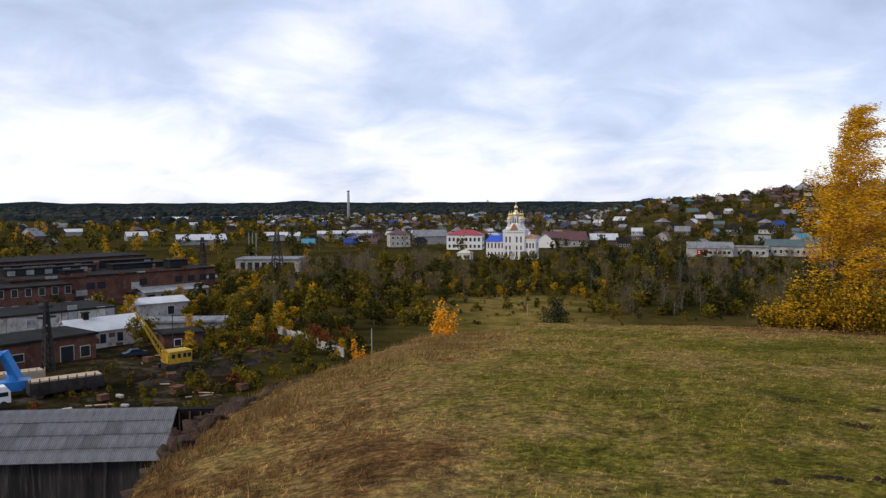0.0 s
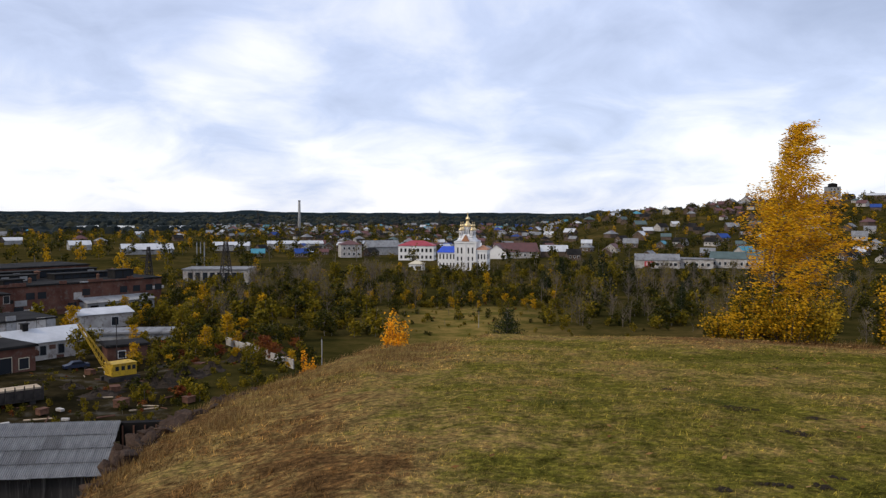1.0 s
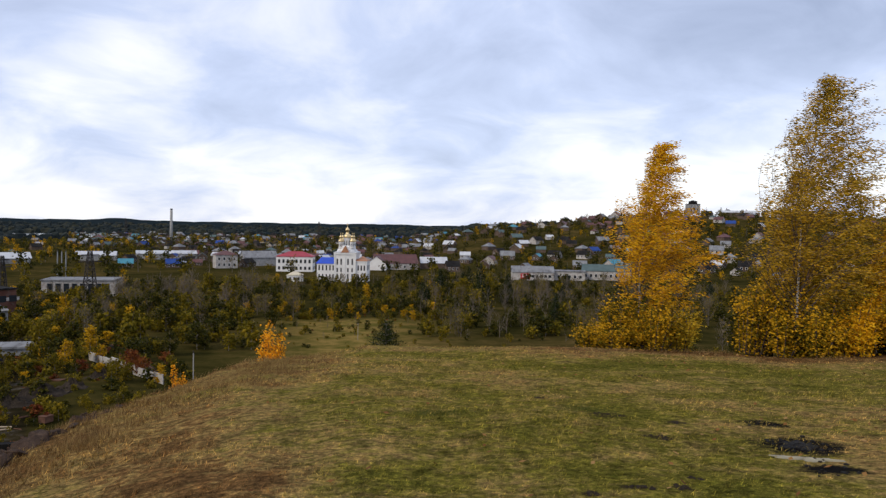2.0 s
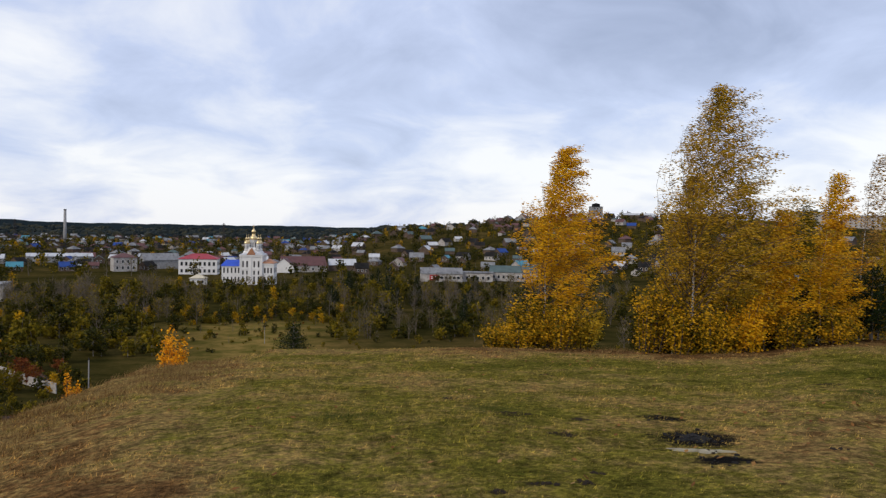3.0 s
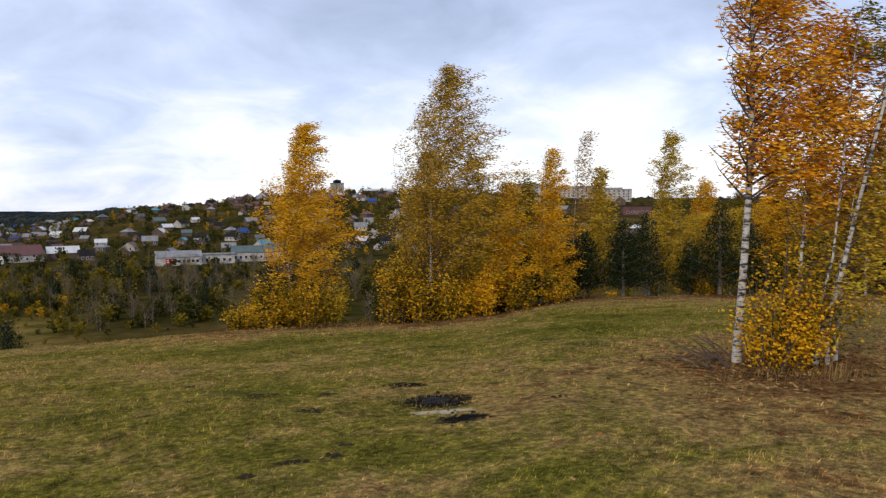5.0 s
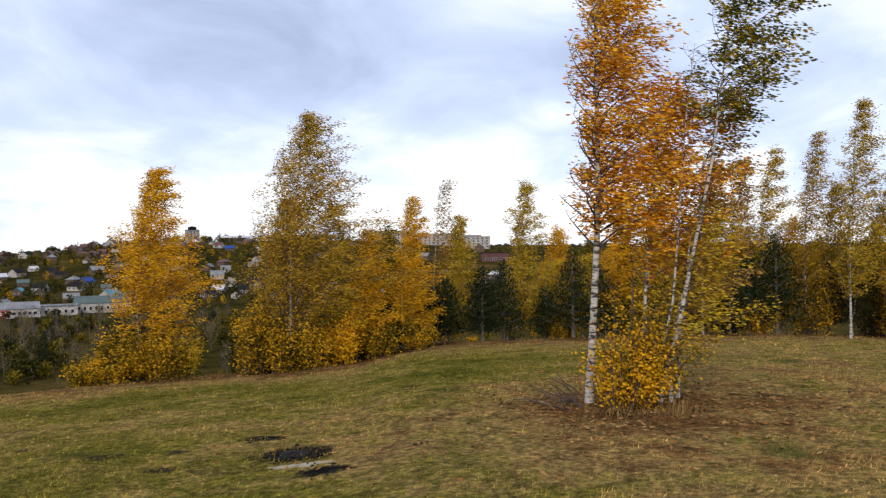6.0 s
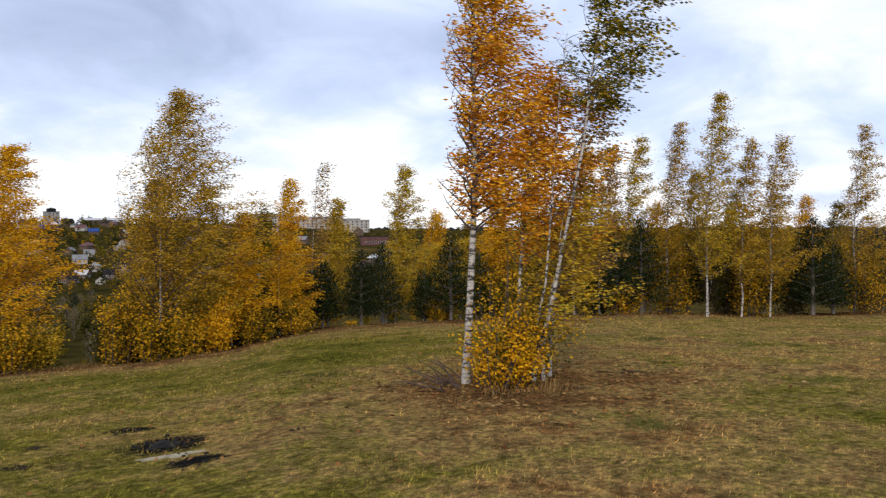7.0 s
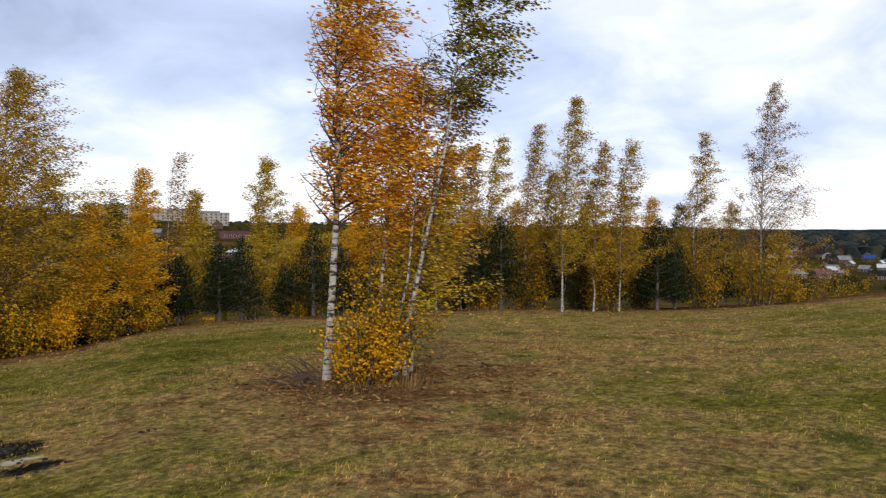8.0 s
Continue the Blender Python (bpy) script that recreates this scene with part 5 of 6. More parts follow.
def loader():
    ob = thing("loader_crane", at(-27.7, 128, 10), "bright blue loader crane beside the wagons", "crane")
    part("base", Geo().box(-1.6, -1.2, 0.9, 2.6, 1.2, 2.3).lathe([(0.9, 2.3), (0.8, 3.2)], 0, 0, 10), M_BLUE, ob)
    part("arm", Geo().beam((0.6, 0, 2.6), (-1.0, 0, 6.6), 1.25, 1.0).beam((-1.0, 0, 6.4), (-3.2, 0, 5.2), 0.7, 0.5), M_BLUE, ob, "thick blue arm")
    for x in (-0.9, 1.6):
        part("wheel", Geo().lathe([(0.55, 0), (0.6, 0.2), (0.55, 0.4)], 0, 0, 14), M_STEEL, ob, m=pose(x, -1.0, 0.6, 90, 0, 0))
    block(ob.matrix_basis, 5)


loader()


def wagon(a, r, face, n, pale):
    ob = thing("timber_wagon", at(a, r, face), "open wagon with pale plank sides" if pale else "dark open wagon with pale timber on top", "wagon", "wagons")
    part("chassis", Geo().box(-5, -1.3, 0.7, 5, 1.3, 1.1), M_STEEL, ob)
    part("side", Geo().box(-5, -1.45, 1.1, 5, -1.35, 2.4).box(-5, 1.35, 1.1, 5, 1.45, 2.4).box(-5, -1.35, 1.1, -4.9, 1.35, 2.4).box(4.9, -1.35, 1.1, 5, 1.35, 2.4),
         M_PLANK if pale else M_STEEL, ob)
    for i in range(n):
        x = -4.9 + 9.8 * i / (n - 1)
        part("stake", Geo().box(x - 0.07, -1.6, 0.9, x + 0.07, -1.46, 3.0), M_PLANK if pale else M_STEEL, ob)
    part("timber", Geo().box(-4.7, -1.2, 1.1, 4.7, 1.2, 2.6), M_PLANK, ob, "pale sawn timber")
    for x in (-3.6, 3.6):
        part("wheel", Geo().lathe([(0.45, 0), (0.5, 0.1), (0.45, 0.2)], 0, 0, 14), M_STEEL, ob, m=pose(x, -1.0, 0.5, 90, 0, 0))


wagon(-24.6, 126, 12, 9, False)
wagon(-28.0, 133, 8, 10, True)


def truck(a, r, face):
    ob = thing("truck", at(a, r, face), "white truck parked by the wagons", "truck")
    part("cab", Geo().box(-1.1, -1.1, 0.7, 1.1, 1.1, 2.2).add([(-1.1, -1.1, 2.2), (1.1, -1.1, 2.2), (1.1, 1.1, 2.2), (-1.1, 1.1, 2.2), (-0.9, -1.0, 2.9), (0.6, -1.0, 2.9), (0.6, 1.0, 2.9), (-0.9, 1.0, 2.9)],
                                                                [(0, 1, 5, 4), (1, 2, 6, 5), (2, 3, 7, 6), (3, 0, 4, 7), (4, 5, 6, 7)]), M_WHITE, ob)
    part("windscreen", Geo().box(-0.8, -1.13, 1.6, 0.8, -1.1, 2.2), M_GLASS, ob)
    part("bed", Geo().box(-5.5, -1.15, 0.9, -1.3, 1.15, 1.8), M_STEEL, ob)
    for x in (-4.5, -3.2, 0.2):
        part("wheel", Geo().lathe([(0.45, 0), (0.5, 0.15), (0.45, 0.3)], 0, 0, 14), M_STEEL, ob, m=pose(x, -0.9, 0.5, 90, 0, 0))


truck(-28.4, 122, 10)


def car(a, r, face):
    ob = thing("car", at(a, r, face), "dark blue car parked in the yard", "car")
    prof = [(-2.1, 0.35), (-2.1, 0.8), (-1.2, 0.95), (-0.6, 1.4), (0.8, 1.4), (1.5, 0.95), (2.1, 0.85), (2.1, 0.35)]
    k = len(prof)
    part("body", Geo().add([(x, y, z) for y in (-0.8, 0.8) for x, z in prof], [tuple(range(k)), tuple(range(2 * k - 1, k - 1, -1))] + [((i + 1) % k, i, i + k, (i + 1) % k + k) for i in range(k)]), M_CARBLUE, ob)
    part("window", Geo().box(-0.9, -0.83, 0.95, 1.1, -0.8, 1.3), M_GLASS, ob)
    for x in (-1.3, 1.3):
        for y in (-0.8, 0.62):
            part("wheel", Geo().lathe([(0.3, 0), (0.32, 0.1), (0.3, 0.2)], 0, 0, 12), M_STEEL, ob, m=pose(x, y + 0.1, 0.32, 90, 0, 0))


M_CARBLUE = surface("dark_blue_car_paint", (0.02, 0.03, 0.06), (0.025, 0.035, 0.07), 2, 10, 0.35)
car(-20.3, 152, 15)


def pylon(a, r, h, w, label="dark steel lattice pylon", group="lattice pylons"):
    ob = thing("pylon", at(a, r, 20), label, "pylon", group)
    g = Geo()
    n = 9
    for sx, sy in ((-1, -1), (1, -1), (1, 1), (-1, 1)):
        g.beam((sx * w / 2, sy * w / 2, -0.5), (sx * w * 0.12, sy * w * 0.12, h), 0.3, 0.16)
    for i in range(n):
        k0, k1 = w / 2 * (1 - 0.76 * i / n), w / 2 * (1 - 0.76 * (i + 1) / n)
        z0, z1 = h * i / n, h * (i + 1) / n
        for c in range(4):
            a0 = [(-1, -1), (1, -1), (1, 1), (-1, 1)][c]
            a1 = [(1, -1), (1, 1), (-1, 1), (-1, -1)][c]
            g.beam((a0[0] * k0, a0[1] * k0, z0), (a1[0] * k1, a1[1] * k1, z1), 0.14)
            g.beam((a1[0] * k0, a1[1] * k0, z0), (a0[0] * k1, a0[1] * k1, z1), 0.14)
    part("mast", g, M_STEEL, ob)
    part("crossarm", Geo().beam((-w * 0.7, 0, h * 0.92), (w * 0.7, 0, h * 0.92), 0.25).beam((-w * 0.9, 0, h * 0.78), (w * 0.9, 0, h * 0.78), 0.25), M_STEEL, ob)


pylon(-15.7, 285, 16, 3.0)
pylon(-10.6, 300, 17, 4.5)
pylon(-25.6, 142, 12, 1.6, "slim dark lattice mast by the workshop")
pylon(-8.4, 1250, 32, 5)
pylon(4.6, 1250, 32, 5)
st = thing("factory_chimney", at(-5.5, 1200), "tall grey factory chimney on the plain", "chimney")
part("stack", Geo().lathe([(2.6, -2), (2.2, 14), (1.7, 46.2)], 0, 0, 14), M_PANEL, st, "", True)
part("rim", Geo().lathe([(1.9, 45.2), (2.0, 45.6), (2.0, 46.6), (1.4, 46.7)], 0, 0, 14), M_TAR, st)
for i, a in enumerate((-12.55, -12.3, -12.05)):
    st = thing("flue", at(a, 420), "thin pale steel flue", "chimney", "flues")
    part("pipe", Geo().lathe([(0.3, 0), (0.26, 12.5)], 0, 0, 10), M_GALV, st)
    part("cap", Geo().lathe([(0.4, 12.5), (0.4, 12.8), (0.1, 13.0)], 0, 0, 10), M_STEEL, st)
for a, r, h in ((-10.9, 205, 5.5), (-3.9, 17.2, 1.3), (7.5, 190, 4.0), (-17.8, 152, 8.5), (-24.7, 172, 9)):
    st = thing("post", at(a, r), "slim weathered post standing in scrub", "post", "posts")
    part("pole", Geo().lathe([(0.011 * h if r < 40 else 0.03 * h ** 0.5, -0.5), (0.009 * h if r < 40 else 0.025 * h ** 0.5, h)], 0, 0, 8), M_PANEL if h < 7 else M_STEEL, st)
    part("cap", Geo().lathe([(0.012 * h if r < 40 else 0.04 * h ** 0.5, h), (0.01, h + 0.05)], 0, 0, 8), M_STEEL, st)


def concrete_fence(a0, r0, a1, r1, n):
    ob = thing("concrete_fence", Matrix.Identity(4), "broken pale concrete panel fence", "fence")
    p0, p1 = ground_at(a0, r0), ground_at(a1, r1)
    for i in range(n):
        p, q = p0.lerp(p1, i / n), p0.lerp(p1, (i + 0.94) / n)
        d = (q - p).normalized()
        s = Vector((d.y, -d.x, 0)) * 0.08
        lean = Vector((random.uniform(-0.25, 0.25), random.uniform(-0.25, 0.25), 0))
        up = Vector((0, 0, random.uniform(1.5, 2.1))) + lean
        dn = Vector((0, 0, -0.6))
        vs = [p + s + dn, q + s + dn, q - s + dn, p - s + dn, p + s + up, q + s + up, q - s + up, p - s + up]
        part("panel", Geo().add([tuple(v) for v in vs], [(0, 3, 2, 1), (4, 5, 6, 7), (0, 1, 5, 4), (1, 2, 6, 5), (2, 3, 7, 6), (3, 0, 4, 7)]), M_DIRTYWHITE, ob)


concrete_fence(-10.6, 170, -5.9, 140, 9)


M_BALLAST = surface("dark_ballast", (0.026, 0.020, 0.015), (0.060, 0.046, 0.036), 1, 8, 0.95)


def railway(pts):
    ob = thing("railway_track", Matrix.Identity(4), "rusty railway track on grey ballast", "railway")
    line = [ground_at(a, r, 0.12) for a, r in pts]
    for i in range(len(line) - 1):
        p, q = line[i], line[i + 1]
        d = (q - p).normalized()
        s = Vector((d.y, -d.x, 0))
        part("ballast", Geo().add([tuple(p - s * 1.9 - Vector((0, 0, 0.3))), tuple(p + s * 1.9 - Vector((0, 0, 0.3))), tuple(q + s * 1.9 - Vector((0, 0, 0.3))), tuple(q - s * 1.9 - Vector((0, 0, 0.3))),
                                   tuple(p - s * 1.4), tuple(p + s * 1.4), tuple(q + s * 1.4), tuple(q - s * 1.4)],
                                  [(4, 5, 6, 7), (0, 4, 7, 3), (1, 2, 6, 5), (0, 1, 5, 4), (2, 3, 7, 6)]), M_BALLAST, ob)
        for k in (-0.76, 0.76):
            part("rail", Geo().beam(p + s * k + Vector((0, 0, 0.1)), q + s * k + Vector((0, 0, 0.1)), 0.12), M_RUSTSTEEL, ob)


railway([(-14.0, 330), (-12.6, 262), (-10.6, 205), (-8.2, 172), (-6.6, 152)])
railway([(-19, 141), (-15, 135), (-10.5, 127)])
# spoil heaps and scrap in the yard
def spoil(a, r, w, d, h, mat, label, seed):
    g = np.random.default_rng(seed)
    n, k = 9, 22
    vs, fs = [], []
    for i in range(n + 1):
        t = i / n
        for j in range(k):
            q = 2 * math.pi * j / k
            rim = 1 + 0.2 * math.sin(2 * q + seed) + 0.12 * math.sin(5 * q)
            vs.append((math.cos(q) * w / 2 * t * rim, math.sin(q) * d / 2 * t * rim, h * (1 - t) ** 1.2 * (1 + g.normal(0, 0.18)) + g.normal(0, 0.08) - 0.6 * (i == n)))
    for i in range(n):
        for j in range(k):
            j2 = (j + 1) % k
            fs.append((i * k + j, (i + 1) * k + j, (i + 1) * k + j2, i * k + j2))
    ob = new("spoil_heap", Geo().add(vs, fs).mesh("spoil_heap", mat))
    ob.matrix_basis = at(a, r, 10)
    tagged(ob, label, "heap", "spoil heaps")


for k, (a, r, w, d, h) in enumerate(((-13.4, 134, 10, 6, 2.6), (-15.2, 131, 8, 5, 1.8), (-11.6, 138, 9, 6, 2.2), (-20.6, 134, 7, 5, 1.2), (-19.0, 128, 9, 4, 1.0), (-16.9, 133, 6, 4, 1.2),
                                     (-22.6, 140, 6, 4, 0.9), (-9.8, 146, 8, 5, 2.0))):
    spoil(a, r, w, d, h, M_SOIL if k % 2 else M_BALLAST, "dark spoil heap in the works yard", 900 + k)
scrap_rng = random.Random(33)
SCRAP = [Geo().box(-0.9, -0.4, 0, 0.9, 0.4, 0.5).mesh("scrap_block", M_DIRTYWHITE), Geo().beam((-1.8, 0, 0.15), (1.8, 0.3, 0.35), 0.25).mesh("scrap_beam", M_RUSTSTEEL),
         Geo().box(-1.1, -0.9, 0, 1.1, 0.9, 1.3).box(-1.2, -1.0, 1.3, 1.2, 1.0, 1.4).mesh("scrap_bin", M_RUSTSTEEL), Geo().beam((-2.4, 0, 0.1), (2.4, -0.2, 0.2), 0.22).mesh("scrap_plank", M_PLANK)]
for k in range(34):
    a, r = scrap_rng.uniform(-25, -12), scrap_rng.uniform(112, 152)
    p = ground_at(a, r, 0.02)
    if any((p.x - x) ** 2 + (p.y - y) ** 2 < b * b for x, y, b in BLOCKED):
        continue
    me = SCRAP[k % 4]
    ob = new(me.name, me)
    ob.matrix_basis = Matrix.Translation(p) @ pose(0, 0, 0, 0, 0, scrap_rng.uniform(0, 360)) @ Matrix.Diagonal((*[scrap_rng.uniform(0.4, 0.8)] * 3, 1))
    tagged(ob, {"scrap_block": "pale broken concrete block in the yard", "scrap_beam": "rusty steel beam lying in the yard", "scrap_bin": "rusty steel bin in the yard",
                "scrap_plank": "pale plank lying in the yard"}[me.name], "scrap", "scrap in the yard")

# lake
lake = bpy.data.meshes.new("lake")
la = np.linspace(-20.5, -3.5, 40)
edge = lambda a, r: tuple(heading(a) * r + Vector((0, 0, VALLEY + 0.12)))
lv = [edge(a, 1440 + 50 * math.sin(a * 0.9)) for a in la] + [edge(a, 1790 - 40 * math.sin(a * 0.7) - 9 * max(0, a + 14) ** 1.3) for a in la]
lake.from_pydata(lv, [], [(i, i + 1, i + 41, i + 40) for i in range(39)])
lake.materials.append(M_WATER)
tagged(new("water", lake), "pale lake below dark wooded hills", "lake", kind="structure")

# ---- town: log houses, sheds and gardens ----
town_rng = random.Random(21)
ROOFS = [M_SLATE] * 10 + [M_TAR] * 9 + [M_PALEROOF] * 3 + [M_BROWNROOF] * 5 + [M_GREENROOF] * 3 + [M_DULLBLUE, M_TEALROOF, M_BROWNROOF]
ROOF_WORDS = {"grey_fibre_cement_sheet": "grey sheet", "tarred_roofing": "dark tarred", "pale_metal_roof": "pale metal", "brown_metal_roof": "brown metal",
              "grey_green_roof": "grey-green", "dull_blue_roof": "dull blue metal", "teal_metal_roof": "teal metal", "crimson_metal_roof": "crimson metal"}
PROTO = {}
FAR_HOUSES = []


def town_house(a, r, s=1.0):
    mat = town_rng.choice(ROOFS)
    kind = town_rng.choice(("log", "log", "log", "log", "log", "white"))
    shape = town_rng.choice(("gable", "gable", "hip"))
    near = r < 600
    key = (mat.name, kind, shape, near)
    if key not in PROTO:
        wall, words = (M_LOG, "dark log") if kind == "log" else (M_DIRTYWHITE, "pale plastered")
        PROTO[key] = house("house", Matrix.Translation((0, 0, -320)), 9.5, 8, 3.0, shape, mat, wall, f"{words} house with a {ROOF_WORDS[mat.name]} {shape} roof",
                           row_of(-4.2, 4.2, 3, 0.9, 1.0, 1.4) if near else (), 3.0, group="houses of the town", flank=row_of(-3, 3, 2, 0.9, 1.0, 1.4) if near else (), base=4)
        if not near:
            part("chimney", Geo().box(-1.4, 0.2, 4.5, -0.8, 0.8, 7.0), M_BRICK, PROTO[key])
    m = at(a, r, town_rng.choice((0, 20, -25, 90, 70, 45)))
    if r > 760:
        block(m, 7)
        FAR_HOUSES.append((PROTO[key], m @ Matrix.Diagonal((s, s, s, 1))))
        return None
    ob = copy_thing(PROTO[key], m)
    ob.scale = (s, s, s)
    block(ob.matrix_basis, 7)
    return ob


def free(a, r, gap):
    p = heading(a) * r
    return all((p.x - x) ** 2 + (p.y - y) ** 2 > (gap + b * 0.5) ** 2 for x, y, b in BLOCKED)


def settle(count, a0, a1, r0, r1, gap=13, s0=0.85, s1=1.3):
    done = 0
    for _ in range(count * 12):
        if done == count:
            break
        a, r = town_rng.uniform(a0, a1), math.sqrt(town_rng.uniform(r0 * r0, r1 * r1))
        if free(a, r, gap):
            town_house(a, r, town_rng.uniform(s0, s1))
            done += 1


settle(34, -9, 13.5, 490, 640, 11, 0.65, 0.95)
settle(100, -8, 13, 560, 1150, 12, 0.7, 1.05)
settle(150, -12, 14, 850, 1800, 15, 0.8, 1.25)
settle(125, 12, 37, 480, 900, 12, 0.65, 1.05)
settle(12, 22, 40, 880, 925, 14)
settle(26, 36, 56, 430, 850, 16)
settle(44, 90, 99, 470, 760, 11, 0.6, 0.95)
settle(30, -27, -9, 560, 1250, 16, 0.8, 1.2)

def far_houses():
    """The outskirts, too far to tell house from house, as one mesh."""
    v, f, mi, mats = [], [], [], []
    for proto, m in FAR_HOUSES:
        for ob in proto.children:
            o, mat = len(v), ob.data.materials[0]
            if mat not in mats:
                mats.append(mat)
            v.extend(tuple(m @ q.co) for q in ob.data.vertices)
            for p in ob.data.polygons:
                f.append(tuple(i + o for i in p.vertices))
                mi.append(mats.index(mat))
    me = bpy.data.meshes.new("far_houses")
    me.from_pydata(v, [], f)
    for mat in mats:
        me.materials.append(mat)
    me.polygons.foreach_set("material_index", mi)
    tagged(new("far_houses", me), "small far houses of the outskirts", "houses", kind="stuff")


far_houses()

# tower block and flats on the ridge
tw = house("tower", at(31.15, 900, 20), 12, 12, 13, "flat", M_TAR, M_PANEL, "grey tower house on the ridge", row_of(-5, 5, 3, 2, 1.5, 1.8) + row_of(-5, 5, 3, 6, 1.5, 1.8) + row_of(-5, 5, 3, 10, 1.5, 1.8), category="tower")
part("penthouse", Geo().box(-3.5, -3.5, 13.4, 3.5, 3.5, 16).hip(7, 7, 16, 1.5, 0.3), M_TAR, tw)
for a, r, f, w in ((51.3, 820, 12, 26), (48.4, 860, -8, 40), (45.4, 880, 6, 44), (50.6, 950, 0, 34)):
    flats = house("apartment_block", at(a, r, f), w, 12, 12, "flat", M_SLATE, M_DIRTYWHITE, "pale four-storey panel apartment block",
                  [q for z in (1.2, 4.0, 6.8, 9.6) for q in row_of(-w / 2 + 1, w / 2 - 1, int(w / 5), z, 1.3, 1.4)], category="flats", group="apartment blocks", trim=M_PANEL)
house("shop", at(52.6, 700, 8), 24, 12, 7, "flat", M_TAR, M_BROWNROOF, "dark red-fronted shop below the flats", row_of(-10, 10, 5, 1.2, 2, 1.6), category="shop")
house("long_house", at(34.2, 905, 5), 40, 10, 4, "gable", M_PALEROOF, M_LOG, "long low house with a pale roof on the ridge", (), 2.0)

# ---- planting ----
SCRUB = [("olive", 4), ("dark", 4), ("gold", 2), ("bare", 2)]
stand(60, -30, -13, 215, 330, [("olive", 3), ("gold", 3), ("dark", 4)], 0.7, 1.1)
stand(26, -20, -12, 165, 240, [("gold", 3), ("olive", 4), ("dark", 3)], 0.7, 1.1)
stand(75, -14, -2, 165, 300, [("olive", 6), ("dark", 4), ("gold", 1), ("bare", 2)], 0.6, 1.0)
stand(30, -16, -5, 140, 170, [("olive", 4), ("dark", 3), ("gold", 2), ("red", 1)], 0.35, 0.7)
stand(70, -9, 3.5, 215, 330, [("bare", 8), ("olive", 3), ("dark", 2)], 0.8, 1.25)
stand(40, 2, 14, 250, 360, [("bare", 4), ("dark", 4), ("olive", 2), ("gold", 1)], 0.5, 0.9)
stand(26, 2, 14, 225, 260, [("gold", 1), ("olive", 4), ("dark", 3)], 0.4, 0.7)
stand(110, 12, 33, 200, 360, [("bare", 9), ("dark", 4), ("pine", 3), ("olive", 1)], 0.75, 1.2)
stand(12, 13, 19, 290, 340, [("dark", 2), ("pine", 2), ("olive", 1)], 1.3, 1.7)
stand(30, 33, 56, 150, 400, SCRUB, 0.7, 1.2)
stand(20, 90, 100, 260, 420, [("olive", 2), ("dark", 3), ("gold", 1)], 0.8, 1.2)
for a, r, k, s in ((-13.7, 208, "gold", 1.0), (-15.6, 205, "gold", 1.05), (-16.2, 207, "gold", 0.9), (-20.5, 202, "gold", 1.25), (-25.4, 218, "dark", 1.5), (-5.8, 210, "dark", 1.3),
                   (-8.0, 152, "red", 1.0), (-7.4, 150, "red", 0.8), (-7.9, 165, "dark", 1.2), (-9.5, 185, "gold", 0.9), (-20.1, 160, "olive", 0.9), (-3.0, 255, "olive", 1.6),
                   (-1.5, 262, "olive", 1.7), (-4.4, 258, "olive", 1.5), (-12, 160, "gold", 0.8), (-16.7, 148, "gold", 0.7), (-24.9, 330, "gold", 1.2), (-17.0, 330, "gold", 1.3)):
    plant(k, a, r, s)


def joined_trees(name, label, stands, leaf_share, seed):
    """Trees too many to count, joined: trunks and crowns of the kinds above."""
    rr = random.Random(seed)
    per = {}
    for count, a0, a1, r0, r1, mixture, s0, s1 in stands:
        kinds = [k for k, w in mixture for _ in range(w)]
        for _ in range(count):
            a, r = rr.uniform(a0, a1), math.sqrt(rr.uniform(r0 * r0, r1 * r1))
            p = ground_at(a, r, -0.15)
            if any((p.x - x) ** 2 + (p.y - y) ** 2 < b * b for x, y, b in BLOCKED):
                continue
            s, q = rr.uniform(s0, s1), rr.uniform(0, 6.283)
            for ob in rr.choice(KINDS[rr.choice(kinds)]).children:
                per.setdefault(ob.data, []).append((p, s, q, s * rr.uniform(0.85, 1.1)))
    out_v, out_f, out_m, mats, o = [], [], [], [], 0
    for me, places in per.items():
        n = len(me.vertices)
        co = np.empty(n * 3)
        me.vertices.foreach_get("co", co)
        co = co.reshape(-1, 3)
        faces = [tuple(p.vertices) for p in me.polygons]
        if len(faces[0]) == 3:  # leaves: keep a share of them, made larger
            keep = max(int(n / 4 * leaf_share), 40)
            quad = co.reshape(-1, 4, 3)[:keep]
            mid = quad.mean(1, keepdims=True)
            co = (mid + (quad - mid) * min(1 / math.sqrt(leaf_share), 1.9)).reshape(-1, 3)
            faces = faces[:keep * 2]
            n = len(co)
        elif me.materials[0] == M_BARETWIG:
            faces = faces[:11 + 27 * 11]
        else:
            faces = faces[:11]
        used = max(max(f) for f in faces) + 1
        co, n = co[:used], used
        if me.materials[0] not in mats:
            mats.append(me.materials[0])
        mi = mats.index(me.materials[0])
        by_size = {}
        for fc in faces:
            by_size.setdefault(len(fc), []).append(fc)
        fa = [np.array(group) for group in by_size.values()]
        for p, s, q, sz in places:
            c, d = math.cos(q), math.sin(q)
            w = np.stack([co[:, 0] * c - co[:, 1] * d, co[:, 0] * d + co[:, 1] * c, co[:, 2]], 1) * (s, s, sz) + np.array(p)
            out_v.append(w)
            for group in fa:
                out_f.extend((group + o).tolist())
            out_m.extend([mi] * len(faces))
            o += n
    me = bpy.data.meshes.new(name)
    me.from_pydata(np.concatenate(out_v).tolist(), [], out_f)
    for m in mats:
        me.materials.append(m)
    me.polygons.foreach_set("material_index", out_m)
    return tagged(new(name, me), label, "woods", kind="stuff")


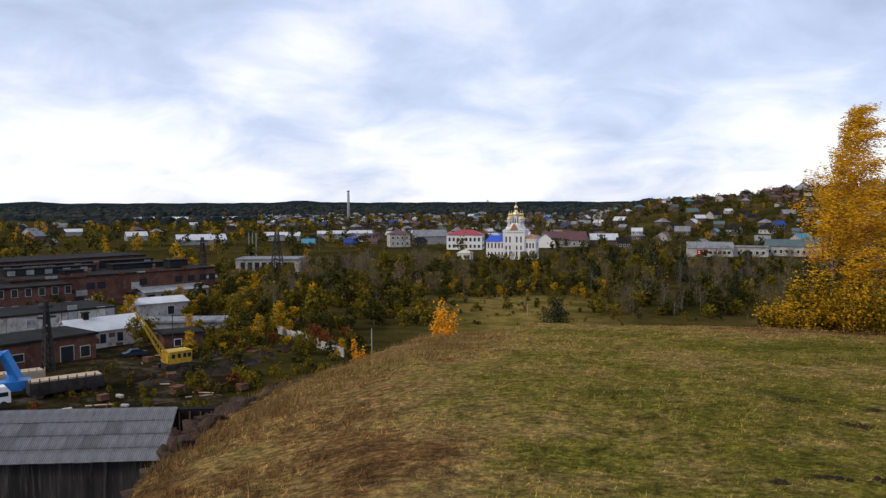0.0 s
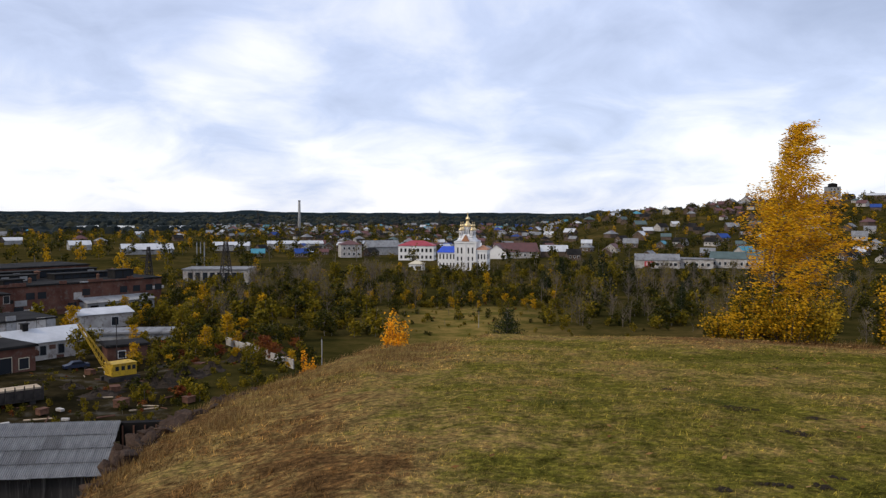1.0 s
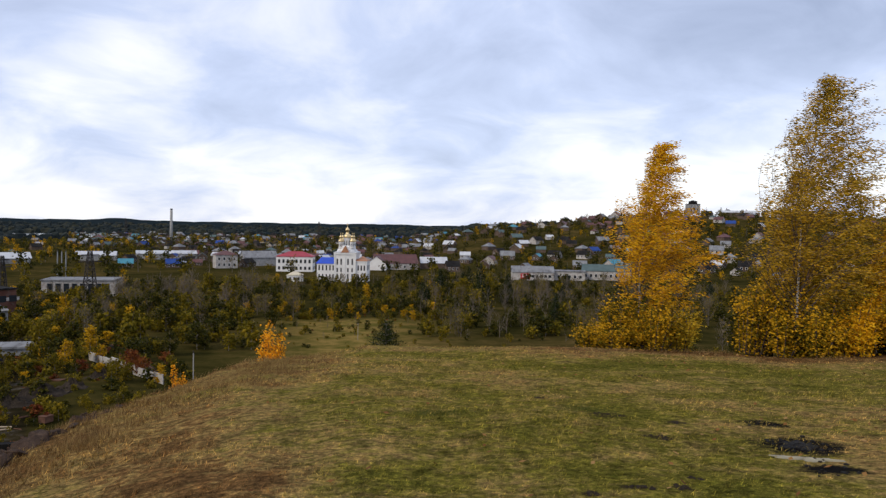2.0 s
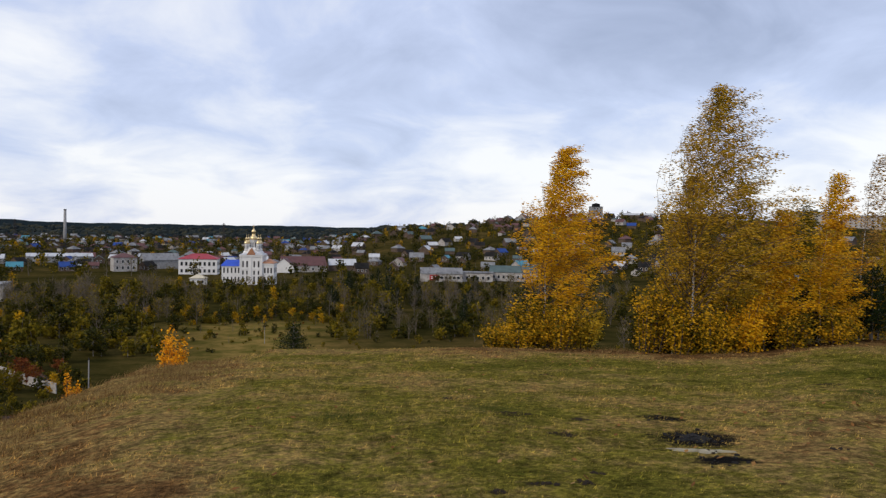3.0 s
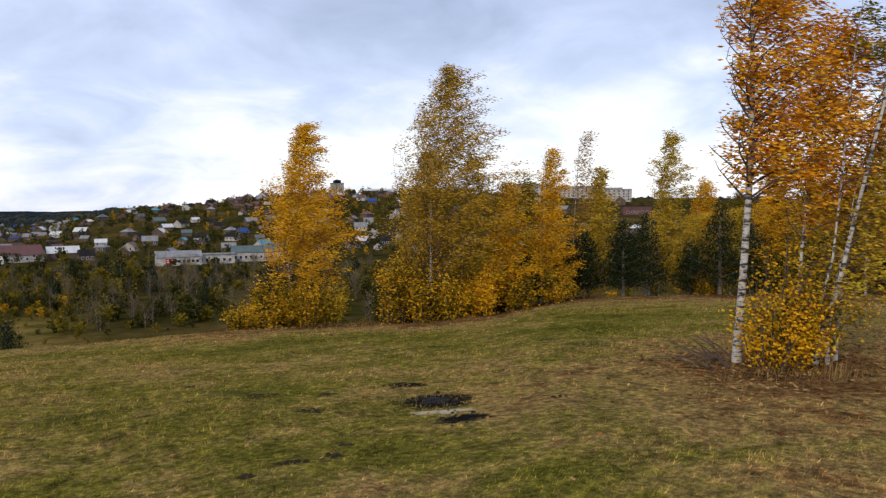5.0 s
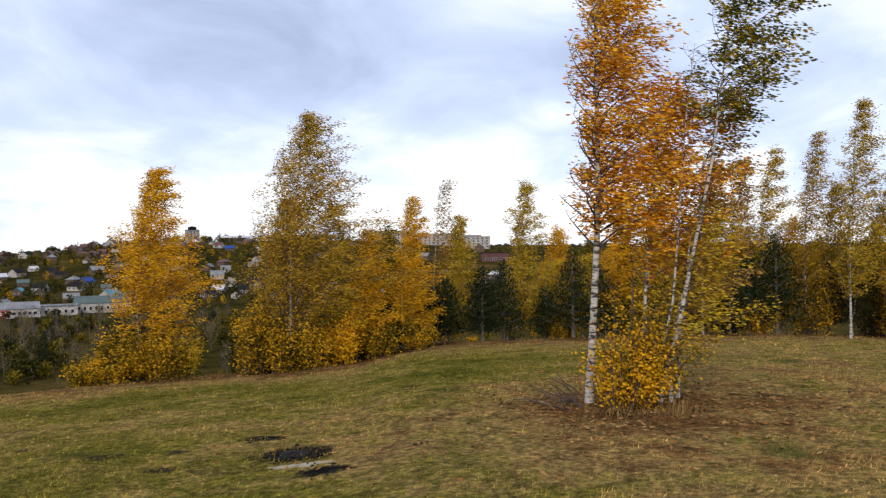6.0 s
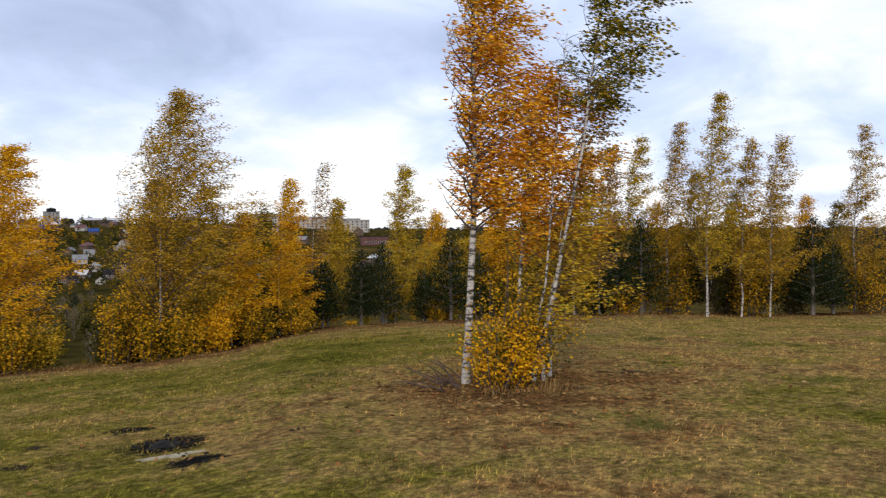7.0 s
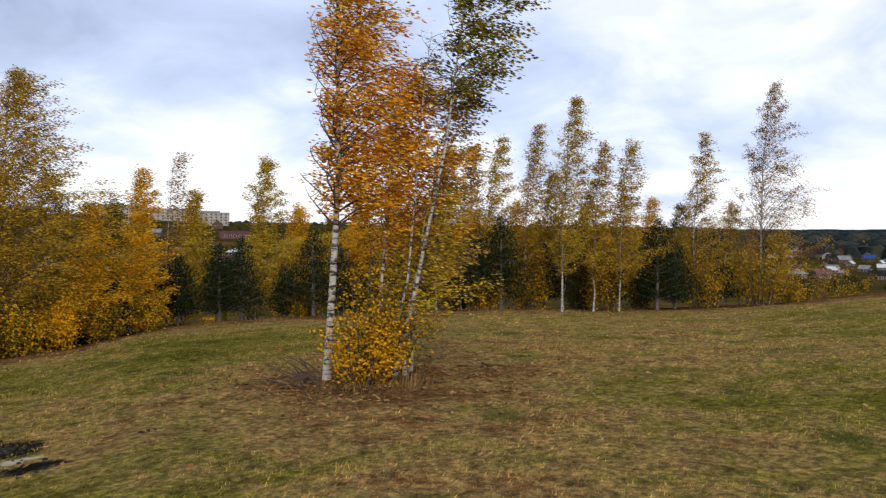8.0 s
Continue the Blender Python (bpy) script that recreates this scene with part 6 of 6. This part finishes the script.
joined_trees("garden_trees", "autumn trees and hedges among the town's houses", [
    (1050, -12, 14, 385, 1500, [("dark", 8), ("olive", 4), ("gold", 1), ("bare", 3)], 0.9, 1.6),
    (980, 13, 42, 450, 935, [("dark", 9), ("olive", 4), ("gold", 1), ("bare", 1)], 0.7, 1.3),
    (420, -30, -8, 340, 1100, [("dark", 5), ("olive", 4), ("gold", 3)], 0.9, 1.6),
    (50, 42, 62, 430, 930, [("dark", 5), ("olive", 3)], 0.9, 1.4),
    (60, 86, 100, 420, 900, [("dark", 5), ("olive", 3), ("gold", 1)], 0.9, 1.5),
    (26, 25, 40, 900, 930, [("dark", 4), ("pine", 2)], 1.2, 1.8)], 0.15, 31)
joined_trees("valley_thicket", "dense autumn scrub filling the valley floor", [
    (330, -14, 0, 175, 345, [("olive", 8), ("dark", 7), ("gold", 1), ("bare", 4)], 0.6, 1.05),
    (210, -1, 14, 245, 375, [("dark", 5), ("olive", 6), ("bare", 3), ("gold", 1)], 0.5, 0.9),
    (70, 1, 14, 228, 260, [("olive", 4), ("gold", 2), ("dark", 2)], 0.35, 0.6),
    (300, 12, 34, 195, 375, [("bare", 7), ("dark", 6), ("olive", 2)], 0.65, 1.1),
    (70, 33, 60, 120, 400, [("dark", 4), ("olive", 3)], 0.6, 1.0),
    (150, -30, -13, 205, 345, [("dark", 4), ("olive", 5), ("gold", 2)], 0.5, 0.95),
    (110, -17, -4, 120, 178, [("olive", 5), ("dark", 4), ("red", 1)], 0.3, 0.6),
    (330, -27, -8, 84, 150, [("olive", 5), ("dark", 2), ("red", 2)], 0.1, 0.3),
    (150, 1, 34, 176, 235, [("olive", 3), ("dark", 3), ("bare", 2)], 0.15, 0.45),
    (60, 1, 12, 178, 240, [("olive", 3), ("red", 1)], 0.08, 0.2)], 0.24, 32)


def far_woods():
    """Belts of far woodland as one uneven canopy."""
    g = np.random.default_rng(77)
    n = 5200
    a = g.uniform(-34, 102, n)
    r = np.sqrt(g.uniform(1050.0 ** 2, 3300.0 ** 2, n))
    r = np.where(a > 84, r * 0.62, r)
    keep = ~((a > -20.5) & (a < -3) & (r > 1330) & (r < 1800)) & ~((a > 12) & (a < 78) & (r < 1500)) & ~((a > -12) & (a < 14) & (r < 1900))
    a, r = a[keep], r[keep]
    v, f = [], []
    for ai, ri in zip(a, r):
        p = ground_at(ai, ri)
        w, h = g.uniform(7, 16), g.uniform(6, 12)
        o = len(v)
        for k in range(6):
            q = k * 1.047 + g.uniform(-0.3, 0.3)
            s = g.uniform(0.7, 1.2)
            v.append((p.x + math.cos(q) * w * s, p.y + math.sin(q) * w * s, p.z - 1))
        for k in range(6):
            q = k * 1.047 + g.uniform(-0.4, 0.4)
            s = g.uniform(0.4, 0.9)
            v.append((p.x + math.cos(q) * w * s, p.y + math.sin(q) * w * s, p.z + h * g.uniform(0.5, 0.9)))
        v.append((p.x + g.normal(0, 1.5), p.y + g.normal(0, 1.5), p.z + h))
        for k in range(6):
            k2 = (k + 1) % 6
            f += [(o + k, o + k2, o + 6 + k2, o + 6 + k), (o + 6 + k, o + 6 + k2, o + 12)]
    me = bpy.data.meshes.new("far_woods")
    me.from_pydata(v, [], f)
    me.materials.append(M_HAZEWOOD)
    tagged(new("far_woods", me), "dark belts of distant mixed woodland, tinted haze-blue", "woods", kind="stuff")


# dark leaves, blued in the colour to give the look of distant haze
M_HAZEWOOD = leafy("distant_foliage", [(0.2, (0.010, 0.015, 0.016)), (0.55, (0.019, 0.025, 0.024)), (0.85, (0.045, 0.042, 0.024))], 0.8, 0.0, 0.02)
far_woods()
for kind in KINDS.values():
    for ob in kind:
        for o in (*ob.children_recursive, ob):
            bpy.data.objects.remove(o)
for ob in PROTO.values():
    for o in (*ob.children_recursive, ob):
        bpy.data.objects.remove(o)

# ---- small things on the hilltop ----
def build_grass():
    """Short worn grass: single blades, thick and green on the sward, tall and dry on the slope."""
    g = np.random.default_rng(9)
    n = 330000
    a = g.uniform(-27, 101, n)
    rb = np.interp(a, BROW[:, 0], BROW[:, 1])
    r = 3.2 + (np.minimum(rb, 24) + 2.5 - 3.2) * g.uniform(0, 1, n)
    x, y = r * np.sin(np.radians(a)), r * np.cos(np.radians(a))
    patch = np.array([flat_noise(p, q, 0.8) + 0.7 * flat_noise(p + 31, q, 3.1) for p, q in zip(x, y)])
    lush = lushness(x, y)
    keep = (patch > -0.35 - 0.5 * lush) & (g.uniform(0, 1, n) < 0.75 + 0.5 * lush)
    bx, by = heading(62).x * 10.0, heading(62).y * 10.0
    keep &= ~((np.hypot(x - bx, y - by) < 1.6) & (g.uniform(0, 1, n) < 0.7))
    x, y, r, a, patch, lush = (v[keep] for v in (x, y, r, a, patch, lush))
    n = len(x)
    z = land(x, y) + np.array([bumps(p, q) for p, q in zip(x, y)]) - 0.008
    dry = np.clip((4 - a) / 12, 0, 1)
    ln = g.uniform(0.012, 0.036, n) * (1 + 0.9 * np.clip(patch, 0, 1)) * (1 + 1.6 * dry * g.uniform(0, 1, n) ** 2)
    wd = (0.0035 + 0.00055 * r) * g.uniform(0.7, 1.4, n)
    q = g.uniform(0, 2 * math.pi, n)
    sx, sy = np.cos(q) * wd / 2, np.sin(q) * wd / 2
    tip = g.normal(0, 0.6, (n, 2)) * ln[:, None] + np.array([WIND.x, WIND.y])[None] * ln[:, None] * 0.5
    v = np.stack([np.stack([x - sx, y - sy, z], 1), np.stack([x + sx, y + sy, z], 1), np.stack([x + tip[:, 0], y + tip[:, 1], z + ln], 1)], 1).reshape(-1, 3)
    me = bpy.data.meshes.new("grass")
    me.from_pydata(v.tolist(), [], np.arange(3 * n).reshape(-1, 3).tolist())
    me.materials.append(M_BLADE)
    me.attributes.new("lush", "FLOAT", "POINT").data.foreach_set("value", np.repeat(lush, 3))
    tagged(new("grass", me), "short worn autumn grass, green and straw", "grass", kind="stuff")


build_grass()


def on_turf(a, r, up=0.0):
    p = heading(a) * r
    return Vector((p.x, p.y, float(land(p.x, p.y)) + bumps(p.x, p.y) + up))


def build_litter():
    """Fallen birch leaves, thickest round the clump and along the brow."""
    g = np.random.default_rng(12)
    pts = []
    for _ in range(1800):
        c = heading(63.5) * 10.6
        pts.append((c.x + g.normal(0, 1.7), c.y + g.normal(0, 1.3)))
    for _ in range(1500):
        p = heading(g.uniform(22, 90))
        rb = np.interp(math.degrees(math.atan2(p.x, p.y)), BROW[:, 0], BROW[:, 1])
        p = p * (rb - abs(g.normal(0, 2.2)))
        pts.append((p.x, p.y))
    for _ in range(420):
        p = heading(g.uniform(-5, 98)) * g.uniform(4, 22)
        pts.append((p.x, p.y))
    pos = np.array([(x, y, float(land(x, y)) + bumps(x, y) + 0.025) for x, y in pts])
    n = len(pos)
    q = g.uniform(0, 6.283, n)
    ax = np.stack([np.cos(q), np.sin(q), g.normal(0, 0.25, n)], 1) * g.uniform(0.02, 0.042, (n, 1))
    sd = np.stack([-np.sin(q), np.cos(q), g.normal(0, 0.3, n)], 1) * g.uniform(0.014, 0.028, (n, 1))
    v = np.stack([pos - ax, pos + sd, pos + ax, pos - sd], 1).reshape(-1, 3)
    me = bpy.data.meshes.new("fallen_leaves")
    me.from_pydata(v.tolist(), [], np.arange(4 * n).reshape(-1, 4).tolist())
    me.materials.append(M_LITTER)
    tagged(new("fallen_leaves", me), "scattered brown and yellow fallen birch leaves", "leaves", kind="stuff")


build_litter()


def patch_mesh(name, a, r, w, d, material, seed, height=0.02, rings=6, sides=28):
    """An irregular low heap lying on the turf; w across the line of sight, d along it."""
    g = np.random.default_rng(seed)
    c, rt, fw = on_turf(a, r), right_of(a), heading(a)
    phase = g.uniform(0, 6.28, 4)
    geo = Geo()
    vs = []
    for i in range(rings + 1):
        t = i / rings
        for k in range(sides):
            q = 2 * math.pi * k / sides
            rim = 0.9 + 0.2 * math.sin(2 * q + phase[0]) + 0.18 * math.sin(3 * q + phase[1]) + 0.2 * math.sin(5 * q + phase[2]) + 0.16 * math.sin(9 * q + phase[3])
            p = c + rt * (math.cos(q) * t * rim * w / 2) + fw * (math.sin(q) * t * rim * d / 2)
            z = float(land(p.x, p.y)) + bumps(p.x, p.y) + (height + abs(g.normal(0, height * 0.7))) * (1 - t * t) + 0.006 - 0.035 * (t == 1) + 0.01 * noise.noise(p * 9)
            vs.append((p.x - c.x, p.y - c.y, z - c.z))
    fs = []
    for i in range(rings):
        for k in range(sides):
            k2 = (k + 1) % sides
            fs.append((i * sides + k, (i + 1) * sides + k, (i + 1) * sides + k2, i * sides + k2))
    return geo.add(vs, fs), c


def lump(seed, material, name, size=1.0):
    g = np.random.default_rng(seed)
    bm = bmesh.new()
    bmesh.ops.create_icosphere(bm, subdivisions=2, radius=0.5)
    off = g.uniform(0, 50)
    for v in bm.verts:
        k = noise.noise(v.co * 2.2 + Vector((off, 0, 0))) * 0.5 + noise.noise(v.co * 5 + Vector((0, off, 0))) * 0.2
        v.co = v.co * (1 + k)
        v.co.z *= 0.75
    me = bpy.data.meshes.new(name)
    bm.to_mesh(me)
    bm.free()
    me.materials.append(material)
    return me


def heap(name, label, category, a, r, w, d, material, seed, height=0.02, crumbs=14, crumb_mat=None, group="", bed=True):
    geo, c = patch_mesh(name, a, r, w, d, material, seed, height)
    ob = thing(name, Matrix.Translation(c), label, category, group)
    if bed:
        part("bed", geo, material, ob)
    g = np.random.default_rng(seed + 5)
    rt, fw = right_of(a), heading(a)
    for i in range(crumbs):
        q = rt * g.normal(0, 0.3) * w + fw * g.normal(0, 0.3) * d
        p = c + q
        z = float(land(p.x, p.y)) + bumps(p.x, p.y) - c.z + height * 0.8
        s = g.uniform(0.015, 0.05)
        part("clod", CRUMBS[i % 4] if crumb_mat is None else COALS[i % 4], None, ob, m=Matrix.Translation((q.x, q.y, z)) @ pose(0, 0, 0, 0, 0, g.uniform(0, 360)) @ Matrix.Diagonal((s, s, s * 0.7, 1)))
    return ob


CRUMBS = [lump(300 + i, M_SOIL, "clod") for i in range(4)]
COALS = [lump(310 + i, M_CHAR, "coal") for i in range(4)]
heap("campfire_remains", "black burnt campfire patch with charcoal and ash", "campfire", 38.4, 8.3, 0.42, 0.4, M_CHAR, 401, 0.012, 60, M_CHAR)
heap("ash_patch", "pale ash streak beside the burnt patch", "ash", 38.9, 7.66, 0.55, 0.2, M_ASH, 402, 0.006, 4)
heap("burnt_turf", "scorched black turf beside the campfire", "burnt turf", 40.5, 7.3, 0.5, 0.42, M_CHAR, 403, 0.004, 14, M_CHAR, bed=False)
heap("burnt_turf", "scorched black turf beside the campfire", "burnt turf", 36.3, 9.4, 0.46, 0.42, M_CHAR, 404, 0.004, 12, M_CHAR, bed=False)
for k, (a, r, w, d) in enumerate(((25.7, 9.2, 0.40, 0.4), (30.5, 9.1, 0.16, 0.2), (29.6, 8.0, 0.26, 0.1), (21.1, 10.4, 0.18, 0.1), (24.9, 5.8, 0.12, 0.10), (27.8, 6.05, 0.16, 0.08),
                                  (31.2, 6.2, 0.14, 0.08), (31.8, 6.6, 0.1, 0.06), (67.3, 10.0, 0.3, 0.2), (71.4, 11.4, 0.4, 0.3), (47.2, 7.9, 0.2, 0.1), (46.6, 13.0, 0.3, 0.3), (28.0, 13.4, 0.3, 0.2))):
    heap("soil_patch", "small patch of bare dark turned soil", "soil", a, r, w, d, M_SOIL, 420 + k, 0.004, 9, group="bare soil patches", bed=False)


TUFTS = {}


def tuft(a, r, w, h, n, seed, sort="green"):
    """Adds one tuft of blades to the long grass of its sort."""
    g = np.random.default_rng(seed)
    c = on_turf(a, r)
    p = np.stack([g.normal(0, w / 3.2, n), g.normal(0, w / 4, n), np.zeros(n)], 1) + np.array(c)
    p[:, 2] = [float(land(x, y)) + bumps(x, y) - 0.01 for x, y in p[:, :2]]
    tip = p + np.stack([g.normal(0.02, 0.035, n), g.normal(-0.02, 0.035, n), g.uniform(0.25, 1, n) ** 1.5 * h], 1)
    q = g.uniform(0, 6.28, n)
    s = np.stack([np.cos(q), np.sin(q), np.zeros(n)], 1) * 0.004
    TUFTS.setdefault(sort, []).append(np.stack([p - s, p + s, tip], 1).reshape(-1, 3))


M_TUFT = leafy("lush_grass_blades", [(0.2, (0.03, 0.05, 0.008)), (0.5, (0.06, 0.08, 0.014)), (0.9, (0.13, 0.12, 0.03))], 0.7, 0.15)
M_WEED = leafy("dry_weed_stalks", [(0.2, (0.10, 0.055, 0.022)), (0.5, (0.20, 0.12, 0.045)), (0.9, (0.36, 0.25, 0.10))], 0.8, 0.1)
for k, (a, r, w, h) in enumerate(((72.5, 7.75, 0.5, 0.05), (72.3, 16, 0.8, 0.06), (88.6, 9.9, 0.9, 0.06), (91.4, 14, 1.3, 0.08), (83.8, 11.5, 0.6, 0.05), (24.0, 9.5, 0.7, 0.05), (49, 12, 0.7, 0.05), (13.5, 9.0, 0.6, 0.05),
                                  (44, 15, 0.9, 0.06), (95, 7.6, 0.6, 0.06), (79, 16, 1.0, 0.06))):
    tuft(a, r, w, h, 900, 500 + k)
weed_rng = random.Random(8)
for k in range(80):
    a = weed_rng.uniform(-21, 6)
    rb = float(np.interp(a, BROW[:, 0], BROW[:, 1]))
    tuft(a, rb * weed_rng.uniform(0.72, 1.06), weed_rng.uniform(0.5, 1.3), weed_rng.uniform(0.08, 0.17), 260, 600 + k, "dry")
for k in range(22):
    a = weed_rng.uniform(24, 92)
    rb = float(np.interp(a, BROW[:, 0], BROW[:, 1]))
    tuft(a, rb * weed_rng.uniform(0.9, 1.0), weed_rng.uniform(0.6, 1.4), weed_rng.uniform(0.1, 0.22), 260, 700 + k, "dry")

# dry weeds and dead twigs at the foot of the clump
tuft(61.0, 9.9, 1.7, 0.13, 500, 801, "dry")
tuft(64.5, 10.0, 1.4, 0.14, 400, 802, "dry")
tuft(65.6, 9.7, 0.5, 0.25, 200, 803, "dry")
for sort, mat, name, words in (("green", M_TUFT, "long_grass", "darker green tufts of longer grass"), ("dry", M_WEED, "dry_weeds", "dry brown weeds along the edges")):
    v = np.concatenate(TUFTS[sort])
    me = bpy.data.meshes.new(name)
    me.from_pydata(v.tolist(), [], np.arange(len(v)).reshape(-1, 3).tolist())
    me.materials.append(mat)
    tagged(new(name, me), words, "grass", kind="stuff")
g = np.random.default_rng(15)
c = on_turf(58.4, 10.2)
dead = thing("dead_branches", Matrix.Translation(c), "dark dead twigs at the birch's foot", "branches")
for i in range(14):
    p = Vector((g.normal(0, 0.22), g.normal(0, 0.12), 0.0))
    d = Vector((-rt.x * g.uniform(0.1, 0.6), -rt.y * g.uniform(0.1, 0.6), g.uniform(0.05, 0.4)))
    tw_geo = Geo().tube([p, p + d * 0.6 + Vector(g.normal(0, 0.03, 3)), p + d], [0.012, 0.008, 0.003], 4)
    part("twig", tw_geo, M_TWIG, dead)

# rocks breaking through the steep edge
def broken_rock(seed):
    g = np.random.default_rng(seed)
    bm = bmesh.new()
    for _ in range(16):
        d = g.normal(0, 1, 3)
        d = d / np.linalg.norm(d) * g.uniform(0.38, 0.55)
        bm.verts.new(d)
    bmesh.ops.convex_hull(bm, input=bm.verts)
    bmesh.ops.bevel(bm, geom=list(bm.edges), offset=0.02, affect="EDGES", segments=1)
    me = bpy.data.meshes.new("rock")
    bm.to_mesh(me)
    bm.free()
    me.materials.append(M_ROCK)
    return me


ROCKS = [broken_rock(330 + i) for i in range(8)]
rock_rng = random.Random(14)
for k in range(90):
    a = rock_rng.uniform(-20.5, -8.5)
    rb = float(np.interp(a, BROW[:, 0], BROW[:, 1]))
    r = rb + rock_rng.uniform(-0.7, 0.45)
    s = rock_rng.uniform(0.1, 0.42) * (1.0 if r > rb - 0.2 else 0.6)
    ob = new("rock", ROCKS[k % 8])
    ob.matrix_basis = Matrix.Translation(ground_at(a, r, -s * 0.12)) @ pose(0, 0, 0, rock_rng.uniform(-20, 20), rock_rng.uniform(-20, 20), rock_rng.uniform(0, 360)) @ Matrix.Diagonal((s, s * rock_rng.uniform(0.6, 1.2), s * rock_rng.uniform(0.5, 0.9), 1))
    tagged(ob, "weathered brown rock in the steep edge", "rock", "rocks of the outcrop")
# the ledge where the bedrock shows: slabs leaning out of the slope
for k in range(150):
    a = rock_rng.triangular(-19.0, -9.0, -15.0)
    rb = float(np.interp(a, BROW[:, 0], BROW[:, 1]))
    r = rb + rock_rng.uniform(-0.8, 0.4)
    s = rock_rng.uniform(0.12, 0.42)
    ob = new("rock", ROCKS[k % 8])
    ob.matrix_basis = (Matrix.Translation(ground_at(a, r, s * rock_rng.uniform(-0.15, 0.12))) @ pose(0, 0, 0, rock_rng.uniform(-35, 35), rock_rng.uniform(-35, 35), rock_rng.uniform(0, 360))
                       @ Matrix.Diagonal((s * rock_rng.uniform(0.8, 1.5), s * rock_rng.uniform(0.5, 1.0), s * rock_rng.uniform(0.4, 0.9), 1)))
    tagged(ob, "slab of dark brown bedrock in the steep edge", "rock", "rocks of the outcrop")
